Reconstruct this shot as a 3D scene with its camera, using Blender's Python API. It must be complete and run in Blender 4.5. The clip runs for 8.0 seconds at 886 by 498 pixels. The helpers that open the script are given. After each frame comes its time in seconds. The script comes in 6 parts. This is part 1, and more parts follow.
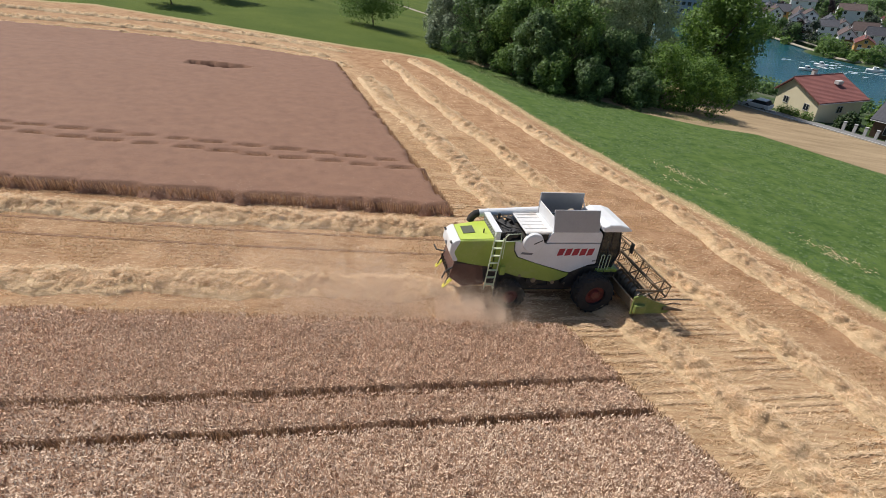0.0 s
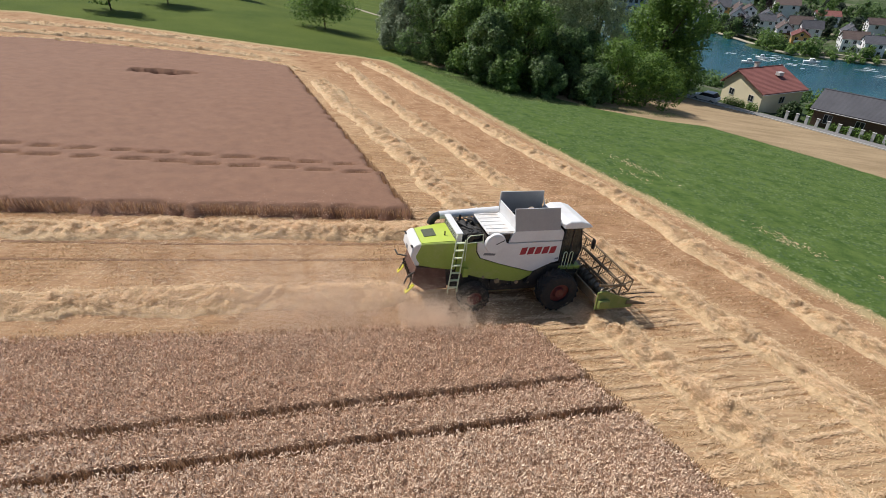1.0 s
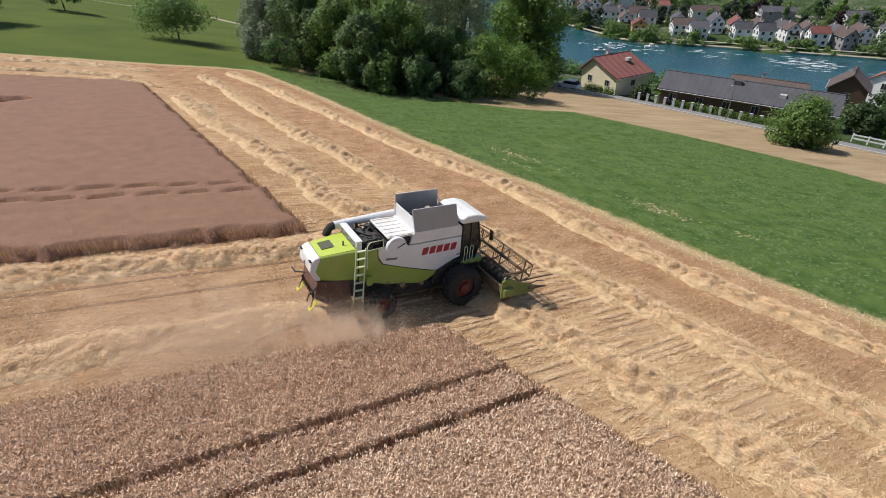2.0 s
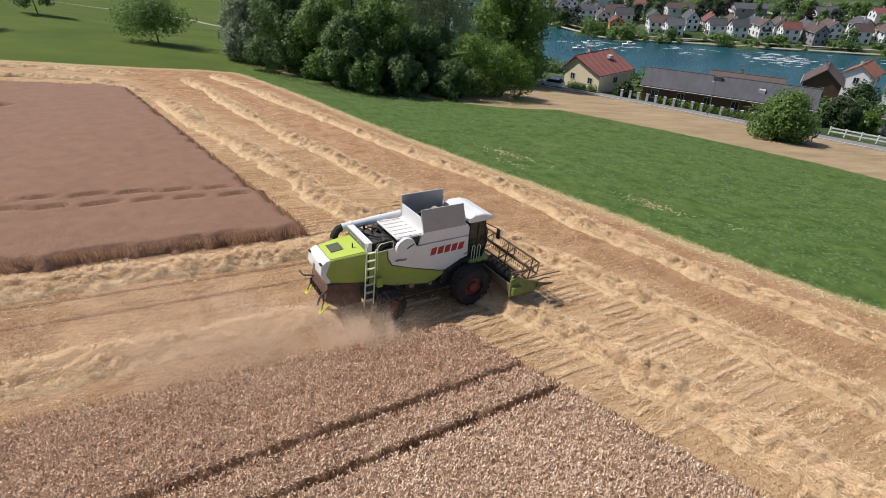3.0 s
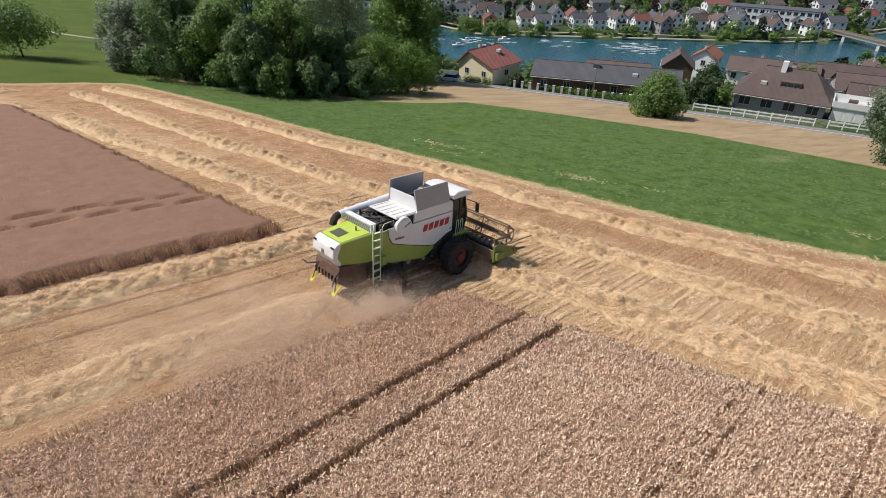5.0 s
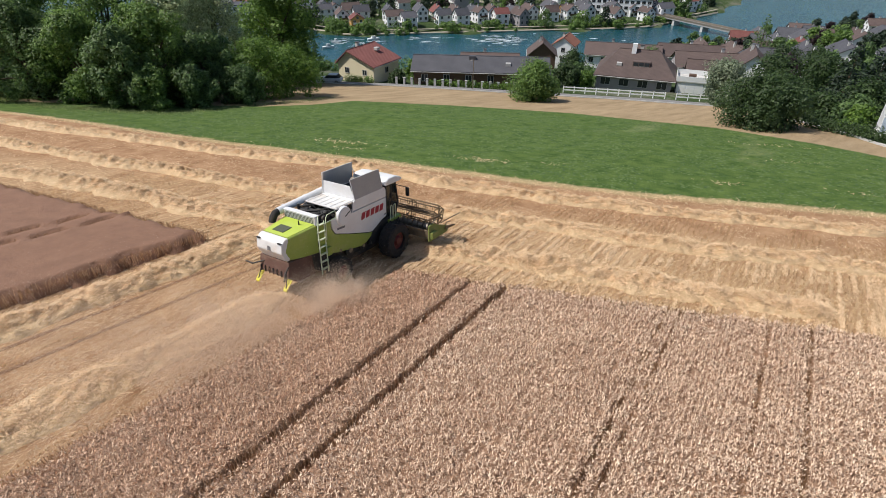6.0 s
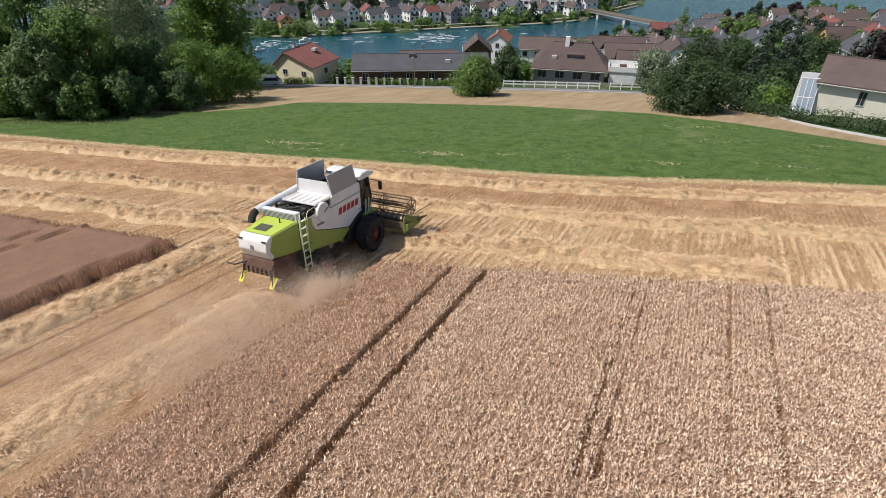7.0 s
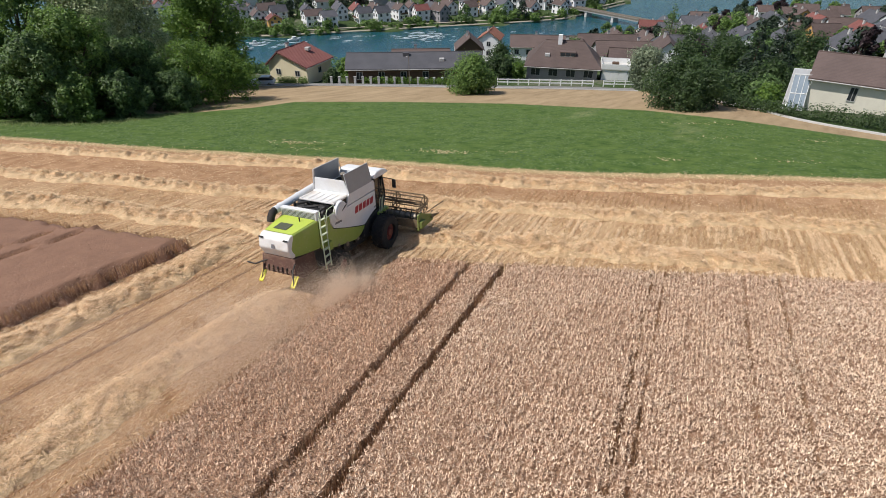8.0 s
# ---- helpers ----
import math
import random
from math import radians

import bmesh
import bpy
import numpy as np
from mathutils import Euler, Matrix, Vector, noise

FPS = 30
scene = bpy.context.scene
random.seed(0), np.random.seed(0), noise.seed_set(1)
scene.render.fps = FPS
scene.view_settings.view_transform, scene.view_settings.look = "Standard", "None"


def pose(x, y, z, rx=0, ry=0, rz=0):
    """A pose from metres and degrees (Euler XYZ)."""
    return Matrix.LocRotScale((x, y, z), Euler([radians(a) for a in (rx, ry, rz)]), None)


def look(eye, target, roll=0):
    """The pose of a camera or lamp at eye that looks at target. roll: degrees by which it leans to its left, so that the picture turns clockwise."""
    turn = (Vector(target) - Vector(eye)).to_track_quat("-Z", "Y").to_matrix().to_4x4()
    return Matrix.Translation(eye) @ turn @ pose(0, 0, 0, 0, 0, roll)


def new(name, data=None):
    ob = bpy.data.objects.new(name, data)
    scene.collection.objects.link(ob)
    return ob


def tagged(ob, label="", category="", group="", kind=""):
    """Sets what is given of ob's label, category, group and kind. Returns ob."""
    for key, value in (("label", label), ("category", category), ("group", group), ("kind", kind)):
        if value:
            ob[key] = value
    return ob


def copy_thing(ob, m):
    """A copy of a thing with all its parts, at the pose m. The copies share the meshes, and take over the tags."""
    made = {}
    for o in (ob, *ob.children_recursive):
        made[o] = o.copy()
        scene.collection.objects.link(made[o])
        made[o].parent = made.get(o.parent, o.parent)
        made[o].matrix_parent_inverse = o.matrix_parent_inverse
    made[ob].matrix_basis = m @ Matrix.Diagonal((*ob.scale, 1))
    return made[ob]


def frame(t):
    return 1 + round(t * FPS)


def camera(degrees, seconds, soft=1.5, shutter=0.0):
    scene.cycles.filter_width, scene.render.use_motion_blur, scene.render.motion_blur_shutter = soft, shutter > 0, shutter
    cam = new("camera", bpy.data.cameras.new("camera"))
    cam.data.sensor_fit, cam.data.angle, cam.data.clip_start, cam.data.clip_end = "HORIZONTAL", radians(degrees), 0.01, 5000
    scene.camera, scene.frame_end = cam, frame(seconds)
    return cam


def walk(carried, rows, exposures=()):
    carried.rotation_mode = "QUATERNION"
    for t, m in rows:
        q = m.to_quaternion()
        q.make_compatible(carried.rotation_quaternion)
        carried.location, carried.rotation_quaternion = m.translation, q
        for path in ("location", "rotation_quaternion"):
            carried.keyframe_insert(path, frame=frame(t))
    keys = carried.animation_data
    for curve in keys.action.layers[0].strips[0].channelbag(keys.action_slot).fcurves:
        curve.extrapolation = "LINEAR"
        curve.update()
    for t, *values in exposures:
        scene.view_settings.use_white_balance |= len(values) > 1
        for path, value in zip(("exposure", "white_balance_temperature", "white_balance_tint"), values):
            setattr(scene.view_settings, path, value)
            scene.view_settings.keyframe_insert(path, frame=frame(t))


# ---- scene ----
cam = camera(79.4, 8.0, soft=0.7)
# seconds, eye, yaw, pitch, roll
PATH = [
    (0.0, (1.018, 1.249, 11.872), 0.05, -33.24, 0.20),
    (0.5, (1.083, 1.545, 11.852), -0.22, -33.23, 0.22),
    (1.0, (1.163, 1.684, 11.707), -4.61, -33.11, -0.00),
    (1.5, (1.221, 1.894, 11.607), -12.66, -33.07, -0.17),
    (2.0, (1.006, 2.106, 11.562), -18.10, -32.93, -0.17),
    (3.5, (-0.700, 2.490, 11.578), -20.77, -32.98, -0.22),
    (4.0, (-1.712, 2.459, 11.574), -22.19, -32.97, -0.13),
    (4.2, (-2.184, 2.393, 11.618), -23.58, -33.00, -0.24),
    (5.3, (-5.208, 2.107, 11.786), -37.65, -32.88, 0.28),
    (5.5, (-5.736, 2.116, 11.764), -40.59, -32.90, 0.22),
    (6.0, (-6.820, 2.329, 11.705), -46.89, -32.90, 0.08),
    (6.5, (-7.679, 2.609, 11.676), -51.34, -32.92, -0.04),
    (7.0, (-8.398, 2.953, 11.681), -54.01, -33.00, -0.03),
    (7.5, (-8.942, 3.298, 11.698), -54.99, -33.06, -0.08),
    (8.0, (-9.258, 3.780, 11.736), -55.31, -33.14, -0.03),
]
walk(cam, [(t, pose(*eye, 90 + pitch, -roll, yaw)) for t, eye, yaw, pitch, roll in PATH])

# ---- sky and sun ----
SUN_FROM = Vector((-0.43, 0.37, 0.83)).normalized()
world = bpy.data.worlds.new("world")
scene.world = world
world.use_nodes = True
wn = world.node_tree
sky = wn.nodes.new("ShaderNodeTexSky")
sky.sky_type = "NISHITA"
sky.sun_disc = False
sky.sun_elevation = math.asin(SUN_FROM.z)
sky.sun_rotation = math.atan2(SUN_FROM.x, SUN_FROM.y)
wn.links.new(sky.outputs[0], wn.nodes["Background"].inputs[0])
wn.nodes["Background"].inputs[1].default_value = 0.10
sun = new("sun", bpy.data.lights.new("sun", "SUN"))
sun.data.energy, sun.data.angle, sun.data.color = 4.65, radians(0.53), (1.0, 0.95, 0.895)
sun.matrix_world = look(SUN_FROM * 100, (0, 0, 0))
scene.view_settings.exposure = 0.0


# ---- the lie of the land ----
# q runs down the slope towards the river, p along the headland
def to_pq(x, y):
    return -0.46 * x + 0.89 * y, 0.89 * x + 0.46 * y


def to_xy(p, q):
    k = 0.46 ** 2 + 0.89 ** 2
    return (-0.46 * p + 0.89 * q) / k, (0.89 * p + 0.46 * q) / k


def smooth(a, b, v):
    s = np.clip((np.asarray(v, float) - a) / (b - a), 0, 1)
    return s * s * (3 - 2 * s)


WATER = -43.5
P_SHORE = [-900, -120, -60, -18, 0, 127, 200, 900]
NEAR_SHORE = [700, 340, 290, 245, 232, 172, 196, 520]
FAR_SHORE = [1150, 520, 372, 314, 304, 250, 275, 620]


def terrain(x, y):
    """Height of the ground."""
    x, y = np.asarray(x, float), np.asarray(y, float)
    p, q = to_pq(x, y)
    pc = np.clip(p, -160, 220)
    z = -0.14 * np.clip(q, -140, 90) - 0.0207 * pc
    z = z - 0.05 * np.clip(q - 31, 0, 59) + 0.03 * np.clip(p - 68, 0, 120) * (1 - smooth(20, 60, q))
    near, far = np.interp(p, P_SHORE, NEAR_SHORE), np.interp(p, P_SHORE, FAR_SHORE)
    s = np.clip((q - 92) / (near - 92), 0, 1)
    z = z * (1 - s) + (WATER + 1.2) * s
    inside = smooth(near - 3, near + 4, q) * (1 - smooth(far - 4, far + 3, q))
    z = z - 4.5 * inside
    z = z + 0.03 * np.clip(q - far, 0, 200) + 0.10 * np.clip(q - far - 200, 0, 900)
    return z


def ground_z(x, y):
    return float(terrain(x, y))


def border_q(p):
    """Line of the lucerne's border."""
    return 29.0 + 5.0 * smooth(20, 68, p) + np.interp(p, [-60, -10, 2, 8, 14, 20, 28, 40], [-0.8, -0.8, -1.5, -1.2, -0.5, 0.1, 0.3, 0.0])


def edge_field(p, q):
    """Distance inside the harvested field's border."""
    qe = border_q(p)
    pe = np.where(q < 25, np.minimum(73 + (25 - q) * 0.71, 94), 73 - (q - 25) * 0.55)
    return np.minimum(qe - q, (pe - p) * 0.82)


P_TAN = [-60, -25.5, -16.8, -8.6, 8, 23, 36.5, 39, 44, 70]
Q_TAN = [20, 42.8, 53.6, 59.8, 63.7, 63.1, 61, 55, 50, 40]
P_ROAD = [-60, -27.2, -23.3, -21.6, -14.2, -1, 17.6, 37, 52, 140, 175]
Q_ROAD = [22, 45.7, 55.3, 67, 81.8, 83.1, 82.9, 82.7, 80.5, 70, 300]


# ---- materials ----
def nodes_of(name):
    m = bpy.data.materials.new(name)
    m.use_nodes = True
    nt = m.node_tree
    return m, nt, nt.nodes["Principled BSDF"]


def link(nt, a, b):
    nt.links.new(a, b)


def noise_node(nt, scale, detail=5.0, rough=0.6, vec=None):
    n = nt.nodes.new("ShaderNodeTexNoise")
    n.inputs["Scale"].default_value = scale
    n.inputs["Detail"].default_value = detail
    n.inputs["Roughness"].default_value = rough
    if vec is not None:
        link(nt, vec, n.inputs["Vector"])
    return n.outputs["Fac"]


def coords(nt, turn=0.0, stretch=(1, 1, 1)):
    tc = nt.nodes.new("ShaderNodeTexCoord")
    mp = nt.nodes.new("ShaderNodeMapping")
    mp.inputs["Rotation"].default_value = (0, 0, radians(turn))
    mp.inputs["Scale"].default_value = stretch
    link(nt, tc.outputs["Object"], mp.inputs["Vector"])
    return mp.outputs["Vector"]


def ramp(nt, fac, stops):
    r = nt.nodes.new("ShaderNodeValToRGB")
    e = r.color_ramp.elements
    while len(e) < len(stops):
        e.new(0.5)
    for el, (pos, col) in zip(e, stops):
        el.position = pos
        el.color = (*col, 1) if len(col) == 3 else col
    link(nt, fac, r.inputs["Fac"])
    return r.outputs["Color"]


def mixc(nt, fac, a, b, how="MIX"):
    m = nt.nodes.new("ShaderNodeMix")
    m.data_type, m.blend_type = "RGBA", how
    for sock, v in ((m.inputs[0], fac), (m.inputs[6], a), (m.inputs[7], b)):
        if isinstance(v, (int, float)):
            sock.default_value = v
        elif isinstance(v, tuple):
            sock.default_value = (*v, 1)
        else:
            link(nt, v, sock)
    return m.outputs[2]


def mathn(nt, op, a, b=0.0, c=None):
    m = nt.nodes.new("ShaderNodeMath")
    m.operation = op
    for sock, v in zip(m.inputs, (a, b, c)):
        if v is None:
            continue
        if isinstance(v, (int, float)):
            sock.default_value = v
        else:
            link(nt, v, sock)
    return m.outputs[0]


def bump_into(nt, bsdf, height, strength=0.4, dist=0.02):
    b = nt.nodes.new("ShaderNodeBump")
    b.inputs["Strength"].default_value = strength
    b.inputs["Distance"].default_value = dist
    link(nt, height, b.inputs["Height"])
    link(nt, b.outputs[0], bsdf.inputs["Normal"])


def surface(name, dark, light, scale=2.0, rough=0.8, metal=0.0, bump=0.3, dist=0.01, fine=9.0, island=0.0, obj=0.0, stretch=(1, 1, 1), dirt=None):
    """Two scales of variation between a dark and a light tone, with fine relief; island/obj: variation from piece to piece."""
    m, nt, b = nodes_of(name)
    vec = coords(nt, 0, stretch)
    big, small = noise_node(nt, scale, 4, 0.6, vec), noise_node(nt, scale * fine, 6, 0.7, vec)
    f = mathn(nt, "ADD", mathn(nt, "MULTIPLY", big, 0.55), mathn(nt, "MULTIPLY", small, 0.45))
    if island:
        g = nt.nodes.new("ShaderNodeNewGeometry")
        f = mathn(nt, "ADD", f, mathn(nt, "MULTIPLY", mathn(nt, "SUBTRACT", g.outputs["Random Per Island"], 0.5), island))
    if obj:
        o = nt.nodes.new("ShaderNodeObjectInfo")
        f = mathn(nt, "ADD", f, mathn(nt, "MULTIPLY", mathn(nt, "SUBTRACT", o.outputs["Random"], 0.5), obj))
    col = ramp(nt, f, [(0.25, dark), (0.75, light)])
    if dirt:
        d = ramp(nt, noise_node(nt, scale * 0.6, 8, 0.75, vec), [(0.5, (0, 0, 0)), (0.75, (1, 1, 1))])
        col = mixc(nt, mathn(nt, "MULTIPLY", d, dirt[1]), col, dirt[0])
    link(nt, col, b.inputs["Base Color"])
    b.inputs["Metallic"].default_value = metal
    link(nt, mathn(nt, "MULTIPLY_ADD", small, 0.25, rough - 0.12), b.inputs["Roughness"])
    if bump:
        bump_into(nt, b, small, bump, dist)
    return m


def leafy(name, dark, light, rough=0.55, through_light=0.48):
    """Leaves: every leaf its own tone, a little light passing through."""
    m, nt, b = nodes_of(name)
    g = nt.nodes.new("ShaderNodeNewGeometry")
    vec = coords(nt)
    f = mathn(nt, "ADD", mathn(nt, "MULTIPLY", g.outputs["Random Per Island"], 0.6), mathn(nt, "MULTIPLY", noise_node(nt, 0.35, 3, 0.5, vec), 0.5))
    col = ramp(nt, f, [(0.2, dark), (0.85, light)])
    link(nt, col, b.inputs["Base Color"])
    b.inputs["Roughness"].default_value = rough
    tr = nt.nodes.new("ShaderNodeBsdfTranslucent")
    link(nt, col, tr.inputs["Color"])
    mx = nt.nodes.new("ShaderNodeMixShader")
    mx.inputs[0].default_value = through_light
    link(nt, b.outputs[0], mx.inputs[1])
    link(nt, tr.outputs[0], mx.inputs[2])
    link(nt, mx.outputs[0], nt.nodes["Material Output"].inputs["Surface"])
    return m


def attr(nt, name):
    a = nt.nodes.new("ShaderNodeAttribute")
    a.attribute_name = name
    return a.outputs["Fac"]


def ground_material():
    m, nt, b = nodes_of("ground")
    vec = coords(nt)
    rowvec = coords(nt, -10)
    n_big, n_mid, n_fine = noise_node(nt, 0.12, 4, 0.6, vec), noise_node(nt, 0.9, 5, 0.65, vec), noise_node(nt, 9.0, 6, 0.75, vec)
    # harvested soil with chaff
    soil = ramp(nt, n_mid, [(0.3, SOIL_A), (0.7, SOIL_B)])
    chaff = ramp(nt, mathn(nt, "ADD", mathn(nt, "MULTIPLY", n_fine, 0.7), mathn(nt, "MULTIPLY", n_mid, 0.35)), [(0.45, (0, 0, 0)), (0.68, (1, 1, 1))])
    streak = noise_node(nt, 1.0, 5, 0.7, coords(nt, -10, (0.6, 7.0, 1)))
    rows = ramp(nt, streak, [(0.42, (0, 0, 0)), (0.6, (1, 1, 1))])
    rowmask = ramp(nt, attr(nt, "rows"), [(0.0, (0, 0, 0)), (1.0, (1, 1, 1))])
    stub = mixc(nt, mathn(nt, "MULTIPLY", chaff, 0.36), soil, CHAFF)
    stub = mixc(nt, mathn(nt, "MULTIPLY", mathn(nt, "MULTIPLY", rows, rowmask), 0.60), stub, ROWSTRAW)
    gold = mixc(nt, n_fine, (0.43, 0.285, 0.145), (0.64, 0.47, 0.27))
    stub = mixc(nt, mathn(nt, "MULTIPLY", attr(nt, "chaffy"), mathn(nt, "MULTIPLY_ADD", n_mid, 0.7, 0.25)), stub, gold)
    # lucerne, meadow, fallow strip, gardens
    green = ramp(nt, mathn(nt, "ADD", mathn(nt, "MULTIPLY", n_mid, 0.65), mathn(nt, "MULTIPLY", n_fine, 0.35)), [(0.36, GREEN_A), (0.64, GREEN_B)])
    bare = ramp(nt, noise_node(nt, 0.16, 6, 0.62, coords(nt, 62, (0.35, 1, 1))), [(0.60, (0, 0, 0)), (0.70, (1, 1, 1))])
    green = mixc(nt, mathn(nt, "MULTIPLY", bare, mathn(nt, "MULTIPLY", n_fine, 0.7)), green, (0.33, 0.33, 0.17))
    mead = ramp(nt, mathn(nt, "ADD", mathn(nt, "MULTIPLY", n_big, 0.5), mathn(nt, "MULTIPLY", n_fine, 0.5)), [(0.3, MEADOW_A), (0.7, MEADOW_B)])
    tan = ramp(nt, mathn(nt, "ADD", mathn(nt, "MULTIPLY", noise_node(nt, 0.5, 5, 0.65, coords(nt, 63, (0.25, 1.4, 1))), 0.7), mathn(nt, "MULTIPLY", n_fine, 0.3)), [(0.32, TAN_A), (0.68, TAN_B)])
    gard = ramp(nt, mathn(nt, "ADD", mathn(nt, "MULTIPLY", n_mid, 0.4), mathn(nt, "MULTIPLY", noise_node(nt, 0.07, 3, 0.5, vec), 0.6)), [(0.36, GARDEN_A), (0.5, GARDEN_B), (0.62, GARDEN_C)])
    rag = mathn(nt, "MULTIPLY", mathn(nt, "SUBTRACT", mathn(nt, "ADD", mathn(nt, "MULTIPLY", n_mid, 0.5), mathn(nt, "MULTIPLY", n_fine, 0.5)), 0.5), 2.6)

    def inside(name, soft=0.25):
        v = mathn(nt, "ADD", attr(nt, name), rag)
        return ramp(nt, mathn(nt, "MULTIPLY_ADD", v, 1 / (2 * soft), 0.5), [(0, (0, 0, 0)), (1, (1, 1, 1))])
    col = mixc(nt, inside("tanfield"), mead, tan)
    col = mixc(nt, inside("green"), col, green)
    col = mixc(nt, inside("garden", 1.0), col, gard)
    dry = mixc(nt, mathn(nt, "MULTIPLY", n_fine, 0.9), (0.30, 0.26, 0.12), CHAFF)
    col = mixc(nt, inside("border"), col, dry)
    col = mixc(nt, inside("stubble"), col, stub)
    link(nt, col, b.inputs["Base Color"])
    b.inputs["Roughness"].default_value = 0.95
    b.inputs["Specular IOR Level"].default_value = 0.1
    bump_into(nt, b, mathn(nt, "ADD", n_fine, mathn(nt, "MULTIPLY", n_mid, 1.5)), 0.8, 0.08)
    return m


SOIL_A, SOIL_B = (0.265, 0.143, 0.074), (0.425, 0.248, 0.138)
CHAFF, ROWSTRAW = (0.60, 0.43, 0.25), (0.62, 0.46, 0.27)
GREEN_A, GREEN_B = (0.044, 0.088, 0.020), (0.125, 0.180, 0.048)
MEADOW_A, MEADOW_B = (0.050, 0.084, 0.017), (0.125, 0.155, 0.034)
TAN_A, TAN_B = (0.25, 0.18, 0.105), (0.45, 0.335, 0.205)
GARDEN_A, GARDEN_B, GARDEN_C = (0.028, 0.048, 0.018), (0.055, 0.085, 0.03), (0.15, 0.15, 0.11)

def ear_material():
    """Ripe ears: each its own tone, browner where the brown attribute rises."""
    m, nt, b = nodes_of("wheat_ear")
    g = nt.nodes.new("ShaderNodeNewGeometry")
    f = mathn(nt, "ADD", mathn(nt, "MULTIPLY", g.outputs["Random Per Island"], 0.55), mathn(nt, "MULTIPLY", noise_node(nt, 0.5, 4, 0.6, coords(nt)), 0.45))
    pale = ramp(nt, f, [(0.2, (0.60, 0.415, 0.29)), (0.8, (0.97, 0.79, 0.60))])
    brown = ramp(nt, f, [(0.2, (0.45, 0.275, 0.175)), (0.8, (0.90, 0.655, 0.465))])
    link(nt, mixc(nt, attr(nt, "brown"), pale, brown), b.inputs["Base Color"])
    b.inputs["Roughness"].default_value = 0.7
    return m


M = {}
M["ground"] = ground_material()
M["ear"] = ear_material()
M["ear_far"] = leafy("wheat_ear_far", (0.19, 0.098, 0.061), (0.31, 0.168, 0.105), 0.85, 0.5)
M["lucerne"] = surface("lucerne_leaf", (0.042, 0.084, 0.019), (0.115, 0.168, 0.048), 0.25, 0.8, 0, 0, island=0.6)
M["canopy"] = surface("wheat_canopy", (0.24, 0.14, 0.085), (0.46, 0.295, 0.19), 3.0, 0.9, 0, 1.0, 0.06, fine=7)
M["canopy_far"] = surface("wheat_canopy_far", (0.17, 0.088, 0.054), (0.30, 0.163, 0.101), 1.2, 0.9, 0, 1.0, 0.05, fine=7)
M["straw"] = leafy("straw", (0.54, 0.365, 0.195), (0.95, 0.74, 0.49), 0.6, 0.28)
M["stub"] = leafy("stubble", (0.40, 0.25, 0.125), (0.72, 0.51, 0.29), 0.8, 0.45)
M["stalk"] = leafy("wheat_stalk", (0.26, 0.15, 0.085), (0.56, 0.37, 0.22), 0.8, 0.4)
M["straw_bed"] = surface("straw_bed", (0.38, 0.25, 0.128), (0.86, 0.645, 0.39), 3.5, 0.85, 0, 1.0, 0.06, fine=6)


# ---- mesh helpers ----
def mesh_of(name, verts, faces, material, parent=None, label="", smooth_faces=False):
    me = bpy.data.meshes.new(name)
    me.from_pydata(verts, [], faces)
    me.materials.append(material)
    if smooth_faces:
        me.polygons.foreach_set("use_smooth", [True] * len(me.polygons))
    me.update()
    ob = new(name, me)
    if parent is not None:
        ob.parent = parent
    return tagged(ob, label) if label else ob


def fast_mesh(name, verts, tris, material, smooth_faces=False):
    """Triangles from arrays."""
    me = bpy.data.meshes.new(name)
    verts, tris = np.ascontiguousarray(verts, np.float32), np.ascontiguousarray(tris, np.int32)
    k = tris.shape[1]
    me.vertices.add(len(verts))
    me.vertices.foreach_set("co", verts.ravel())
    me.loops.add(tris.size)
    me.loops.foreach_set("vertex_index", tris.ravel())
    me.polygons.add(len(tris))
    me.polygons.foreach_set("loop_start", np.arange(0, tris.size, k, dtype=np.int32))
    me.polygons.foreach_set("loop_total", np.full(len(tris), k, dtype=np.int32))
    if smooth_faces:
        me.polygons.foreach_set("use_smooth", np.ones(len(tris), dtype=bool))
    me.materials.append(material)
    me.update(calc_edges=True)
    me.validate()
    return new(name, me)


def part(name, bm, material, parent, label="", smooth_faces=False):
    me = bpy.data.meshes.new(name)
    bm.to_mesh(me)
    bm.free()
    me.materials.append(material)
    if smooth_faces:
        me.polygons.foreach_set("use_smooth", [True] * len(me.polygons))
    ob = new(name, me)
    if parent is not None:
        ob.parent = parent
    return tagged(ob, label) if label else ob


def box(bm, x0, x1, y0, y1, z0, z1, bevel=0.0):
    r = bmesh.ops.create_cube(bm, size=1.0, matrix=Matrix.LocRotScale(((x0 + x1) / 2, (y0 + y1) / 2, (z0 + z1) / 2), None, (x1 - x0, y1 - y0, z1 - z0)))
    if bevel:
        edges = list({e for v in r["verts"] for e in v.link_edges})
        bmesh.ops.bevel(bm, geom=edges, offset=bevel, segments=2, affect="EDGES", profile=0.6)
    return bm


def bar(bm, a, b, r, sides=6, r2=None):
    """A round rod from a to b."""
    a, b = Vector(a), Vector(b)
    d = b - a
    m = Matrix.Translation((a + b) / 2) @ d.to_track_quat("Z", "Y").to_matrix().to_4x4()
    bmesh.ops.create_cone(bm, cap_ends=True, segments=sides, radius1=r, radius2=r if r2 is None else r2, depth=d.length, matrix=m)
    return bm


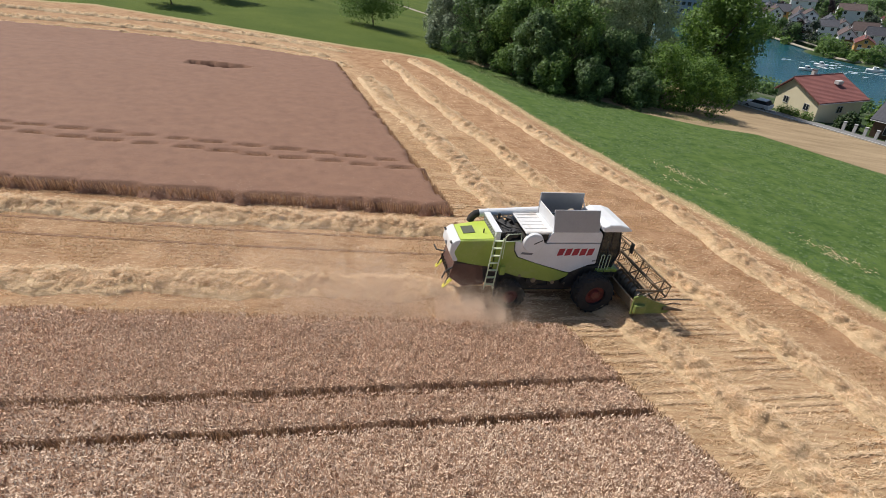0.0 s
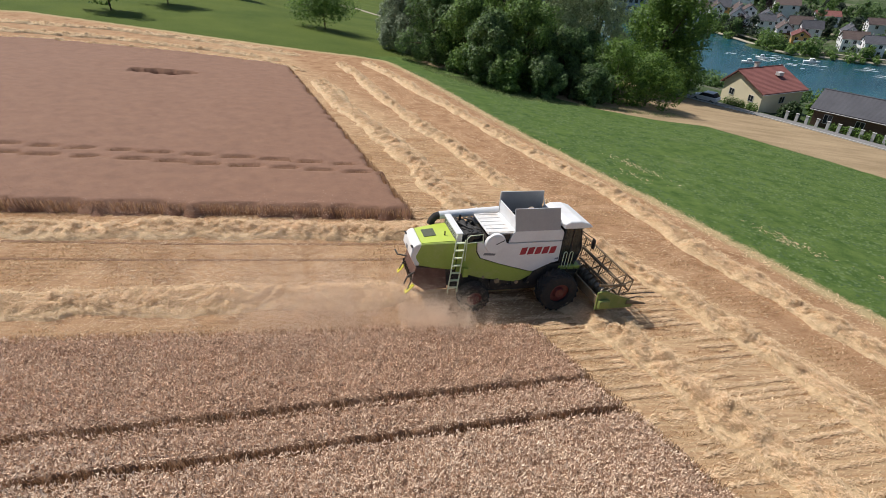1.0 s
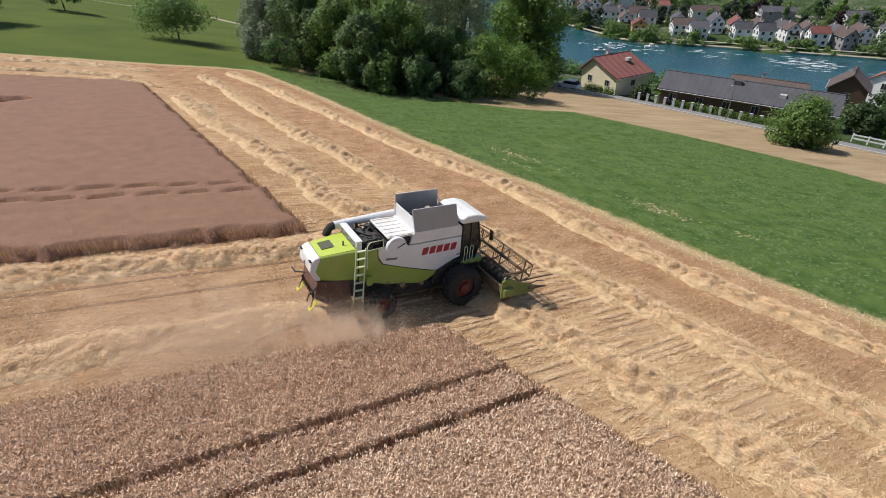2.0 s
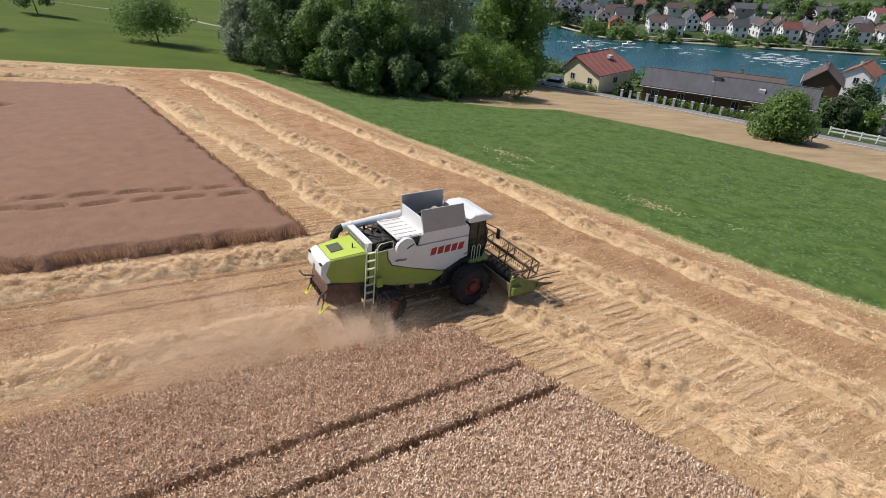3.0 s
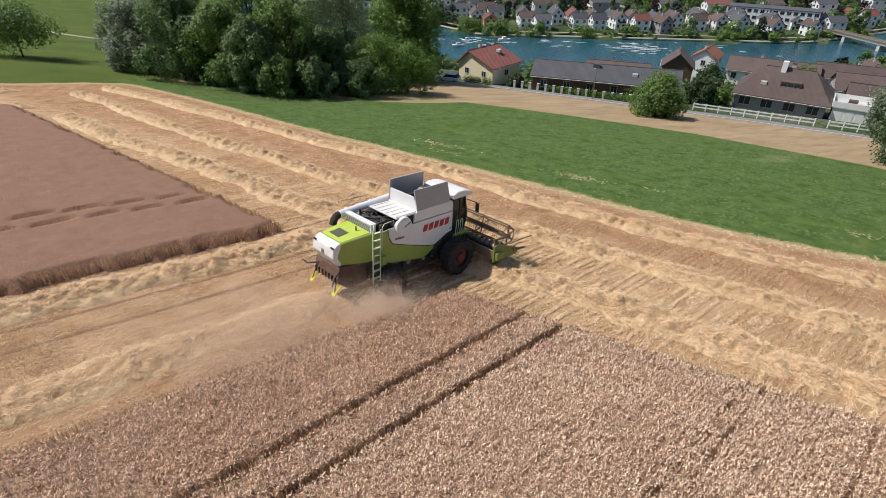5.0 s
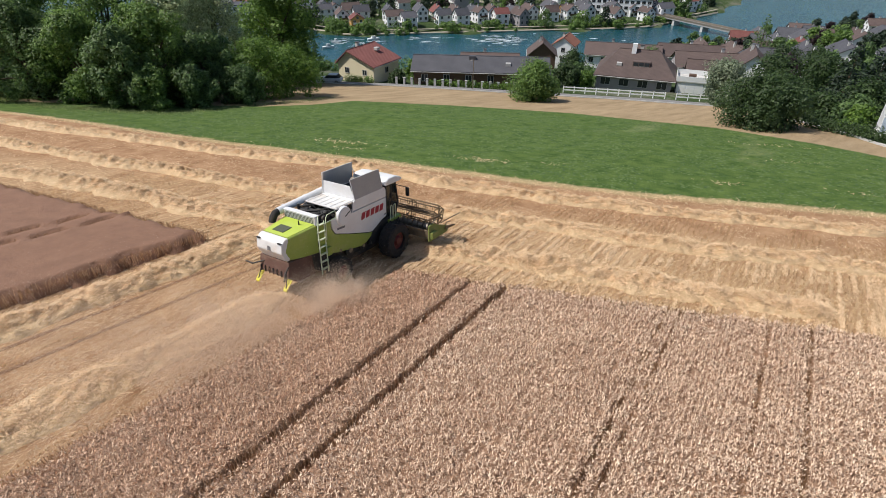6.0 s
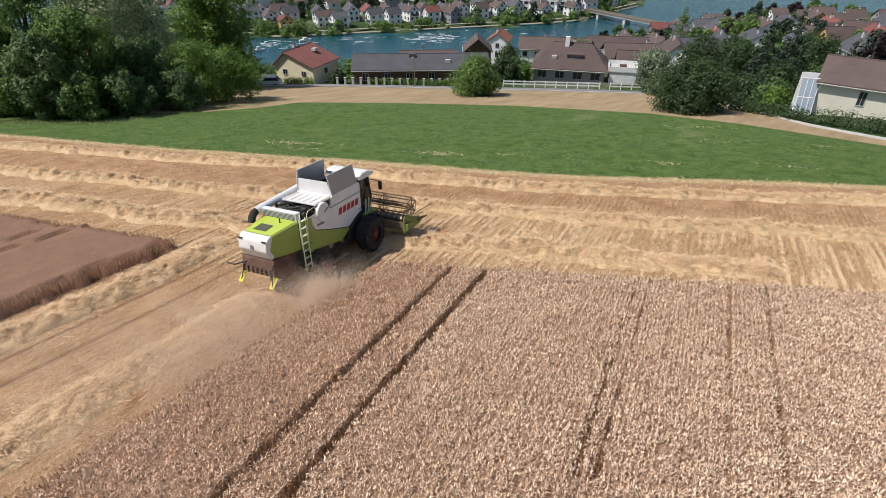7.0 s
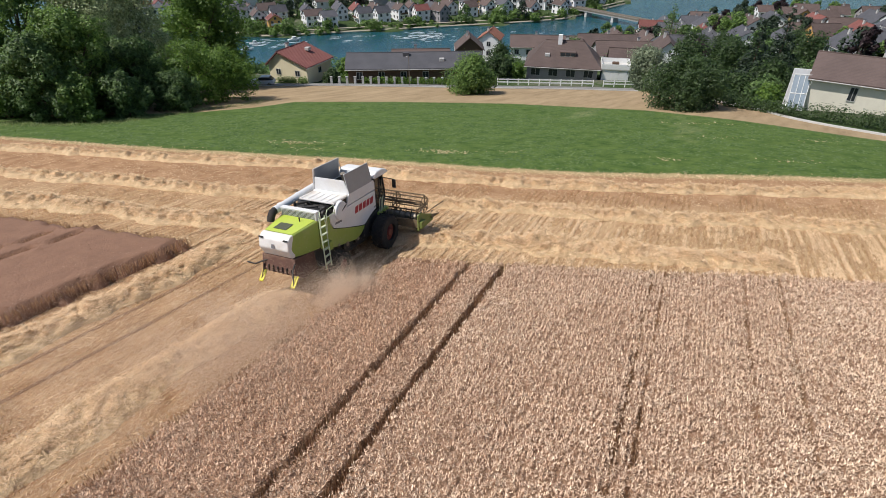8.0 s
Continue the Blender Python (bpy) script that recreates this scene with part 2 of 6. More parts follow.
def prism(bm, outline, y0, y1):
    """An outline in x and z, drawn out from y0 to y1."""
    lo = [bm.verts.new((x, y0, z)) for x, z in outline]
    hi = [bm.verts.new((x, y1, z)) for x, z in outline]
    n = len(outline)
    bm.faces.new(lo)
    bm.faces.new(list(reversed(hi)))
    for i in range(n):
        bm.faces.new((lo[i], hi[i], hi[(i + 1) % n], lo[(i + 1) % n]))
    bmesh.ops.recalc_face_normals(bm, faces=bm.faces)
    return bm


def B():
    return bmesh.new()


# ---- ground ----
def build_ground():
    def steps(dense0, dense1, d, far0, far1):
        v = list(np.arange(dense0, dense1, d))
        s, x = d, dense1
        while x < far1:
            v.append(x)
            s *= 1.12
            x += s
        v.append(far1)
        s, x = d, dense0
        low = []
        while x > far0:
            s *= 1.12
            x -= s
            low.append(max(x, far0))
        return np.array(sorted(set(low)) + v)
    ps, qs = steps(-35, 100, 0.8, -2500, 2500), steps(-40, 95, 0.6, -2500, 2800)
    P, Q = np.meshgrid(ps, qs, indexing="ij")
    X, Y = to_xy(P, Q)
    Z = terrain(X, Y)
    n, k = P.shape
    idx = np.arange(n * k).reshape(n, k)
    quads = np.stack([idx[:-1, :-1], idx[1:, :-1], idx[1:, 1:], idx[:-1, 1:]], -1).reshape(-1, 4)[:, ::-1]
    ob = fast_mesh("ground", np.stack([X, Y, Z], -1).reshape(-1, 3), quads, M["ground"], True)
    inner = edge_field(P, Q)
    tq, rq = np.interp(P, P_TAN, Q_TAN), np.interp(P, P_ROAD, Q_ROAD)
    layers = {
        "stubble": inner,
        "border": inner + 0.9,
        "green": np.minimum(np.minimum(tq - Q, -inner + 1.0), 70 - P + (Q - 30) * 0.3),
        "tanfield": np.minimum(np.minimum(Q - tq, rq - Q), 70 - P) + 0.6,
        "garden": Q - rq - 0.5,
        "rows": np.clip((23 - Q) / 2, 0, 1) * (0.4 + 0.6 * smooth(10, 13, Q)),
        "chaffy": 0.34 * (1 - smooth(2, 26, P)) * smooth(11, 13, Q) * (1 - 0.8 * smooth(20, 23, Q)),
    }
    for name, val in layers.items():
        a = ob.data.attributes.new(name, "FLOAT", "POINT")
        a.data.foreach_set("value", np.clip(val, -8, 8).astype(np.float32).ravel())
    tagged(ob, "sloping farmland with stubble, green lucerne and dry grass", "ground", kind="structure")


build_ground()

water_mat, wnt, wb = nodes_of("river_water")
wb.inputs["Roughness"].default_value = 0.12
wvec = coords(wnt, 25, (1, 2.2, 1))
wcol = ramp(wnt, noise_node(wnt, 0.02, 4, 0.6, wvec), [(0.35, (0.010, 0.062, 0.085)), (0.7, (0.018, 0.095, 0.120))])
link(wnt, wcol, wb.inputs["Base Color"])
bump_into(wnt, wb, noise_node(wnt, 0.5, 5, 0.6, wvec), 0.5, 0.4)


def build_river():
    ps = np.linspace(-900, 900, 91)
    near, far = np.interp(ps, P_SHORE, NEAR_SHORE) - 6, np.interp(ps, P_SHORE, FAR_SHORE) + 6
    vs = []
    for p, a, b in zip(ps, near, far):
        for s in np.linspace(0, 1, 5):
            x, y = to_xy(p, a + (b - a) * s)
            vs.append((x, y, WATER))
    fs = [(i * 5 + j, i * 5 + j + 1, i * 5 + j + 6, i * 5 + j + 5) for i in range(90) for j in range(4)]
    tagged(mesh_of("water", vs, fs, water_mat), "wide turquoise river with light ripples", "river", kind="structure")


build_river()


# ---- standing wheat ----
def near_crop(x, y):
    """Distance inside the near stand of wheat."""
    front = 12.57 - (0.881 * x + 0.472 * y)
    cut = (15.9 + 0.10 * (x - 1)) - y
    return np.minimum(front, cut)


def far_crop(x, y):
    p, q = to_pq(x, y)
    right = 13.7 + 0.15 * (p - 25) - q
    near = y - (25.1 + 0.09 * (x + 10))
    far = np.interp(q, [-80, -12.6, -2.3, 8.7, 17.5, 22], [80, 76, 73.5, 69, 63, 56]) - p
    return np.minimum(np.minimum(right, far * 0.9), near)


ROW = radians(9.7)
TRAMS = (10.75, 12.15, 4.52, 4.95, 0.4, 1.65)   # offsets across the drilling rows


def across(x, y):
    return -math.sin(ROW) * x + math.cos(ROW) * y


def along(x, y):
    return math.cos(ROW) * x + math.sin(ROW) * y


def tram_near(x, y):
    b = across(x, y)
    d = np.full(np.shape(b), 9.0)
    for i, c in enumerate(TRAMS):
        d = np.minimum(d, np.abs(b - c) + (0.03 if i < 2 else 0.118 if i < 4 else 0.128))
    return d


def tram_far(x, y):
    b = y - 0.035 * x
    d = np.minimum(np.abs(b - 31.2), np.abs(b - 32.5)) + 0.07
    hole = np.hypot((x + 20.6) / 3.0, (y - 54.0) / 1.1) + 0.6 * (vnoise(x, y, 0.8, 60) - 0.5)
    return np.minimum(d, np.where(hole < 1, 0.0, 9.0))


def vnoise(x, y, s, seed=0):
    """Smooth value noise on arrays."""
    r = np.random.RandomState(seed + 7)
    g = r.rand(64, 64)
    u, v = np.asarray(x) / s, np.asarray(y) / s
    i, j = np.floor(u).astype(int), np.floor(v).astype(int)
    a, b = u - i, v - j
    a, b = a * a * (3 - 2 * a), b * b * (3 - 2 * b)
    i0, j0, i1, j1 = i % 64, j % 64, (i + 1) % 64, (j + 1) % 64
    return (g[i0, j0] * (1 - a) + g[i1, j0] * a) * (1 - b) + (g[i0, j1] * (1 - a) + g[i1, j1] * a) * b


def crop_height(x, y, inside, tram, gap, rough=1.0):
    h = 0.60 + 0.10 * vnoise(x, y, 3.0) + rough * (0.07 * vnoise(x, y, 0.5, 3) + 0.06 * vnoise(x, y, 0.18, 4))
    edge = inside + 0.35 * (vnoise(x, y, 0.45, 5) - 0.5) + (1.0 - rough) * 0.7 * (vnoise(x, y, 0.9, 6) - 0.5)
    return h * smooth(-0.05, 0.12, edge) * smooth(gap * 0.55, gap, tram + 0.12 * (vnoise(x, y, 0.4, 9) - 0.5))


def build_crop(name, inside, tram, gap, a0, a1, b0, b1, d, density, size, label, seed, thin=None, ear="ear"):
    """A rough canopy with single ears standing out of it."""
    aa, bb = np.arange(a0, a1, d), np.arange(b0, b1, d)
    A, Bq = np.meshgrid(aa, bb, indexing="ij")
    X, Y = math.cos(ROW) * A - math.sin(ROW) * Bq, math.sin(ROW) * A + math.cos(ROW) * Bq
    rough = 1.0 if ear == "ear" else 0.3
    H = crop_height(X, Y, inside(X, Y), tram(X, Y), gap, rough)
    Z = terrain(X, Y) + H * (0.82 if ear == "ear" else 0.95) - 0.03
    n, k = A.shape
    idx = np.arange(n * k).reshape(n, k)
    quads = np.stack([idx[:-1, :-1], idx[1:, :-1], idx[1:, 1:], idx[:-1, 1:]], -1).reshape(-1, 4)
    keep = (H.ravel()[quads].max(1) > 0.02)
    used = np.unique(quads[keep])
    remap = np.zeros(n * k, int)
    remap[used] = np.arange(len(used))
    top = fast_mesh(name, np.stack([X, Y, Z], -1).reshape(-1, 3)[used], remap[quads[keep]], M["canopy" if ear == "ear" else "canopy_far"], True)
    tagged(top, label, "wheat", kind="stuff")
    r = np.random.RandomState(seed)
    n = int((a1 - a0) * (b1 - b0) * density)
    A, Bq = r.uniform(a0, a1, n), r.uniform(b0, b1, n)
    # drilled in rows
    Bq = np.where(r.rand(n) < 0.6, np.round(Bq / 0.14) * 0.14 + r.normal(0, 0.02, n), Bq)
    x, y = math.cos(ROW) * A - math.sin(ROW) * Bq, math.sin(ROW) * A + math.cos(ROW) * Bq
    ins = inside(x, y)
    h = crop_height(x, y, ins, tram(x, y), gap, rough)
    ok = h > 0.3
    if ear == "ear":
        # ears stand in tufts along the drilled rows, with gaps between
        tuft = 0.75 * vnoise(x, y, 0.18, 4) + 0.5 * vnoise(x, y, 0.09, 14) + 0.16 * np.cos(2 * np.pi * across(x, y) / 0.26)
        ok &= tuft > 0.36 + 0.5 * (r.rand(n) - 0.5)
    if thin is not None:
        ok &= r.rand(n) < thin(x, y)
    x, y, h = x[ok], y[ok], h[ok]
    n = len(x)
    L = size * r.uniform(0.8, 1.3, n)
    wdt = L * (r.uniform(0.13, 0.21, n) if ear == "ear" else r.uniform(0.18, 0.28, n))
    az, lean = r.uniform(0, 2 * np.pi, n), np.abs(r.normal(0.7, 0.4, n) if ear == "ear" else r.normal(1.15, 0.25, n))
    d3 = np.stack([np.sin(lean) * np.cos(az), np.sin(lean) * np.sin(az), np.cos(lean)], -1)
    s1 = np.cross(d3, np.array([0.3, 0.2, 1.0]))
    s1 /= np.linalg.norm(s1, axis=1, keepdims=True)
    s2 = np.cross(d3, s1)
    base = np.stack([x, y, terrain(x, y) + h - (0.06 if ear == "ear" else 0.07) + r.uniform(-0.06, 0.08 if ear == "ear" else 0.02, n)], -1)
    mid = base + d3 * (L * 0.45)[:, None]
    vs = np.stack([base, mid + s1 * wdt[:, None] + 0.5 * s2 * wdt[:, None], mid - s1 * wdt[:, None] + 0.5 * s2 * wdt[:, None], base + d3 * L[:, None]], 1).reshape(-1, 3)
    t = np.array([(0, 3, 1), (0, 2, 3)])
    tris = (np.arange(n) * 4)[:, None, None] + t[None]
    # stalks showing at the cut sides
    ne = int((a1 - a0) * (b1 - b0) * density * (1.2 if ear == "ear" else 5.0))
    A, Bq = r.uniform(a0, a1, ne), r.uniform(b0, b1, ne)
    x, y = math.cos(ROW) * A - math.sin(ROW) * Bq, math.sin(ROW) * A + math.cos(ROW) * Bq
    i1, tr = inside(x, y), tram(x, y)
    ok = (i1 > -0.12) & (tr > gap * 0.55) & ((i1 < 0.10) | (tr < gap * 1.15))
    x, y = x[ok], y[ok]
    n2 = len(x)
    hh = 0.62 * r.uniform(0.7, 1.05, n2)
    b0_ = np.stack([x, y, terrain(x, y)], -1)
    tp = b0_ + np.stack([r.normal(0, 0.05, n2), r.normal(0, 0.05, n2), hh], -1)
    aa = r.uniform(0, np.pi, n2)
    sd = np.stack([np.cos(aa), np.sin(aa), np.zeros(n2)], -1) * (0.006 if size < 0.1 else 0.008)
    sv = np.stack([b0_ - sd, b0_ + sd, tp + sd * 1.6, tp - sd * 1.6], 1).reshape(-1, 3)
    st = fast_mesh("wheat_stalks", sv, np.arange(4 * n2).reshape(n2, 4), M["stalk"])
    tagged(st, "dry wheat stalks along the cut edges", "wheat", kind="stuff")
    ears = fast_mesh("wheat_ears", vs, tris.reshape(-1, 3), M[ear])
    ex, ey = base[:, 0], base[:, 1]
    # browner tone past the wheel tracks towards the cut strip, with random patches
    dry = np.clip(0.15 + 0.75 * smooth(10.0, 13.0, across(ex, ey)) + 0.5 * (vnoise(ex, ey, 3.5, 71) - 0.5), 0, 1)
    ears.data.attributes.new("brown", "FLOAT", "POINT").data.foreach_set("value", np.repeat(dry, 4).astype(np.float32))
    tagged(ears, "dense ripe brown ears of wheat on the stalk", "wheat", kind="stuff")


def near_thin(x, y):
    """Full stand where the camera passes, thinner towards the far side of the field."""
    return (0.22 + 0.78 * smooth(-2.0, 3.5, y + 1.15 * np.minimum(x + 6, 9) + 0.35 * np.clip(-6 - x, 0, 20))) * np.clip(1.35 - np.hypot(x - 2, y - 8) / 45, 0.4, 1)


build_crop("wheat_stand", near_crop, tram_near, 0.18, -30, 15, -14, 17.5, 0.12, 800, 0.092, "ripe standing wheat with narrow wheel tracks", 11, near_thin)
build_crop("wheat_stand", far_crop, tram_far, 0.20, -62, 8, 22, 88, 0.28, 60, 0.06, "ripe standing wheat beyond the straw rows", 12,
           lambda x, y: np.clip(1.5 - np.hypot(x + 5, y - 25) / 55, 0.35, 1), "ear_far")


# ---- straw rows ----
def straw_row(name, pts, width, height, density, seed, label):
    """A heaped row of straw along a line, with loose stalks over it."""
    pts = np.array(pts, float)
    seg = np.hypot(*np.diff(pts, axis=0).T)
    s = np.concatenate([[0], np.cumsum(seg)])
    r = np.random.RandomState(seed)
    m = int(s[-1] / 0.15) + 2
    t = np.linspace(0, s[-1], m)
    cx, cy = np.interp(t, s, pts[:, 0]), np.interp(t, s, pts[:, 1])
    ker = np.ones(31) / 31
    cx, cy = np.convolve(np.pad(cx, 15, "edge"), ker, "valid"), np.convolve(np.pad(cy, 15, "edge"), ker, "valid")
    tx, ty = np.gradient(cx), np.gradient(cy)
    ln = np.hypot(tx, ty)
    nx, ny = -ty / ln, tx / ln
    off = 0.5 * (vnoise(t, t * 0, 4.0, seed) - 0.5)
    wv = width * (0.5 + 0.55 * vnoise(t, t * 0 + 9, 1.6, seed + 1) + 0.4 * vnoise(t, t * 0 + 3, 0.7, seed + 6))
    cols = 17
    u = np.linspace(-1, 1, cols)
    U, T = np.meshgrid(u, t)
    X = (cx + nx * off)[:, None] + nx[:, None] * U * wv[:, None]
    Y = (cy + ny * off)[:, None] + ny[:, None] * U * wv[:, None]
    prof = np.clip(1 - U ** 2, 0, 1) ** 0.8
    ends = smooth(0, 1.8, np.minimum(t, s[-1] - t))
    wv = wv * (0.35 + 0.65 * ends)
    X = (cx + nx * off)[:, None] + nx[:, None] * U * wv[:, None]
    Y = (cy + ny * off)[:, None] + ny[:, None] * U * wv[:, None]
    H = height * prof * ends[:, None] * (0.34 + 0.75 * vnoise(X, Y, 0.75, seed + 2) ** 1.5 + 0.95 * vnoise(X, Y, 0.27, seed + 3) ** 1.6) - 0.03 * (np.abs(U) > 0.99)
    Z = terrain(X, Y) + H
    idx = np.arange(m * cols).reshape(m, cols)
    quads = np.stack([idx[:-1, :-1], idx[:-1, 1:], idx[1:, 1:], idx[1:, :-1]], -1).reshape(-1, 4)
    bed = fast_mesh(name, np.stack([X, Y, Z], -1).reshape(-1, 3), quads, M["straw_bed"], True)
    tagged(bed, label, "straw", "straw rows", "stuff")
    near = np.clip(16 / np.maximum(8, np.hypot(cx - 6, cy - 12)), 0.1, 1)
    n = int(near.sum() * 0.15 * width * density)
    ti, ui = r.choice(m, n, p=near / near.sum()), np.clip(r.normal(0, 0.42, n), -1.5, 1.5)
    x = cx[ti] + nx[ti] * (off[ti] + ui * wv[ti]) + r.uniform(-0.2, 0.2, n)
    y = cy[ti] + ny[ti] * (off[ti] + ui * wv[ti]) + r.uniform(-0.2, 0.2, n)
    clump = 0.7 * vnoise(x, y, 0.27, seed + 3) + 0.3 * vnoise(x, y, 0.5, seed + 8) + 0.5 * vnoise(x, y, 0.17, seed + 9) > 0.5
    x, y, ti, ui, n = x[clump], y[clump], ti[clump], ui[clump], int(clump.sum())
    hh = height * ends[ti] * np.clip(1 - ui ** 2, 0, 1) ** 0.8 * (0.34 + 0.75 * vnoise(x, y, 0.75, seed + 2) ** 1.5 + 0.95 * vnoise(x, y, 0.27, seed + 3) ** 1.6)
    stalks(x, y, hh + r.uniform(0, 0.06, n), r, 0.19, 0.0056)


def stalks(x, y, h, r, length, wdt, direction=None, rise=0.25):
    n = len(x)
    az = r.uniform(0, 2 * np.pi, n) if direction is None else r.normal(direction, 0.5, n)
    el = r.normal(0.0, rise, n)
    L = length * r.uniform(0.5, 1.3, n) / 2
    d = np.stack([np.cos(az) * np.cos(el), np.sin(az) * np.cos(el), np.sin(el)], -1) * L[:, None]
    side = np.stack([-np.sin(az), np.cos(az), np.zeros(n)], -1) * (wdt * r.uniform(0.7, 1.4, n))[:, None]
    c = np.stack([x, y, terrain(x, y) + h + 0.015], -1)
    side[:, 2] = wdt * r.normal(0, 0.6, n)
    vs = np.stack([c - d - side, c - d + side, c + d + side, c + d - side], 1).reshape(-1, 3)
    quads = np.arange(4 * n).reshape(n, 4)
    ob = fast_mesh("loose_straw", vs, quads, M["straw"])
    tagged(ob, "loose golden straw stalks lying on the stubble", "straw", kind="stuff")


def pq_line(pts):
    return [to_xy(p, q) for p, q in pts]


ROWS_OF_STRAW = [
    (pq_line([(-6.0, 15.2), (0, 15.3), (8, 15.7), (18, 16.1), (26, 17.2), (36, 18.3), (44, 19.0), (56.5, 20.6)]), 1.1, 0.27, 21),
    (pq_line([(-26, 19.8), (-12, 20.0), (0, 20.2), (8, 20.5), (20, 21.0), (34, 22.6), (48, 24.2), (58, 26.0), (66, 27.0)]), 0.8, 0.3, 22),
    (pq_line([(-30, 25.6), (-12, 25.6), (0, 25.0), (6, 25.3), (12, 25.9), (21, 27.4), (33, 28.2), (48, 29.4), (60, 30.6), (67, 30.6)]), 0.75, 0.28, 23),
    ([(-45, 19.6), (-19, 22.4), (-4, 23.8), (1.5, 24.6), (4.2, 25.2)], 0.95, 0.24, 24),
    ([(-45, 13.2), (-15, 17.0), (-9, 17.7), (-3, 18.4), (1.9, 19.0)], 0.95, 0.19, 25),
    (pq_line([(66, 20.5), (71.5, 14.5), (78, 3.4), (80.5, -6), (82.5, -14), (84, -40)]), 0.7, 0.24, 26),
    (pq_line([(69, 24), (75.5, 16.5), (84, 4), (88.3, -14), (90, -40)]), 0.7, 0.24, 27),
    (pq_line([(60, 21), (65.2, 17.8), (70.8, 8.9), (75.3, -2), (77.6, -12), (79, -40)]), 0.65, 0.22, 28),
]
for pts, w, h, seed in ROWS_OF_STRAW:
    straw_row("straw_row", pts, w, h * 1.15, 1250, seed, "heaped golden straw row left on the stubble")


def loose_chaff():
    """Stubble in drilled rows and scattered stalks over the harvested ground."""
    r = np.random.RandomState(31)
    n = 170000
    x, y = r.uniform(-28, 36, n), r.uniform(-6, 64, n)
    p, q = to_pq(x, y)
    ok = (edge_field(p, q) > 0.1) & (near_crop(x, y) < -0.05) & (far_crop(x, y) < -0.05) & (r.rand(n) < np.clip(20 / np.hypot(x - 4, y - 8), 0.2, 1))
    ok &= vnoise(x, y, 1.6, 40) + 0.5 * vnoise(x, y, 0.4, 41) > 0.55
    stalks(x[ok], y[ok], np.zeros(ok.sum()), r, 0.17, 0.0065, ROW, 0.2)
    # straw lying in the drilled rows of the headland
    n = 110000
    p, q = r.uniform(-16, 24, n), r.uniform(12.2, 20.5, n)
    x, y = to_xy(p, q)
    a, b = along(x, y), across(x, y)
    lane = np.round(b / 0.42)
    b = lane * 0.42 + 0.12 * np.sin(lane * 5.1) + r.normal(0, 0.045 + 0.07 * (lane % 5 == 0), n)
    x, y = math.cos(ROW) * a - math.sin(ROW) * b, math.sin(ROW) * a + math.cos(ROW) * b
    p, q = to_pq(x, y)
    ok = (q < 20.3) & (p > -14) & (near_crop(x, y) < -0.2) & (vnoise(a, b, 1.2, 43) + 0.25 * np.sin(lane * 2.3) > 0.42 + 0.1 * smooth(20, 24, q))
    stalks(x[ok], y[ok], np.zeros(ok.sum()) + 0.025, r, 0.22, 0.0075, ROW, 0.15)
    # upright stubs, row by row
    n = 520000
    a, b = r.uniform(-30, 32, n), r.uniform(-12, 40, n)
    b = np.round(b / 0.30) * 0.30 + r.normal(0, 0.06, n)
    x, y = math.cos(ROW) * a - math.sin(ROW) * b, math.sin(ROW) * a + math.cos(ROW) * b
    p, q = to_pq(x, y)
    ok = (edge_field(p, q) > 0.3) & (near_crop(x, y) < -0.05) & (far_crop(x, y) < -0.05) & (r.rand(n) < np.clip(22 / np.hypot(x - 4, y - 8), 0.25, 1))
    ok &= (vnoise(x, y, 2.2, 45) + 0.8 * vnoise(a * 0.25, b, 0.5, 46) > 0.75 + 0.35 * smooth(18, 26, q)) & (y > -6)
    x, y = x[ok], y[ok]
    n = len(x)
    h, az = r.uniform(0.04, 0.09, n), r.uniform(0, 2 * np.pi, n)
    d = np.stack([np.cos(az), np.sin(az), np.zeros(n)], -1) * 0.011
    base = np.stack([x, y, terrain(x, y) - 0.01], -1)
    tip = base + np.stack([r.normal(0, 0.03, n), r.normal(0, 0.03, n), h], -1)
    vs = np.stack([base - d, base + d, tip + d * 0.8, tip - d * 0.8], 1).reshape(-1, 3)
    ob = fast_mesh("stubble", vs, np.arange(4 * n).reshape(n, 4), M["stub"])
    tagged(ob, "cut wheat stubble standing in drilled rows", "stubble", kind="stuff")


loose_chaff()


def lucerne():
    """Leafy tufts over the green field."""
    r = np.random.RandomState(33)
    n = 46000
    p, q = r.uniform(-30, 62, n), r.uniform(28, 66, n)
    ok = (edge_field(p, q) < -0.9) & (q < np.interp(p, P_TAN, Q_TAN) - 0.4) & (vnoise(p * 0.5, q, 1.3, 50) + 0.4 * vnoise(p, q, 0.4, 51) > 0.5)
    x, y = to_xy(p[ok], q[ok])
    n = len(x)
    c = np.stack([x, y, terrain(x, y) + r.uniform(0.005, 0.02, n)], -1)
    u = r.normal(0, 1, (n, 3)) * np.array([1, 1, 0.06])
    u /= np.linalg.norm(u, axis=1, keepdims=True)
    v = np.cross(u, r.normal(0, 0.1, (n, 3)) + np.array([0, 0, 1]))
    sz = r.uniform(0.05, 0.15, n)[:, None]
    vs = np.stack([c - u * sz, c - v * sz * 0.7, c + u * sz, c + v * sz * 0.7], 1).reshape(-1, 3)
    ob = fast_mesh("lucerne", vs, np.arange(4 * n).reshape(n, 4), M["lucerne"])
    tagged(ob, "low green lucerne with paler tufts", "lucerne", kind="stuff")


lucerne()


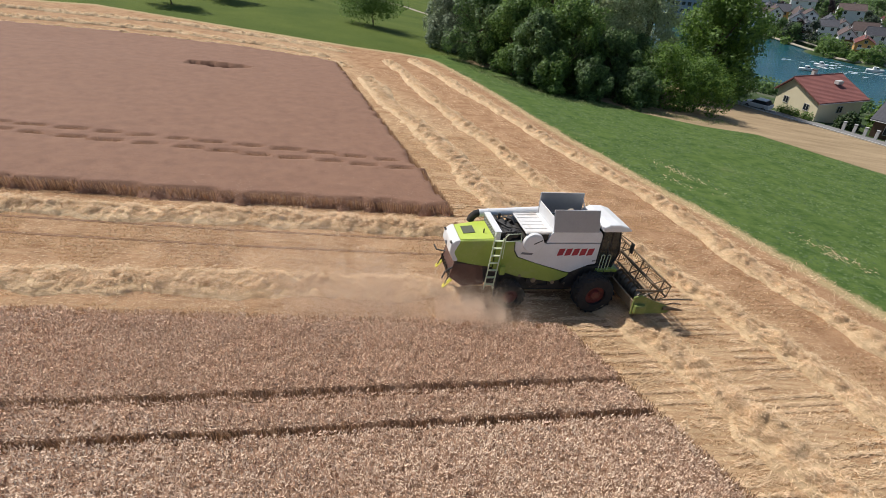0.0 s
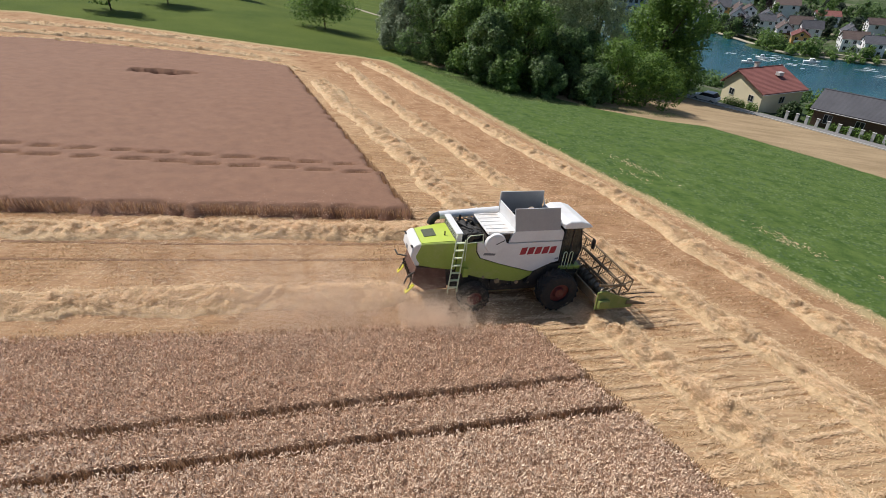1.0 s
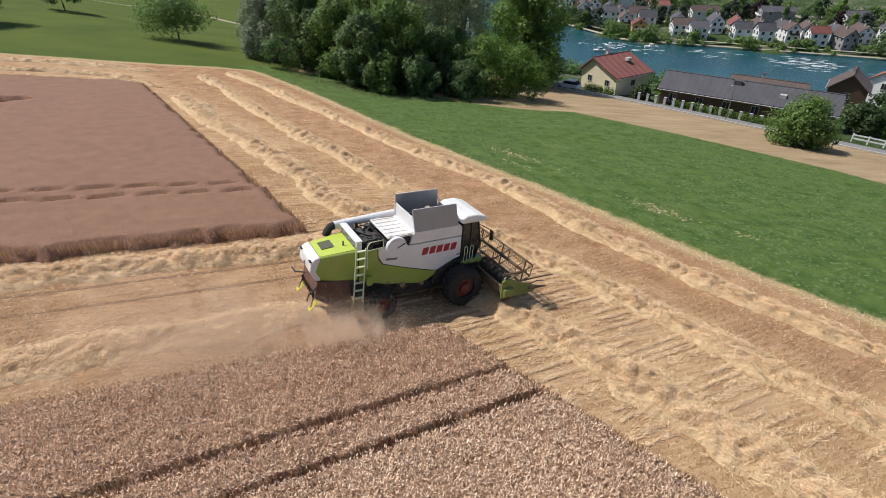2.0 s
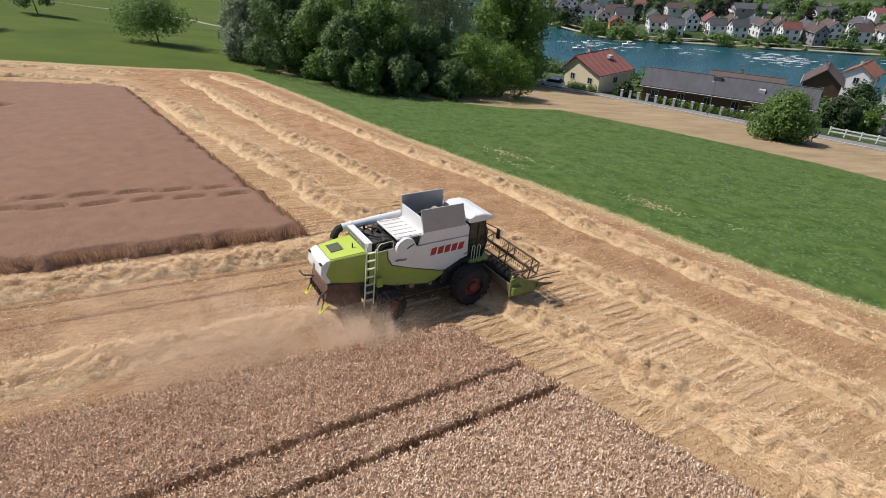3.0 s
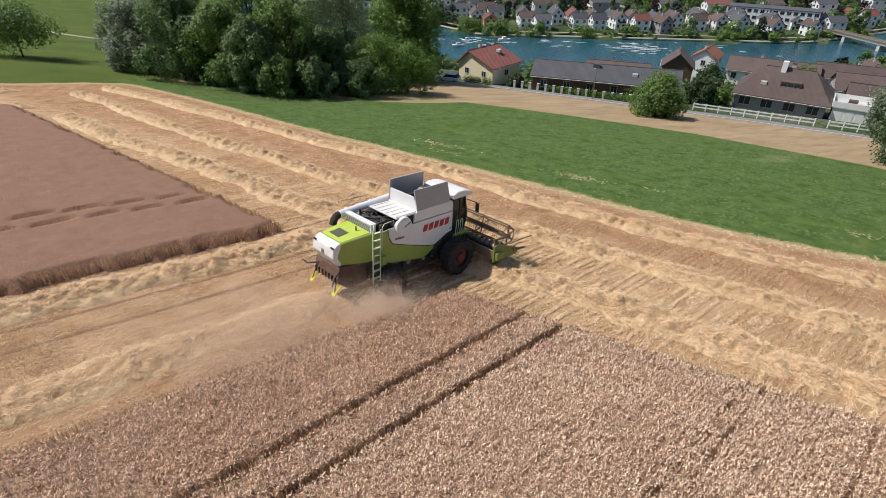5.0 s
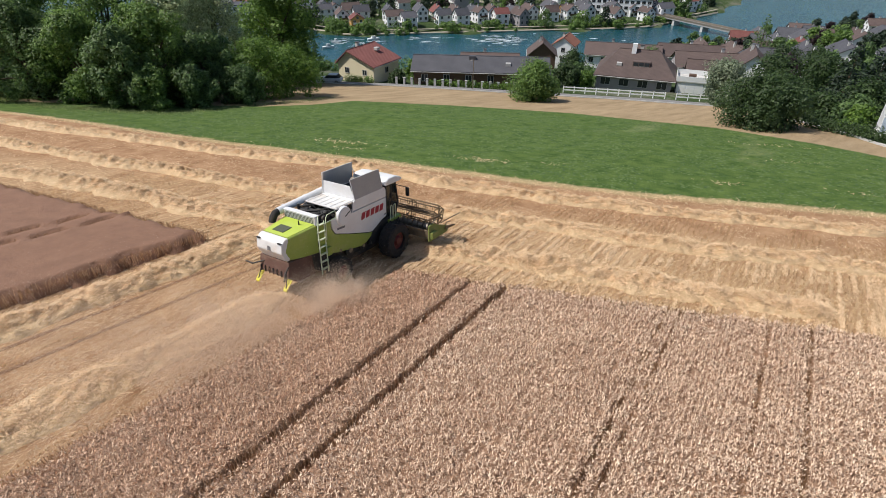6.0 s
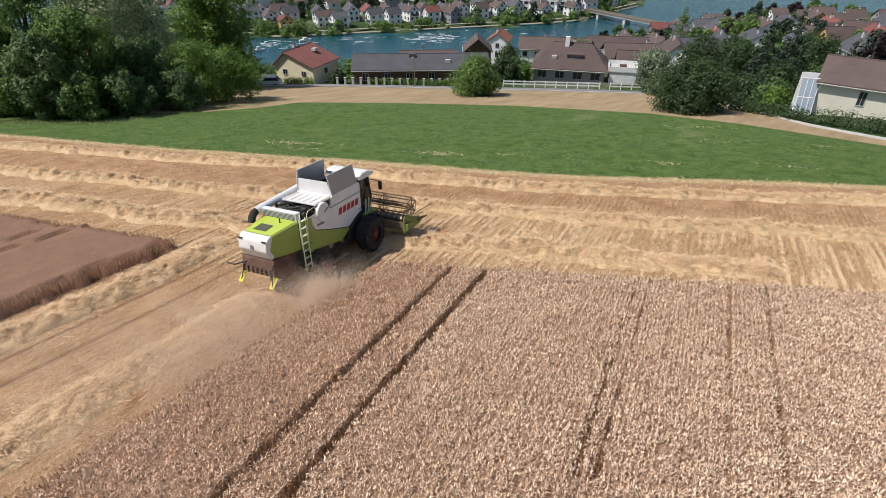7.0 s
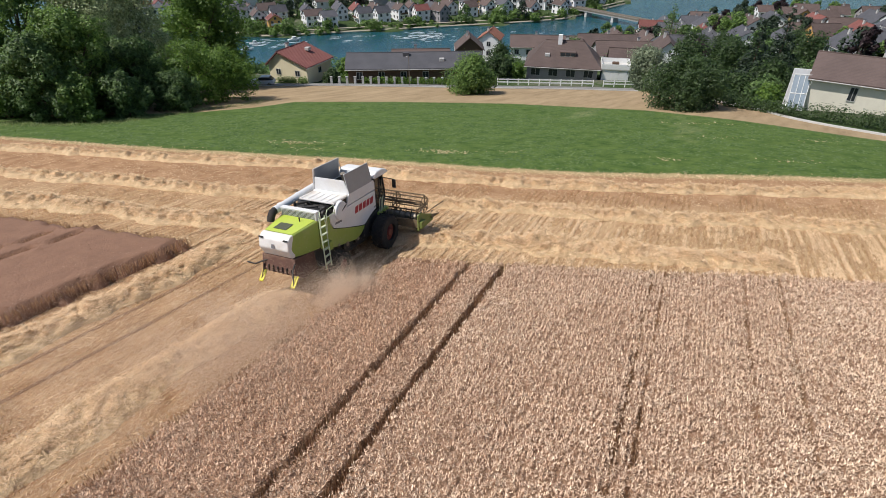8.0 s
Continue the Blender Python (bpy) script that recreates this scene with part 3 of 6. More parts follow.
def dry_tufts():
    """Pale patches of flattened dry grass in the green field and along its border."""
    r = np.random.RandomState(35)
    xs, ys = [], []
    for cx, cy, k, l in [(19.2, 38.4, 150, 1.3), (23.3, 26.6, 150, 1.1), (18.0, 36.0, 50, 0.8), (26.5, 22.0, 24, 0.6), (31.0, 11.0, 30, 0.9), (35.5, 3.5, 34, 1.1), (43.0, 9.0, 30, 1.3), (50.0, 12.5, 60, 2.2), (46.0, 2.0, 40, 1.7)]:
        a, b = r.normal(0, l, k), r.normal(0, 0.4, k)
        xs.append(cx - 0.46 * a + 0.89 * b)
        ys.append(cy + 0.89 * a + 0.46 * b)
    x, y = np.concatenate(xs), np.concatenate(ys)
    stalks(x, y, np.full(len(x), 0.03), r, 0.2, 0.009, math.atan2(0.89, -0.46), 0.3)
    p = r.uniform(-30, 62, 5000)
    q = border_q(p) + r.normal(0.25, 0.35, 5000)
    x, y = to_xy(p, q)
    stalks(x, y, np.full(len(x), 0.03), r, 0.2, 0.008, None, 0.5)


dry_tufts()


# ---- combine harvester ----
M["white_paint"] = surface("white_paint", (0.66, 0.66, 0.66), (0.80, 0.80, 0.79), 1.2, 0.42, 0, 0.05, 0.002, dirt=((0.55, 0.46, 0.35), 0.35))
M["green_paint"] = surface("green_paint", (0.235, 0.315, 0.045), (0.32, 0.40, 0.08), 1.2, 0.5, 0, 0.05, 0.002, dirt=((0.46, 0.41, 0.26), 0.45))
# hood green again, lightened as the sun falls on the deck
M["sunlit_green"] = surface("sunlit_green", (0.40, 0.52, 0.05), (0.52, 0.61, 0.11), 1.2, 0.4, 0, 0.05, 0.002, dirt=((0.48, 0.42, 0.25), 0.25))
M["grey_plate"] = surface("grey_plate", (0.31, 0.305, 0.305), (0.42, 0.41, 0.405), 1.0, 0.5, 0.1, 0.1, 0.002, dirt=((0.4, 0.36, 0.3), 0.25))
M["dark_metal"] = surface("dark_metal", (0.018, 0.018, 0.02), (0.06, 0.055, 0.05), 3.0, 0.6, 0.4, 0.3, 0.004, dirt=((0.25, 0.19, 0.12), 0.4))
M["steel"] = surface("worn_steel", (0.16, 0.14, 0.115), (0.40, 0.35, 0.28), 4.0, 0.5, 0.7, 0.2, 0.003, dirt=((0.3, 0.22, 0.13), 0.5))
M["trough"] = surface("dusty_trough", (0.09, 0.068, 0.04), (0.30, 0.22, 0.13), 3.0, 0.7, 0.3, 0.3, 0.004, dirt=((0.3, 0.22, 0.12), 0.35))
M["rubber"] = surface("rubber", (0.012, 0.011, 0.011), (0.032, 0.029, 0.027), 5.0, 0.9, 0, 0.5, 0.006, dirt=((0.14, 0.10, 0.06), 0.3))
M["red_paint"] = surface("red_paint", (0.30, 0.010, 0.03), (0.40, 0.025, 0.045), 2.0, 0.45, 0, 0.05, 0.002)
# rim red with the machine's shade put into the colour, plus soil dirt
M["rim_red_shaded"] = surface("rim_red_shaded", (0.09, 0.01, 0.01), (0.17, 0.022, 0.02), 3.0, 0.6, 0, 0.1, 0.003, dirt=((0.16, 0.10, 0.06), 0.6))
M["rust_red"] = surface("dusty_red", (0.06, 0.028, 0.02), (0.16, 0.08, 0.058), 3.0, 0.8, 0, 0.3, 0.006, dirt=((0.32, 0.22, 0.15), 0.6))
M["yellow_paint"] = surface("yellow_paint", (0.62, 0.55, 0.02), (0.75, 0.68, 0.06), 2.0, 0.5, 0, 0.05, 0.002)
M["pale_rail"] = surface("pale_rail", (0.48, 0.56, 0.34), (0.66, 0.70, 0.52), 3.0, 0.45, 0, 0.0)
M["reel_bar"] = surface("dusty_reel", (0.07, 0.045, 0.025), (0.22, 0.15, 0.085), 5.0, 0.7, 0.2, 0.3, 0.004, dirt=((0.4, 0.3, 0.17), 0.5))
M["deck_white"] = surface("dusty_deck", (0.60, 0.58, 0.55), (0.78, 0.77, 0.75), 1.6, 0.5, 0, 0.1, 0.003, dirt=((0.52, 0.41, 0.28), 0.75))
M["green_dusty"] = surface("dusty_green", (0.13, 0.17, 0.035), (0.22, 0.26, 0.07), 2.0, 0.6, 0, 0.1, 0.003, dirt=((0.36, 0.28, 0.16), 0.7))
M["vent"] = surface("vent_mesh", (0.05, 0.06, 0.04), (0.15, 0.16, 0.10), 30.0, 0.7, 0.3, 0.4, 0.004)
M["lettering"] = surface("grey_lettering", (0.14, 0.14, 0.15), (0.22, 0.22, 0.23), 2.0, 0.5, 0, 0)
cab_glass, cnt, cbs = nodes_of("cab_glass")
cbs.inputs["Base Color"].default_value = (0.03, 0.04, 0.04, 1)
cbs.inputs["Roughness"].default_value = 0.06
cbs.inputs["Transmission Weight"].default_value = 0.35
cbs.inputs["IOR"].default_value = 1.45
M["cab_glass"] = cab_glass

FORE, LEFT = Vector((0.9780, 0.1765, -0.1095)).normalized(), Vector((-0.184, 0.981, -0.064))
UP = FORE.cross(LEFT).normalized()
LEFT = UP.cross(FORE)
HARVESTER_AT = Vector((1.27, 18.80, 0.0))
HARVESTER_AT.z = ground_z(HARVESTER_AT.x, HARVESTER_AT.y)


def tyre(bm, u, w, r, v0, v1):
    """A lugged tyre about an axle across the machine."""
    m = Matrix.Translation((u, (v0 + v1) / 2, w)) @ Matrix.Rotation(radians(90), 4, "X")
    prof = [(0.52, 0.50), (0.62, 0.5), (0.9, 0.48), (0.985, 0.40), (1.0, 0.2), (1.0, -0.2), (0.985, -0.40), (0.9, -0.48), (0.62, -0.5), (0.52, -0.50)]
    n, wd = 40, v1 - v0
    rings = []
    for i in range(n):
        a = 2 * math.pi * i / n
        rings.append([bm.verts.new(m @ Vector((math.cos(a) * r * pr, math.sin(a) * r * pr, wd * s))) for pr, s in prof])
    for i in range(n):
        for j in range(len(prof)):
            k = (j + 1) % len(prof)
            bm.faces.new((rings[i][j], rings[(i + 1) % n][j], rings[(i + 1) % n][k], rings[i][k]))
    bmesh.ops.recalc_face_normals(bm, faces=bm.faces)
    return bm


def wheel(parent, u, w, r, v0, v1, outer):
    t = part("tyre", tyre(B(), u, w, r, v0, v1), M["rubber"], parent, "black lugged tyre with dried soil")
    axle = Matrix.Translation((u, (v0 + v1) / 2, w)) @ Matrix.Rotation(radians(90), 4, "X")
    for i in range(20):
        for sgn in (-1, 1):
            a = 2 * math.pi * (i + (0.5 if sgn > 0 else 0)) / 20
            lm = axle @ Matrix.Rotation(a, 4, "Z") @ Matrix.Translation((r * 1.0, 0, sgn * (v1 - v0) * 0.24)) @ Matrix.Rotation(sgn * 0.7, 4, "X")
            bm = B()
            bmesh.ops.create_cube(bm, size=1.0, matrix=lm @ Matrix.Diagonal((r * 0.07, r * 0.09, (v1 - v0) * 0.52, 1)))
            part("lug", bm, M["rubber"], t)
    bm = B()
    m = Matrix.Translation((u, (v0 + v1) / 2, w)) @ Matrix.Rotation(radians(90), 4, "X")
    bmesh.ops.create_cone(bm, cap_ends=True, segments=28, radius1=r * 0.53, radius2=r * 0.53, depth=(v1 - v0) * 0.6, matrix=m)
    s = -1 if outer < 0 else 1
    hub = m @ Matrix.Translation((0, 0, -s * (v1 - v0) * 0.34))
    bmesh.ops.create_cone(bm, cap_ends=True, segments=20, radius1=r * 0.34, radius2=r * 0.24, depth=0.16, matrix=hub)
    for i in range(8):
        a = math.pi / 4 * i
        bmesh.ops.create_cone(bm, cap_ends=True, segments=6, radius1=0.025, radius2=0.025, depth=0.2, matrix=hub @ Matrix.Translation((math.cos(a) * r * 0.2, math.sin(a) * r * 0.2, 0)))
    part("rim", bm, M["rim_red_shaded"], t, "red wheel rim, darkened for the shade it sits in")


def tube(parent, name, pts, r, material, label=""):
    cu = bpy.data.curves.new(name, "CURVE")
    cu.dimensions, cu.bevel_depth, cu.bevel_resolution, cu.use_fill_caps = "3D", r, 3, True
    sp = cu.splines.new("POLY")
    sp.points.add(len(pts) - 1)
    for pt, c in zip(sp.points, pts):
        pt.co = (*c, 1)
    tmp = bpy.data.objects.new(name, cu)
    scene.collection.objects.link(tmp)
    me = bpy.data.meshes.new_from_object(tmp.evaluated_get(bpy.context.evaluated_depsgraph_get()))
    bpy.data.objects.remove(tmp)
    bpy.data.curves.remove(cu)
    me.materials.clear()
    me.materials.append(material)
    ob = new(name, me)
    ob.parent = parent
    return tagged(ob, label) if label else ob


def slab(bm, corners, t, n):
    """A plate: four corners, thickness t along n."""
    n = Vector(n).normalized() * t
    a = [bm.verts.new(Vector(c)) for c in corners]
    b = [bm.verts.new(Vector(c) + n) for c in corners]
    k = len(corners)
    bm.faces.new(a)
    bm.faces.new(list(reversed(b)))
    for i in range(k):
        bm.faces.new((a[i], b[i], b[(i + 1) % k], a[(i + 1) % k]))
    bmesh.ops.recalc_face_normals(bm, faces=bm.faces)
    return bm


def soften(bm, width, segments=2, angle=0.5):
    edges = [e for e in bm.edges if len(e.link_faces) == 2 and e.calc_face_angle(0) > angle]
    bmesh.ops.bevel(bm, geom=edges, offset=width, segments=segments, affect="EDGES", profile=0.6)
    return bm


def tapered(bm):
    """Narrow a hood part in plan towards the tail."""
    for v in bm.verts:
        v.co.y *= 0.78 + 0.22 * min(1.0, max(0.0, (v.co.x + 0.05) / 1.5))
    return bm


def build_harvester():
    root = new("combine_harvester")
    root.matrix_world = Matrix((( FORE.x, LEFT.x, UP.x, HARVESTER_AT.x), (FORE.y, LEFT.y, UP.y, HARVESTER_AT.y), (FORE.z, LEFT.z, UP.z, HARVESTER_AT.z), (0, 0, 0, 1))) @ Matrix.Diagonal((0.94, 0.94, 0.94, 1))
    tagged(root, "white and green combine harvester with open grain tank", "combine harvester")
    HW = 0.97
    # chassis and straw walkers below the panels
    part("chassis", soften(prism(B(), [(0.5, 1.9), (0.9, 1.15), (1.7, 0.72), (2.8, 0.55), (5.2, 0.5), (6.5, 0.75), (6.5, 2.9), (0.5, 2.9)], -0.82, 0.82), 0.05), M["dark_metal"], root, "dark dusty chassis under the panels")
    part("rear_axle", bar(B(), (2.3, -1.0, 0.5), (2.3, 1.0, 0.5), 0.12, 10), M["dark_metal"], root)
    part("front_axle", bar(B(), (6.0, -1.2, 0.76), (6.0, 1.2, 0.76), 0.2, 12), M["dark_metal"], root)
    for s in (-1, 1):
        # belts and pulleys behind the wheels; dark arch panel added to fill the shade
        a, b = (-1.0, -0.84) if s < 0 else (0.84, 1.0)
        part("wheel_arch", soften(prism(B(), [(4.7, 0.95), (5.0, 1.5), (5.6, 1.78), (6.4, 1.82), (7.0, 1.55), (7.0, 1.2), (6.6, 0.7), (5.2, 0.7)], a, b), 0.03), M["dark_metal"], root, "dark wheel arch panel filling the shade behind the wheel")
        for u, w, r in ((4.3, 1.0, 0.22), (3.4, 1.12, 0.3), (2.75, 1.35, 0.16), (4.85, 0.95, 0.14)):
            bm = B()
            bar(bm, (u, s * 0.83, w), (u, s * 0.96, w), r, 20)
            pul = part("pulley", bm, M["dark_metal"], root)
            part("pulley_hub", bar(B(), (u, s * 0.95, w), (u, s * 1.0, w), r * 0.4, 10), M["steel"], pul)
        part("drive_belt", slab(B(), [(3.4, s * 0.9, 0.82), (4.3, s * 0.9, 0.78), (4.3, s * 0.9, 0.84), (3.4, s * 0.9, 0.88)], 0.05, (0, s, 0)), M["rubber"], root)
    wheel(root, 6.0, 0.80, 0.86, -1.84, -1.14, -1)
    wheel(root, 6.0, 0.80, 0.86, 1.14, 1.84, 1)
    wheel(root, 2.3, 0.60, 0.64, -1.5, -0.98, -1)
    wheel(root, 2.3, 0.60, 0.64, 0.98, 1.5, 1)
    # rear hood
    hood = part("rear_hood", tapered(soften(prism(B(), [(-0.12, 1.95), (-0.32, 2.35), (-0.26, 2.72), (-0.12, 2.86), (0.2, 2.93), (1.5, 3.05), (1.5, 1.75), (0.6, 1.82)], -HW + 0.01, HW - 0.01), 0.09, 3)), M["green_paint"], root, "green rounded rear hood")
    bm = B()
    slab(bm, [(0.07, -0.86, 2.922), (0.07, 0.86, 2.922), (1.46, 0.86, 3.062), (1.46, -0.86, 3.062)], 0.012, (-0.1, 0, 1))
    part("hood_deck", tapered(bm), M["sunlit_green"], hood, "green deck in a lighter, sunlit tone")
    part("rear_panel", tapered(soften(prism(B(), [(-0.14, 1.93), (-0.36, 2.35), (-0.30, 2.74), (-0.13, 2.895), (0.06, 2.935), (0.06, 2.6), (0.10, 2.3), (0.02, 1.93)], -HW + 0.0, HW - 0.0), 0.07, 3)), M["deck_white"], hood, "dusty white rounded tail panel")
    part("rear_badge", slab(B(), [(-0.366, -0.12, 2.38), (-0.366, 0.1, 2.38), (-0.356, 0.06, 2.56), (-0.356, -0.06, 2.56)], 0.01, (-1, 0, 0)), M["lettering"], hood)
    bm = B()
    slab(bm, [(0.28, -0.22, 2.96), (0.28, 0.42, 2.96), (0.78, 0.42, 3.01), (0.78, -0.22, 3.01)], 0.02, (-0.1, 0, 1))
    part("air_vent", bm, M["vent"], hood, "dark mesh vent in the deck")
    part("filler_pipe", bar(B(), (1.12, -0.28, 3.02), (1.12, -0.28, 3.22), 0.03, 8), M["dark_metal"], hood)
    for v in (-0.62, 0.62):
        lamp = part("tail_lamp", box(B(), -0.34, -0.26, v - 0.1, v + 0.1, 2.755, 2.80, 0.01), M["dark_metal"], hood, "dark rear lamp")
        part("lamp_bracket", bar(B(), (-0.28, v, 2.66), (-0.1, v, 2.66), 0.015), M["dark_metal"], hood)
    # straw chopper below the hood
    ch = part("straw_chopper", soften(prism(B(), [(-0.28, 1.25), (-0.15, 1.92), (1.1, 1.80), (1.25, 0.85), (0.3, 0.80)], -0.86, 0.86), 0.04), M["rust_red"], root, "dusty red straw chopper under the hood")
    for i in range(7):
        v = -0.72 + i * 0.24
        part("spreader_vane", slab(B(), [(-0.32, v, 1.22), (0.15, v, 1.1), (0.15, v, 1.45), (-0.32, v, 1.5)], 0.02, (0, 1, 0)), M["dark_metal"], ch)
    part("chopper_guard", soften(slab(B(), [(-0.52, -0.95, 0.74), (-0.16, -0.95, 1.12), (-0.16, -0.72, 1.12), (-0.52, -0.72, 0.74)], 0.06, (0, 0, 1)), 0.02), M["yellow_paint"], root, "yellow deflector guard")
    part("chopper_guard", soften(slab(B(), [(-0.52, 0.95, 0.74), (-0.16, 0.95, 1.12), (-0.16, 0.72, 1.12), (-0.52, 0.72, 0.74)], 0.06, (0, 0, 1)), 0.02), M["yellow_paint"], root, "yellow deflector guard")
    for v in (-0.84, 0.84):
        part("guard_arm", bar(B(), (-0.2, v, 1.1), (0.15, v * 0.93, 1.55), 0.03, 6), M["dark_metal"], root)
        part("guard_arm", bar(B(), (-0.45, v, 0.84), (-0.2, v * 0.9, 1.5), 0.025, 6), M["dark_metal"], root)
    tube(root, "tow_arm", [(-0.1, 0.5, 1.7), (-0.5, 1.0, 1.55), (-0.55, 1.35, 1.6)], 0.035, M["dark_metal"])
    tube(root, "tow_arm", [(-0.1, -0.8, 1.75), (-0.5, -0.98, 1.6), (-0.62, -1.0, 1.3)], 0.035, M["dark_metal"])
    # side panels
    for s in (-1, 1):
        a, b = (-HW, -HW + 0.06) if s < 0 else (HW - 0.06, HW)
        part("green_side_panel", soften(prism(B(), [(1.52, 1.68), (2.6, 1.32), (4.2, 1.02), (4.55, 1.1), (4.95, 1.32), (5.05, 1.44), (4.7, 1.50), (3.4, 1.92), (2.5, 2.24), (2.3, 2.56), (2.28, 2.95), (1.52, 3.05)], a, b), 0.02), M["green_paint"], root, "green lower side panel")
        white = part("white_side_panel", soften(prism(B(), [(2.32, 2.97), (2.34, 2.58), (2.53, 2.27), (3.4, 1.95), (4.75, 1.53), (5.15, 1.46), (5.5, 1.68), (5.75, 1.84), (6.12, 1.92), (6.12, 2.88), (3.66, 2.88), (3.5, 2.97)], a - (0.004 if s < 0 else 0), b + (0 if s < 0 else 0.004)), 0.02), M["white_paint"], root, "white side panel with red lettering blocks")
        upper = [(3.66, 2.92), (6.12, 2.92), (6.12, 3.3), (6.02, 3.44), (3.9, 3.44), (3.78, 3.3)]
        part("upper_side_panel", soften(prism(B(), upper, a * 1.0 - (0.01 if s < 0 else -0.02), b + (-0.02 if s < 0 else 0.01)), 0.05, 3), M["white_paint"], root, "rounded white upper side panel")
        y0 = -HW - 0.016 if s < 0 else HW + 0.004
        for i in range(5):
            u = 4.24 + i * 0.335
            blk = [(u, 2.32), (u + 0.26, 2.345), (u + 0.33, 2.665), (u + 0.07, 2.64)]
            bm = prism(B(), blk, y0, y0 + 0.012)
            part("red_block", bm, M["red_paint"], white)
        part("type_bar", prism(B(), [(2.62, 2.40), (3.12, 2.36), (3.16, 2.45), (2.66, 2.49)], y0, y0 + 0.010), M["lettering"], white)
        part("type_bar", prism(B(), [(5.92, 2.02), (6.08, 2.04), (6.08, 2.10), (5.92, 2.08)], y0, y0 + 0.010), M["lettering"], white)
        bm = B()
        m = Matrix.Translation((3.08, s * (HW + 0.03), 2.93)) @ Matrix.Rotation(radians(90), 4, "X")
        bmesh.ops.create_cone(bm, cap_ends=True, segments=40, radius1=0.46, radius2=0.43, depth=0.16, matrix=m if s < 0 else m @ Matrix.Rotation(math.pi, 4, "X"))
        soften(bm, 0.03)
        disc = part("radiator_screen", bm, M["white_paint"], root, "round white radiator screen cover")
        bm = B()
        bmesh.ops.create_cone(bm, cap_ends=True, segments=32, radius1=0.36, radius2=0.36, depth=0.02, matrix=Matrix.Translation((0, s * 0.085, 0)) @ m)
        part("screen_face", bm, M["white_paint"], disc)
        part("screen_arm", bar(B(), (3.08, s * (HW + 0.13), 2.93), (3.42, s * (HW + 0.13), 3.1), 0.02), M["dark_metal"], disc)
    # engine bay, air box and roof deck
    part("engine_bay", soften(box(B(), 1.5, 3.9, -0.90, 0.90, 2.3, 2.98), 0.03), M["dark_metal"], root, "dark engine bay")
    ab = part("air_box", soften(box(B(), 1.42, 1.66, -0.92, 0.92, 2.98, 3.38), 0.04), M["white_paint"], root, "white air intake box")
    part("box_lid", soften(box(B(), 1.40, 1.68, -0.94, 0.94, 3.38, 3.42), 0.015), M["white_paint"], ab)
    for i in range(6):
        part("grille_slat", box(B(), 1.405, 1.425, -0.85, 0.85, 3.04 + i * 0.055, 3.06 + i * 0.055), M["vent"], ab)
    for i, (u, v, l, r) in enumerate([(2.0, -0.5, 0.9, 0.14), (2.25, -0.1, 0.8, 0.11), (2.1, 0.35, 0.6, 0.16), (2.3, -0.65, 0.3, 0.17), (1.85, 0.62, 0.4, 0.15), (2.5, 0.55, 0.5, 0.13), (2.52, -0.3, 0.6, 0.12), (1.82, -0.55, 0.5, 0.1)]):
        bm = B()
        bar(bm, (u, v - l / 2, 3.16 + 0.05 * (i % 2)), (u, v + l / 2, 3.16 + 0.05 * (i % 2)), r, 14)
        soften(bm, 0.02)
        part("engine_drum", bm, M["dark_metal"], root)
    for i, pts in enumerate([[(1.85, -0.9, 3.05), (2.1, -0.7, 3.35), (2.4, -0.3, 3.3), (2.45, 0.4, 3.1)], [(1.9, 0.1, 3.1), (2.15, 0.2, 3.38), (2.4, 0.7, 3.15)], [(1.85, -0.2, 3.3), (2.4, -0.85, 3.28)], [(2.0, 0.6, 3.0), (2.0, 0.62, 3.5)], [(2.62, -0.8, 3.0), (2.6, -0.5, 3.34), (2.1, -0.4, 3.36), (1.85, 0.3, 3.3)], [(1.75, -0.75, 3.0), (1.9, -0.78, 3.32), (2.55, -0.76, 3.3)], [(2.65, 0.1, 3.05), (2.5, 0.3, 3.37), (2.2, 0.75, 3.3)]]):
        tube(root, "engine_pipe", pts, 0.06 if i == 3 else 0.04, M["dark_metal"])
    rd = part("roof_deck", soften(box(B(), 2.72, 3.92, -0.95, 0.95, 3.30, 3.38), 0.03), M["deck_white"], root, "white ribbed engine deck")
    part("deck_skirt", box(B(), 2.74, 3.7, -0.94, -0.90, 3.05, 3.31), M["dark_metal"], rd)
    for i in range(6):
        part("deck_rib", soften(box(B(), 2.76, 3.88, -0.9 + i * 0.34, -0.82 + i * 0.34, 3.38, 3.402), 0.008), M["deck_white"], rd)
    # grain tank and its folded-out walls
    tank = part("grain_tank", soften(box(B(), 3.75, 6.05, -0.90, 0.90, 2.6, 3.42), 0.04), M["white_paint"], root, "white grain tank body")
    part("tank_floor", box(B(), 3.95, 5.85, -0.85, 0.85, 3.42, 3.44), M["dark_metal"], tank, "dark tank opening")
    part("tank_wall", soften(slab(B(), [(3.88, -0.98, 3.42), (5.92, -0.98, 3.42), (5.80, -0.86, 4.36), (3.80, -0.86, 4.36)], 0.03, (0, 1, 0)), 0.008), M["grey_plate"], tank, "grey folded-out tank wall")
    part("tank_wall", soften(slab(B(), [(3.88, 0.98, 3.42), (5.92, 0.98, 3.42), (5.80, 0.80, 4.44), (3.80, 0.80, 4.44)], 0.03, (0, -1, 0)), 0.008), M["grey_plate"], tank, "grey folded-out tank wall")
    part("tank_wall", soften(slab(B(), [(3.90, -0.96, 3.42), (3.90, 0.96, 3.42), (3.82, 0.80, 4.05), (3.82, -0.80, 4.05)], 0.03, (1, 0, 0.2)), 0.008), M["white_paint"], tank, "white rear tank wall")
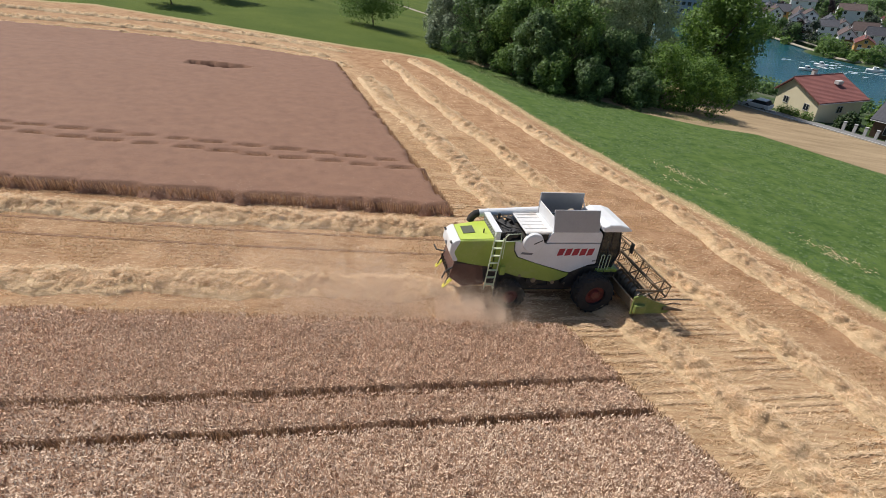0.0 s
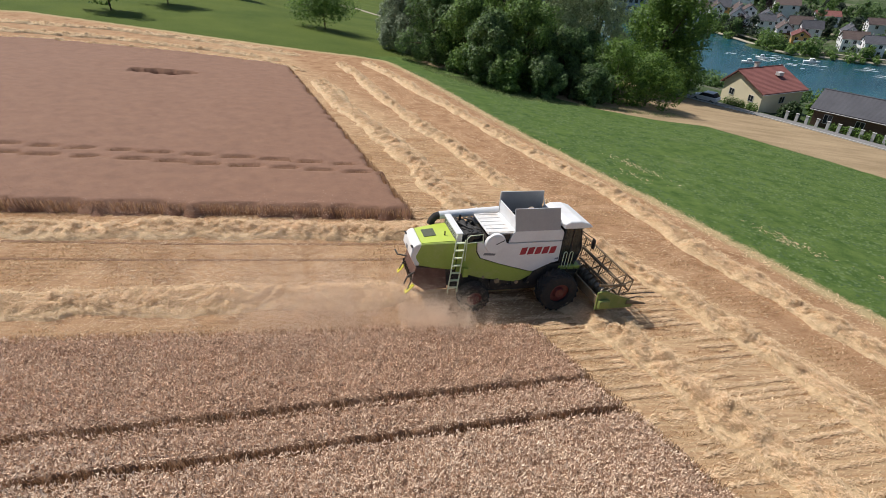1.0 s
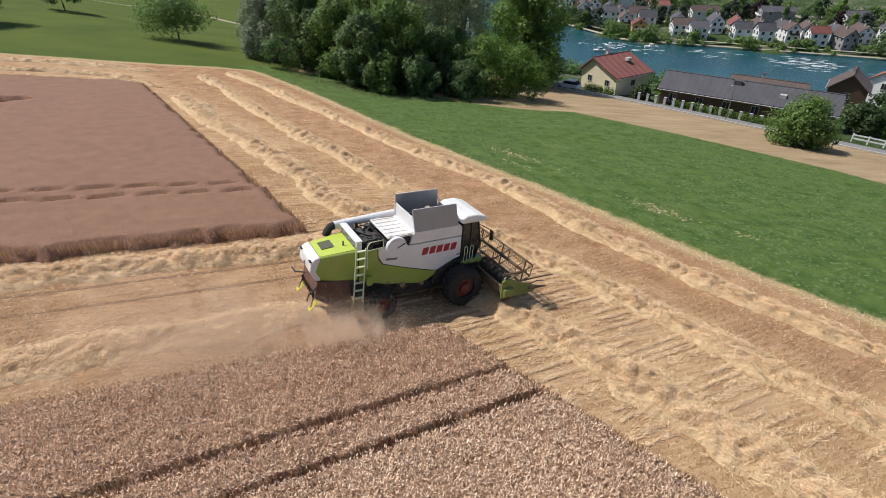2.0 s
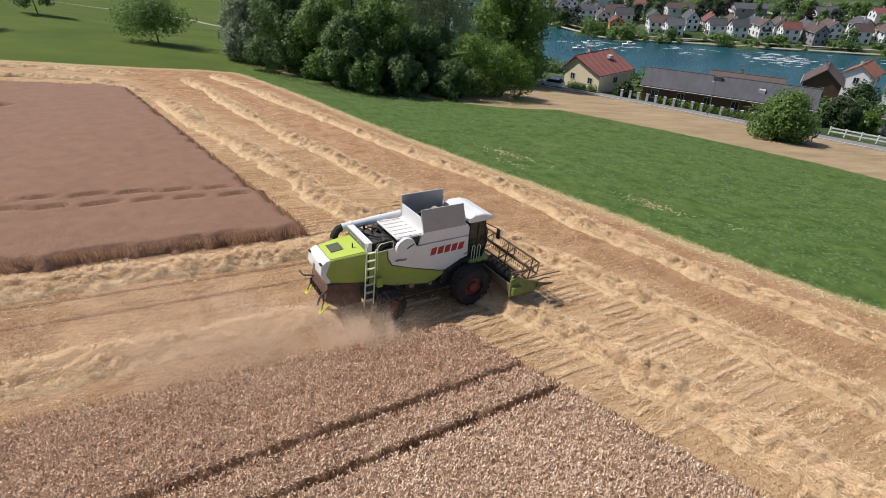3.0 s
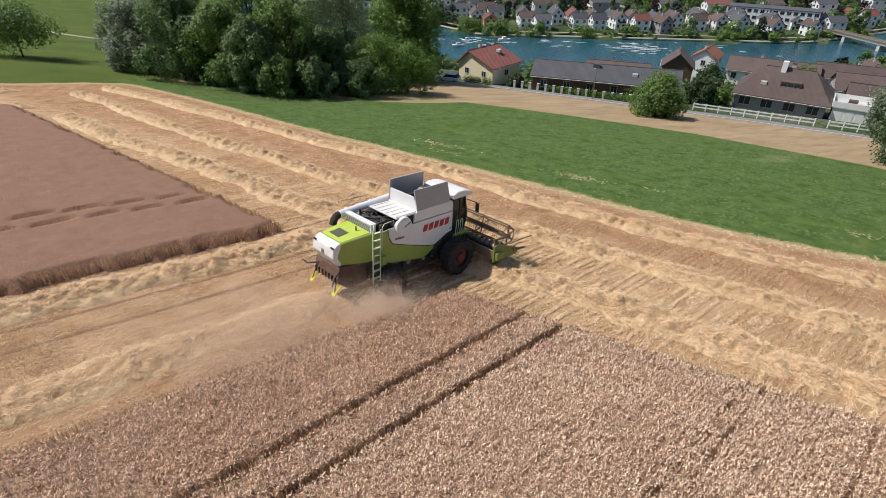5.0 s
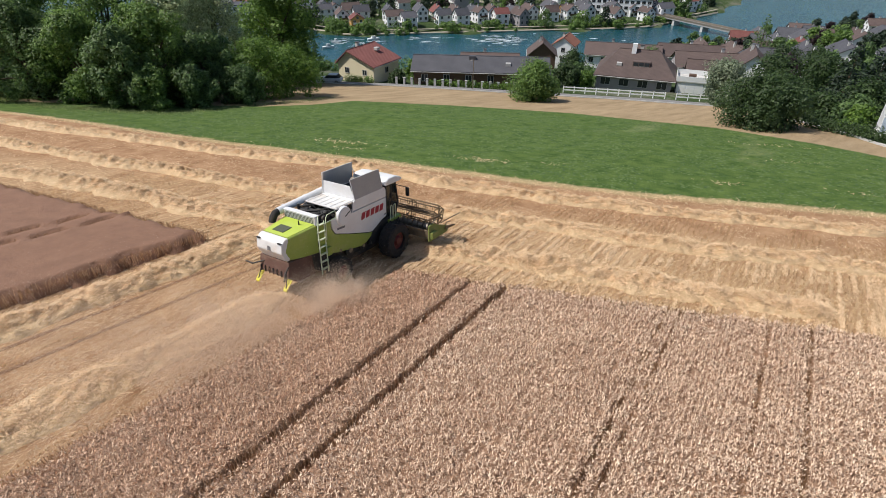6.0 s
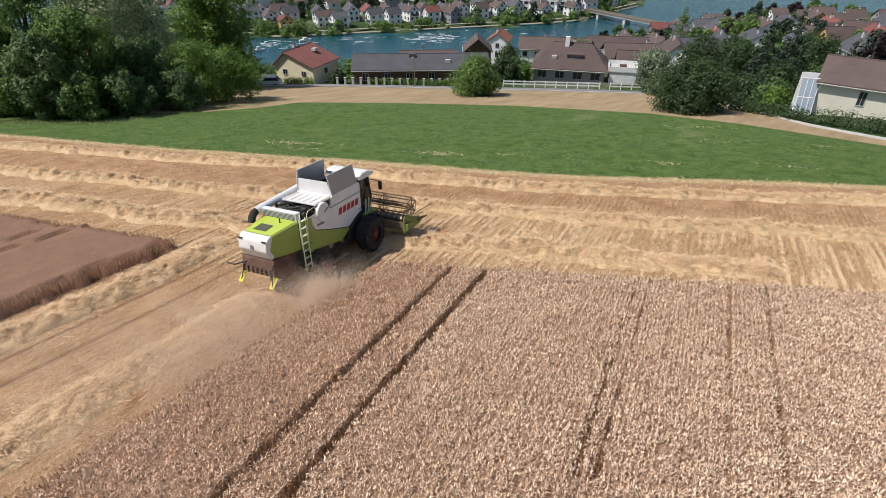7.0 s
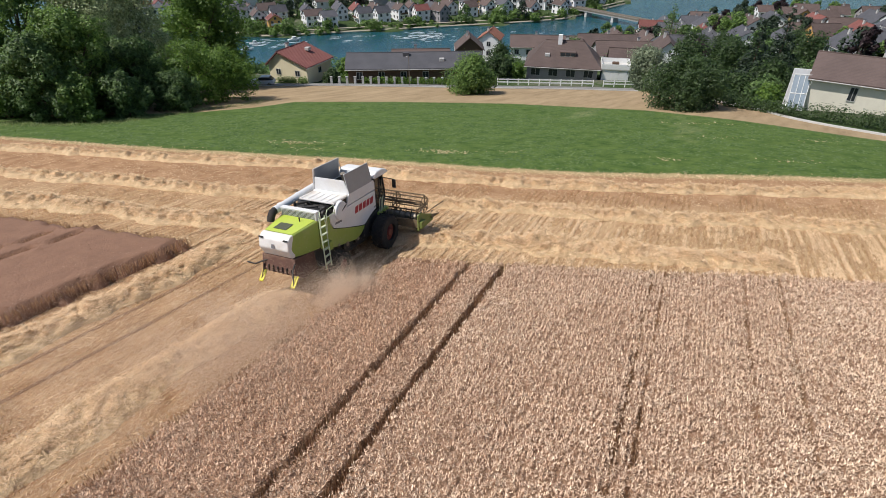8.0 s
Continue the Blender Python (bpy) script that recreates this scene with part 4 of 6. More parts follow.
    part("tank_wall", soften(slab(B(), [(5.90, -0.96, 3.42), (5.90, 0.96, 3.42), (5.96, 0.86, 3.80), (5.96, -0.86, 3.80)], 0.03, (-1, 0, 0.2)), 0.008), M["white_paint"], tank, "white front tank wall")
    for v in (-0.84, 0.84):
        part("wall_rim", bar(B(), (3.80, v, 4.36 + 0.06 * (v > 0)), (5.80, v, 4.36 + 0.06 * (v > 0)), 0.018), M["white_paint"], tank)
        part("wall_rim", bar(B(), (3.80, v, 4.36 + 0.06 * (v > 0)), (3.88, v * 1.166, 3.44), 0.018), M["white_paint"], tank)
        part("wall_strut", bar(B(), (5.80, v * 0.98, 4.2), (5.95, v * 0.9, 3.7), 0.02), M["white_paint"], tank)
    part("filling_auger", bar(B(), (5.2, 0.0, 3.3), (4.9, 0.0, 4.0), 0.12, 12), M["steel"], tank)
    # unloading tube
    ut = part("unloading_tube", soften(bar(B(), (4.3, 1.22, 3.42), (1.2, 1.08, 3.30), 0.17, 18), 0.01, 1, 1.0), M["white_paint"], root, "long white unloading tube folded back")
    tube(ut, "spout", [(1.23, 1.08, 3.30), (1.05, 1.07, 3.26), (0.91, 1.06, 3.10), (0.85, 1.06, 2.92)], 0.165, M["rubber"], "dark rubber spout")
    part("tube_elbow", bar(B(), (4.3, 1.22, 3.5), (4.3, 1.1, 2.5), 0.2, 16), M["white_paint"], ut)
    for u in (1.6, 2.9):
        bm = B()
        f = (u - 0.75) / 3.55
        bar(bm, (u, 1.08 + 0.14 * f, 3.30 + 0.12 * f), (u + 0.06, 1.08 + 0.14 * f, 3.302 + 0.12 * f), 0.185, 18)
        part("tube_flange", bm, M["white_paint"], ut)
    # cab
    cab = part("cab", soften(prism(B(), [(6.2, 1.7), (6.9, 1.7), (7.12, 2.4), (6.94, 3.46), (6.2, 3.46)], -0.92, 0.92), 0.04), M["cab_glass"], root, "dark glazed driver's cab")
    roof = soften(prism(B(), [(6.06, 3.46), (6.06, 3.68), (6.3, 3.80), (6.8, 3.80), (7.2, 3.68), (7.42, 3.5), (7.1, 3.46)], -1.06, 1.06), 0.08, 3)
    part("cab_roof", roof, M["white_paint"], cab, "rounded white cab roof")
    part("lamp_strip", box(B(), 7.08, 7.26, -0.85, 0.85, 3.42, 3.47, 0.01), M["dark_metal"], cab)
    for v in (-0.93, 0.93):
        for a, b in (((6.94, v, 3.46), (7.13, v, 2.4)), ((7.13, v, 2.4), (6.9, v, 1.7)), ((6.62, v, 1.7), (6.62, v, 3.46)), ((6.2, v, 1.7), (6.2, v, 3.46))):
            part("cab_post", bar(B(), a, b, 0.035, 6), M["dark_metal"], cab)
        mr = part("mirror", soften(box(B(), 7.35, 7.43, v * 1.45 - 0.1, v * 1.45 + 0.1, 2.65, 3.1), 0.03), M["dark_metal"], cab, "dark wing mirror")
        part("mirror_arm", bar(B(), (7.0, v, 3.28), (7.39, v * 1.45, 3.1), 0.02), M["dark_metal"], cab)
    part("cab_floor", soften(box(B(), 6.15, 7.15, -1.1, 1.0, 1.55, 1.7), 0.02), M["green_paint"], root, "green cab platform")
    # rails and steps
    for u in (6.22, 6.5):
        tube(root, "door_rail", [(u, -1.12, 1.7), (u, -1.16, 2.4), (u + 0.07, -1.16, 2.46), (u + 0.14, -1.16, 2.4), (u + 0.14, -1.12, 1.7)], 0.017, M["pale_rail"])
    # steps toned dark for the shade beside the front wheel
    steps = part("cab_steps", bar(B(), (6.5, -1.15, 1.65), (6.55, -1.3, 0.7), 0.02), M["dark_metal"], root, "dark steps up to the cab")
    part("step_rail", bar(B(), (6.85, -1.15, 1.65), (6.9, -1.3, 0.7), 0.02), M["dark_metal"], steps)
    for i in range(4):
        f = i / 3.5
        part("step", box(B(), 6.5, 6.9, -1.25 - 0.1 * f, -1.12 - 0.1 * f, 1.4 - 0.85 * f, 1.43 - 0.85 * f), M["dark_metal"], steps)
    lad = part("ladder", bar(B(), (1.36, -1.12, 3.2), (1.10, -1.42, 1.0), 0.028), M["pale_rail"], root, "pale green access ladder")
    part("ladder_rail", bar(B(), (1.74, -1.12, 3.2), (1.48, -1.42, 1.0), 0.028), M["pale_rail"], lad)
    for i in range(7):
        f = i / 6.5
        c = Vector((1.35 - 0.24 * f, -1.13 - 0.28 * f, 3.1 - 2.05 * f))
        part("rung", box(B(), c.x, c.x + 0.38, c.y - 0.06, c.y + 0.06, c.z - 0.012, c.z + 0.012), M["pale_rail"], lad)
    tube(lad, "hand_rail", [(1.30, -1.16, 2.5), (1.30, -1.24, 3.3), (1.38, -1.16, 3.5), (1.5, -1.05, 3.42)], 0.02, M["pale_rail"])
    tube(lad, "hand_rail", [(1.78, -1.16, 2.3), (1.78, -1.2, 3.3), (1.9, -1.18, 3.42), (2.45, -1.12, 3.42), (2.5, -1.1, 3.0)], 0.02, M["pale_rail"])
    tube(lad, "hand_rail", [(1.78, -1.2, 3.1), (2.48, -1.12, 3.1)], 0.016, M["pale_rail"])
    part("tool_box", soften(box(B(), 1.75, 1.98, -1.24, -1.06, 1.55, 1.95), 0.03), M["green_paint"], lad)
    # feeder house, dark in place of green in shade, and header
    part("feeder_house", soften(prism(B(), [(6.2, 1.35), (6.4, 1.75), (7.35, 1.25), (7.35, 0.6), (6.8, 0.6)], -0.66, 0.66), 0.03), M["dark_metal"], root, "dusty feeder house toned dark for the shade under the cab")
    build_header(root)


HEADER_SHIFT = (-0.85, 0.0, 0.42)   # raised clear of the stubble


def build_header(root):
    W = 2.75
    hd = part("header_trough", soften(prism(B(), [(8.1, 0.22), (8.1, 0.66), (8.18, 0.66), (8.26, 0.45), (8.5, 0.3), (9.05, 0.24), (9.35, 0.16), (9.35, 0.12), (8.4, 0.12)], -W, W), 0.01, 1), M["trough"], root, "dusty straw-strewn header trough")
    hd.location = HEADER_SHIFT
    au = part("auger", bar(B(), (8.62, -W + 0.05, 0.62), (8.62, W - 0.05, 0.62), 0.17, 16), M["steel"], hd, "steel feed auger")
    bm = B()
    n = 150
    for s in (-1, 1):
        prev = None
        for i in range(n + 1):
            f = i / n
            v = s * (W - 0.1 - f * (W - 0.45))
            a = s * f * 2 * math.pi * 7
            ci, co = (8.62 + 0.16 * math.cos(a), v, 0.62 + 0.16 * math.sin(a)), (8.62 + 0.29 * math.cos(a), v, 0.62 + 0.29 * math.sin(a))
            cur = (bm.verts.new(ci), bm.verts.new(co))
            if prev:
                bm.faces.new((prev[0], prev[1], cur[1], cur[0]))
            prev = cur
    bmesh.ops.solidify(bm, geom=bm.faces, thickness=0.008)
    part("auger_flight", bm, M["steel"], hd)
    part("knife_bar", box(B(), 9.33, 9.40, -W, W, 0.10, 0.14), M["steel"], hd)
    for i in range(36):
        v = -W + 0.08 + i * (2 * W - 0.16) / 35
        part("knife_guard", bar(B(), (9.36, v, 0.12), (9.50, v, 0.11), 0.018, 5, 0.004), M["steel"], hd)
    for s in (-1, 1):
        v = s * W
        sd = part("header_side", soften(prism(B(), [(8.05, 0.1), (8.05, 0.92), (8.4, 1.0), (9.0, 0.72), (9.6, 0.5), (9.95, 0.3), (9.75, 0.08)], v - 0.04, v + 0.04), 0.015), M["green_dusty"], hd, "green header end plate")
        nose = B()
        bar(nose, (9.5, v, 0.36), (10.45, v + s * 0.08, 0.24), 0.12, 8, 0.03)
        part("divider_nose", nose, M["reel_bar"], hd, "pointed dusty crop divider")
        tube(hd, "divider_rod", [(9.2, v, 0.75), (9.9, v + s * 0.16, 0.86), (10.55, v + s * 0.3, 0.92)], 0.022, M["dark_metal"])
        tube(hd, "divider_rod", [(9.6, v, 0.5), (10.15, v - s * 0.22, 0.42), (10.6, v - s * 0.28, 0.30)], 0.02, M["dark_metal"])
        part("reel_arm", bar(B(), (8.12, v - s * 0.1, 1.2), (9.35, v - s * 0.1, 1.12), 0.05, 8), M["reel_bar"], hd)
        part("reel_ram", bar(B(), (8.2, v - s * 0.1, 0.75), (8.9, v - s * 0.1, 1.1), 0.03, 8), M["steel"], hd)
        part("drive_cover", soften(box(B(), 8.1, 8.6, min(v, v + s * 0.22), max(v, v + s * 0.22), 0.22, 0.6), 0.05), M["green_dusty"], hd)
    # reel
    c, R, RW = Vector((9.28, 0, 1.08)), 0.52, W - 0.22
    reel = part("reel", bar(B(), (c.x, -RW, c.z), (c.x, RW, c.z), 0.07, 12), M["reel_bar"], hd.parent, "dark pick-up reel with tined bats")
    reel.location = HEADER_SHIFT
    for k in range(6):
        a = 2 * math.pi * (k + 0.35) / 6
        p = Vector((c.x + R * math.cos(a), 0, c.z + R * math.sin(a)))
        bat = part("bat", bar(B(), (p.x, -RW, p.z), (p.x, RW, p.z), 0.042, 6), M["reel_bar"], reel)
        for j in range(34):
            v = -RW + 0.08 + j * (2 * RW - 0.16) / 33
            bm = B()
            bar(bm, (p.x, v, p.z), (p.x - 0.05, v, p.z - 0.24), 0.012, 4)
            part("tine", bm, M["reel_bar"], reel)
    for v in (-RW, -RW / 3, RW / 3, RW):
        for k in range(6):
            a, b = 2 * math.pi * (k + 0.35) / 6, 2 * math.pi * (k + 1.35) / 6
            pa, pb = Vector((c.x + R * math.cos(a), v, c.z + R * math.sin(a))), Vector((c.x + R * math.cos(b), v, c.z + R * math.sin(b)))
            part("spoke", bar(B(), (c.x, v, c.z), pa, 0.034, 5), M["reel_bar"], reel)
            part("spoke_brace", bar(B(), pa, pb, 0.024, 5), M["reel_bar"], reel)


build_harvester()


# ---- trees and shrubs ----
M["bark"] = surface("bark", (0.05, 0.035, 0.022), (0.16, 0.12, 0.08), 3.0, 0.95, 0, 0.8, 0.03, stretch=(3, 3, 0.6))
M["leaf_dark"] = leafy("leaf_dark", (0.040, 0.082, 0.026), (0.195, 0.305, 0.095))
M["leaf_mid"] = leafy("leaf_mid", (0.045, 0.100, 0.021), (0.24, 0.37, 0.085))
M["leaf_fresh"] = leafy("leaf_fresh", (0.045, 0.105, 0.014), (0.22, 0.35, 0.060))
M["leaf_silver"] = leafy("leaf_silver", (0.085, 0.125, 0.072), (0.36, 0.42, 0.27))
M["leaf_pale"] = leafy("leaf_pale", (0.17, 0.22, 0.095), (0.60, 0.66, 0.37))
# leaf_dark with shade worked into the tone, for garden trees and hedges
M["leaf_darkened"] = leafy("leaf_darkened", (0.018, 0.042, 0.014), (0.095, 0.155, 0.046))
M["leaf_purple"] = leafy("leaf_purple", (0.016, 0.010, 0.012), (0.050, 0.026, 0.030))
M["needle"] = leafy("needle", (0.008, 0.020, 0.010), (0.030, 0.055, 0.024), 0.7, 0.1)


def leaf_cloud(r, clumps, count, size, squash=1.0):
    """Leaves scattered over the shells of many clumps; each leaf a folded diamond."""
    cs = np.array([(c[0], c[1], c[2]) for c in clumps])
    rs = np.array([c[3] for c in clumps])
    w = rs ** 2
    pick = r.choice(len(cs), count, p=w / w.sum())
    d = r.normal(0, 1, (count, 3))
    d /= np.linalg.norm(d, axis=1, keepdims=True)
    ph = r.uniform(0, 6.28, (len(cs), 3))[pick]
    lobes = 1 + 0.2 * np.sin(5.5 * d[:, 0] + ph[:, 0]) + 0.2 * np.sin(5.0 * d[:, 1] + ph[:, 1]) + 0.15 * np.sin(6.0 * d[:, 2] + ph[:, 2])
    rad = rs[pick] * lobes * r.uniform(0.5, 1.08, count) ** 0.5
    c = cs[pick] + d * rad[:, None] * np.array([1, 1, squash])
    nrm = d + r.normal(0, 0.5, (count, 3)) + np.array([0, 0, 0.55])
    nrm /= np.linalg.norm(nrm, axis=1, keepdims=True)
    a = np.cross(nrm, r.normal(0, 1, (count, 3)))
    a /= np.linalg.norm(a, axis=1, keepdims=True)
    b = np.cross(nrm, a)
    s = (size * r.uniform(0.6, 1.35, count))[:, None]
    vs = np.stack([c - a * s, c + b * s * 0.55 - nrm * s * 0.2, c + a * s, c - b * s * 0.55 - nrm * s * 0.2], 1).reshape(-1, 3)
    f = np.array([(0, 1, 2), (0, 2, 3)])
    return vs, ((np.arange(count) * 4)[:, None, None] + f[None]).reshape(-1, 3)


def limb(bm, pts, radii, sides=7):
    rings = []
    for i, (p, rad) in enumerate(zip(pts, radii)):
        p = Vector(p)
        d = (Vector(pts[min(i + 1, len(pts) - 1)]) - Vector(pts[max(i - 1, 0)])).normalized()
        q = d.to_track_quat("Z", "Y").to_matrix()
        rings.append([bm.verts.new(p + q @ Vector((math.cos(2 * math.pi * k / sides) * rad, math.sin(2 * math.pi * k / sides) * rad, 0))) for k in range(sides)])
    for a, b in zip(rings, rings[1:]):
        for k in range(sides):
            bm.faces.new((a[k], a[(k + 1) % sides], b[(k + 1) % sides], b[k]))
    bm.faces.new(rings[-1])


def tree(name, x, y, height, radius, leaf, label, seed, stem=0.18, leaves=5000, size=0.26, clumps=26, lean=0.0, category="tree", group="", dense=0.42, top=1.0):
    """Tapered trunk with limbs and an uneven crown of leaf clumps. stem: share of the height that is bare."""
    r = np.random.RandomState(seed)
    z = ground_z(x, y)
    root = new(name)
    root.location = (x, y, z - 0.1)
    tagged(root, label, category, group)
    bm = B()
    tr = max(0.08, height * 0.024)
    tip = height * 0.72
    pts = [(0, 0, -0.2), (lean * 0.2, 0.05, height * 0.12), (lean * 0.6, -0.08, height * 0.35), (lean, 0.05, tip)]
    limb(bm, pts, [tr * 1.5, tr, tr * 0.7, tr * 0.2])
    cl = []
    c0, c1 = height * stem, height
    for i in range(clumps):
        f = (i + r.rand()) / clumps
        h = c0 + (c1 - c0) * f
        prof = math.sin(math.pi * min(1, 0.16 + 0.80 * f ** (0.85 * top))) ** 0.7
        a = i * 2.4 + r.uniform(-0.5, 0.5)
        rad = radius * prof * r.uniform(0.4, 1.08)
        cr = radius * dense * r.uniform(0.5, 1.15)
        px, py, pz = lean * f + math.cos(a) * max(0, rad - cr * 0.3), math.sin(a) * max(0, rad - cr * 0.3), min(h, height - cr * 0.75)
        pz = max(pz, c0 + cr * 0.55)
        cl.append((px, py, pz, cr))
        if i % 3 == 0:
            hs = height * (stem + 0.1) + (pz - c0) * 0.35
            limb(bm, [(lean * 0.4, 0, hs), ((lean * 0.4 + px) / 2, py / 2, (hs + pz) / 2 + 0.1), (px, py, pz)], [tr * 0.5, tr * 0.3, tr * 0.08], 5)
    cl.append((lean, 0, height - radius * 0.45, radius * 0.45))
    part("trunk", bm, M["bark"], root, "grey-brown bark", True)
    vs, fs = leaf_cloud(r, cl, leaves, size)
    cr = fast_mesh("crown", vs, fs, M[leaf])
    cr.parent = root
    return root


def conifer(x, y, height, radius, seed, label="dark narrow conifer in a garden", leaves=1600, leaf="needle"):
    r = np.random.RandomState(seed)
    root = new("conifer")
    root.location = (x, y, ground_z(x, y) - 0.1)
    tagged(root, label, "conifer")
    part("trunk", bar(B(), (0, 0, -0.2), (0, 0, height * 0.9), height * 0.02, 7, 0.02), M["bark"], root)
    cl = []
    for i in range(30):
        f = i / 30
        a = i * 2.4
        rad = radius * (1 - f) * 0.75
        cl.append((math.cos(a) * rad, math.sin(a) * rad, height * (0.08 + 0.9 * f), radius * (0.42 * (1 - f) + 0.1)))
    vs, fs = leaf_cloud(r, cl, leaves, 0.22, 0.6)
    c = fast_mesh("crown", vs, fs, M[leaf])
    c.parent = root
    return root


# copse between the meadow and the lane
COPSE = [
    (2.5, 88.5, 9.0, 4.4, "leaf_silver", 41), (6.5, 81.5, 11.0, 4.8, "leaf_dark", 42), (10.5, 75.0, 10.0, 4.4, "leaf_mid", 43), (12.8, 69.0, 8.6, 3.6, "leaf_dark", 44),
    (15.5, 79.0, 15.5, 5.6, "leaf_mid", 45), (16.8, 70.0, 11.0, 4.4, "leaf_mid", 46), (21.0, 76.5, 16.0, 5.6, "leaf_pale", 47), (22.0, 70.0, 8.0, 3.6, "leaf_dark", 48),
    (42.5, 86.0, 16.5, 6.8, "leaf_fresh", 49), (27.0, 78.0, 8.0, 3.6, "leaf_dark", 50), (31.0, 84.0, 16.0, 4.8, "leaf_pale", 53), (26.0, 81.5, 16.5, 4.8, "leaf_pale", 54), (3.0, 96.0, 10.0, 4.4, "leaf_silver", 51), (9.5, 86.0, 14.0, 5.0, "leaf_mid", 52),
]
for x, y, h, rad, leaf, seed in COPSE:
    fresh = leaf == "leaf_fresh"
    tree("broadleaf_tree", x, y, h, rad, leaf, "tall broadleaf tree in a dense copse" if not fresh else "tall bright green broadleaf tree at the copse edge", seed, 0.05, 22000 if not fresh else 36000, 0.16 if not fresh else 0.21, 48, group="copse trees", dense=0.30 if not fresh else 0.36)
for x, y, h, rad, leaf, seed in [(28.8, 68.8, 7.6, 4.3, "leaf_fresh", 61), (33.6, 69.2, 6.8, 4.0, "leaf_fresh", 62), (24.5, 65.5, 4.6, 2.6, "leaf_dark", 63), (18.5, 65.2, 5.0, 2.6, "leaf_dark", 64), (14.0, 65.5, 4.4, 2.2, "leaf_mid", 65)]:
    tree("shrub", x, y, h, rad, leaf, "dense leafy shrub at the foot of the copse", seed, 0.02, 10000, 0.14, 30, category="shrub", group="copse shrubs", dense=0.34)
# single trees
tree("fruit_tree", -11.3, 101.5, 7.2, 5.4, "leaf_mid", "round fruit tree alone on the meadow", 71, 0.30, 11000, 0.16, 30, group="meadow trees")
tree("fruit_tree", -41.0, 91.0, 7.5, 4.0, "leaf_mid", "round fruit tree alone on the meadow", 72, 0.30, 3500, 0.26, 20, group="meadow trees")
tree("fruit_tree", -37.5, 104.0, 7.5, 4.4, "leaf_mid", "round fruit tree alone on the meadow", 73, 0.30, 3500, 0.26, 20, group="meadow trees")
tree("fruit_tree", -33.0, 128.0, 7.0, 3.6, "leaf_dark", "round fruit tree alone on the meadow", 74, 0.28, 3000, 0.26, 18, group="meadow trees")
tree("walnut_tree", 60.2, 46.5, 5.5, 3.4, "leaf_mid", "round walnut tree beside the lane", 75, 0.10, 16000, 0.15, 40)
tree("walnut_tree", 62.6, 16.4, 5.8, 4.4, "leaf_darkened", "broad dense tree hanging over the dry strip", 76, 0.02, 24000, 0.15, 50)
tree("willow_tree", 83.5, 27.0, 6.6, 3.6, "leaf_silver", "weeping willow behind a white fence", 77, 0.05, 9000, 0.18, 34)

# garden greenery round the houses
GREENS = [
    (79.5, 18.5, 5.5, 3.0, "leaf_darkened", 81), (75.5, 12.5, 4.0, 2.4, "leaf_darkened", 82), (72.5, 9.0, 4.2, 2.2, "leaf_dark", 83), (69.0, 8.2, 3.2, 1.8, "leaf_fresh", 84), (92.0, 16.0, 9.0, 3.8, "leaf_darkened", 85),
    (82.0, 9.0, 6.0, 3.2, "leaf_darkened", 86), (90.0, 3.0, 6.5, 3.6, "leaf_dark", 87), (104.0, 6.0, 9.5, 4.6, "leaf_darkened", 88), (98.0, 24.0, 8.0, 3.8, "leaf_darkened", 89), (118.0, 22.0, 9.0, 4.2, "leaf_darkened", 90),
    (72.0, 68.5, 4.6, 2.4, "leaf_fresh", 91), (66.5, 78.0, 4.4, 2.4, "leaf_fresh", 92), (60.0, 76.2, 2.8, 1.5, "leaf_darkened", 93), (80.0, 53.0, 5.2, 2.5, "leaf_darkened", 94), (84.5, 53.5, 4.8, 2.3, "leaf_dark", 95),
    (82.5, 50.6, 3.4, 1.8, "leaf_fresh", 96), (104.0, 66.0, 7.0, 3.2, "leaf_darkened", 97), (112.0, 52.0, 8.0, 3.4, "leaf_dark", 98), (128.0, 30.0, 9.0, 4.0, "leaf_darkened", 99), (136.0, 10.0, 9.0, 4.2, "leaf_darkened", 100),
    (46.0, 92.0, 8.0, 3.8, "leaf_dark", 101), (49.5, 98.0, 9.0, 4.0, "leaf_darkened", 102), (110.0, -8.0, 9.0, 4.4, "leaf_darkened", 103), (92.0, -8.0, 8.0, 3.8, "leaf_dark", 104), (126.0, -14.0, 9.0, 4.2, "leaf_dark", 105),
]
for x, y, h, rad, leaf, seed in GREENS:
    tree("garden_tree", x, y, h * 0.86, rad, leaf, "leafy garden tree between the houses", seed, 0.10, 3600, 0.22, 22, group="garden trees")
conifer(68.6, 72.5, 4.6, 0.9, 111)
conifer(86.5, 12.5, 11.0, 2.8, 112, "dark spreading conifer between the houses", 3000)
conifer(96.5, 10.0, 13.0, 3.0, 113, "dark tall conifer between the houses", 3000)
conifer(150.0, 40.0, 14.5, 4.2, 114, "tall dark poplar by the river", 2600, "leaf_dark")

# hedge along the garden kerb, low shrubs by the lane
def hedge(pts, height, width, seed, label, leaf="leaf_mid", per=260):
    r = np.random.RandomState(seed)
    cl = []
    for (x0, y0), (x1, y1) in zip(pts, pts[1:]):
        n = max(2, int(math.hypot(x1 - x0, y1 - y0) / 0.6))
        for i in range(n):
            f = i / n
            x, y = x0 + (x1 - x0) * f + r.uniform(-0.2, 0.2), y0 + (y1 - y0) * f + r.uniform(-0.2, 0.2)
            hh = height * r.uniform(0.75, 1.1)
            for k in range(2):
                cl.append((x, y, ground_z(x, y) + hh * (0.3 + 0.4 * k), width * r.uniform(0.45, 0.6)))
    vs, fs = leaf_cloud(r, cl, int(len(cl) * per / 2.2), 0.11)
    ob = fast_mesh("hedge", vs, fs, M[leaf])
    tagged(ob, label, "hedge")


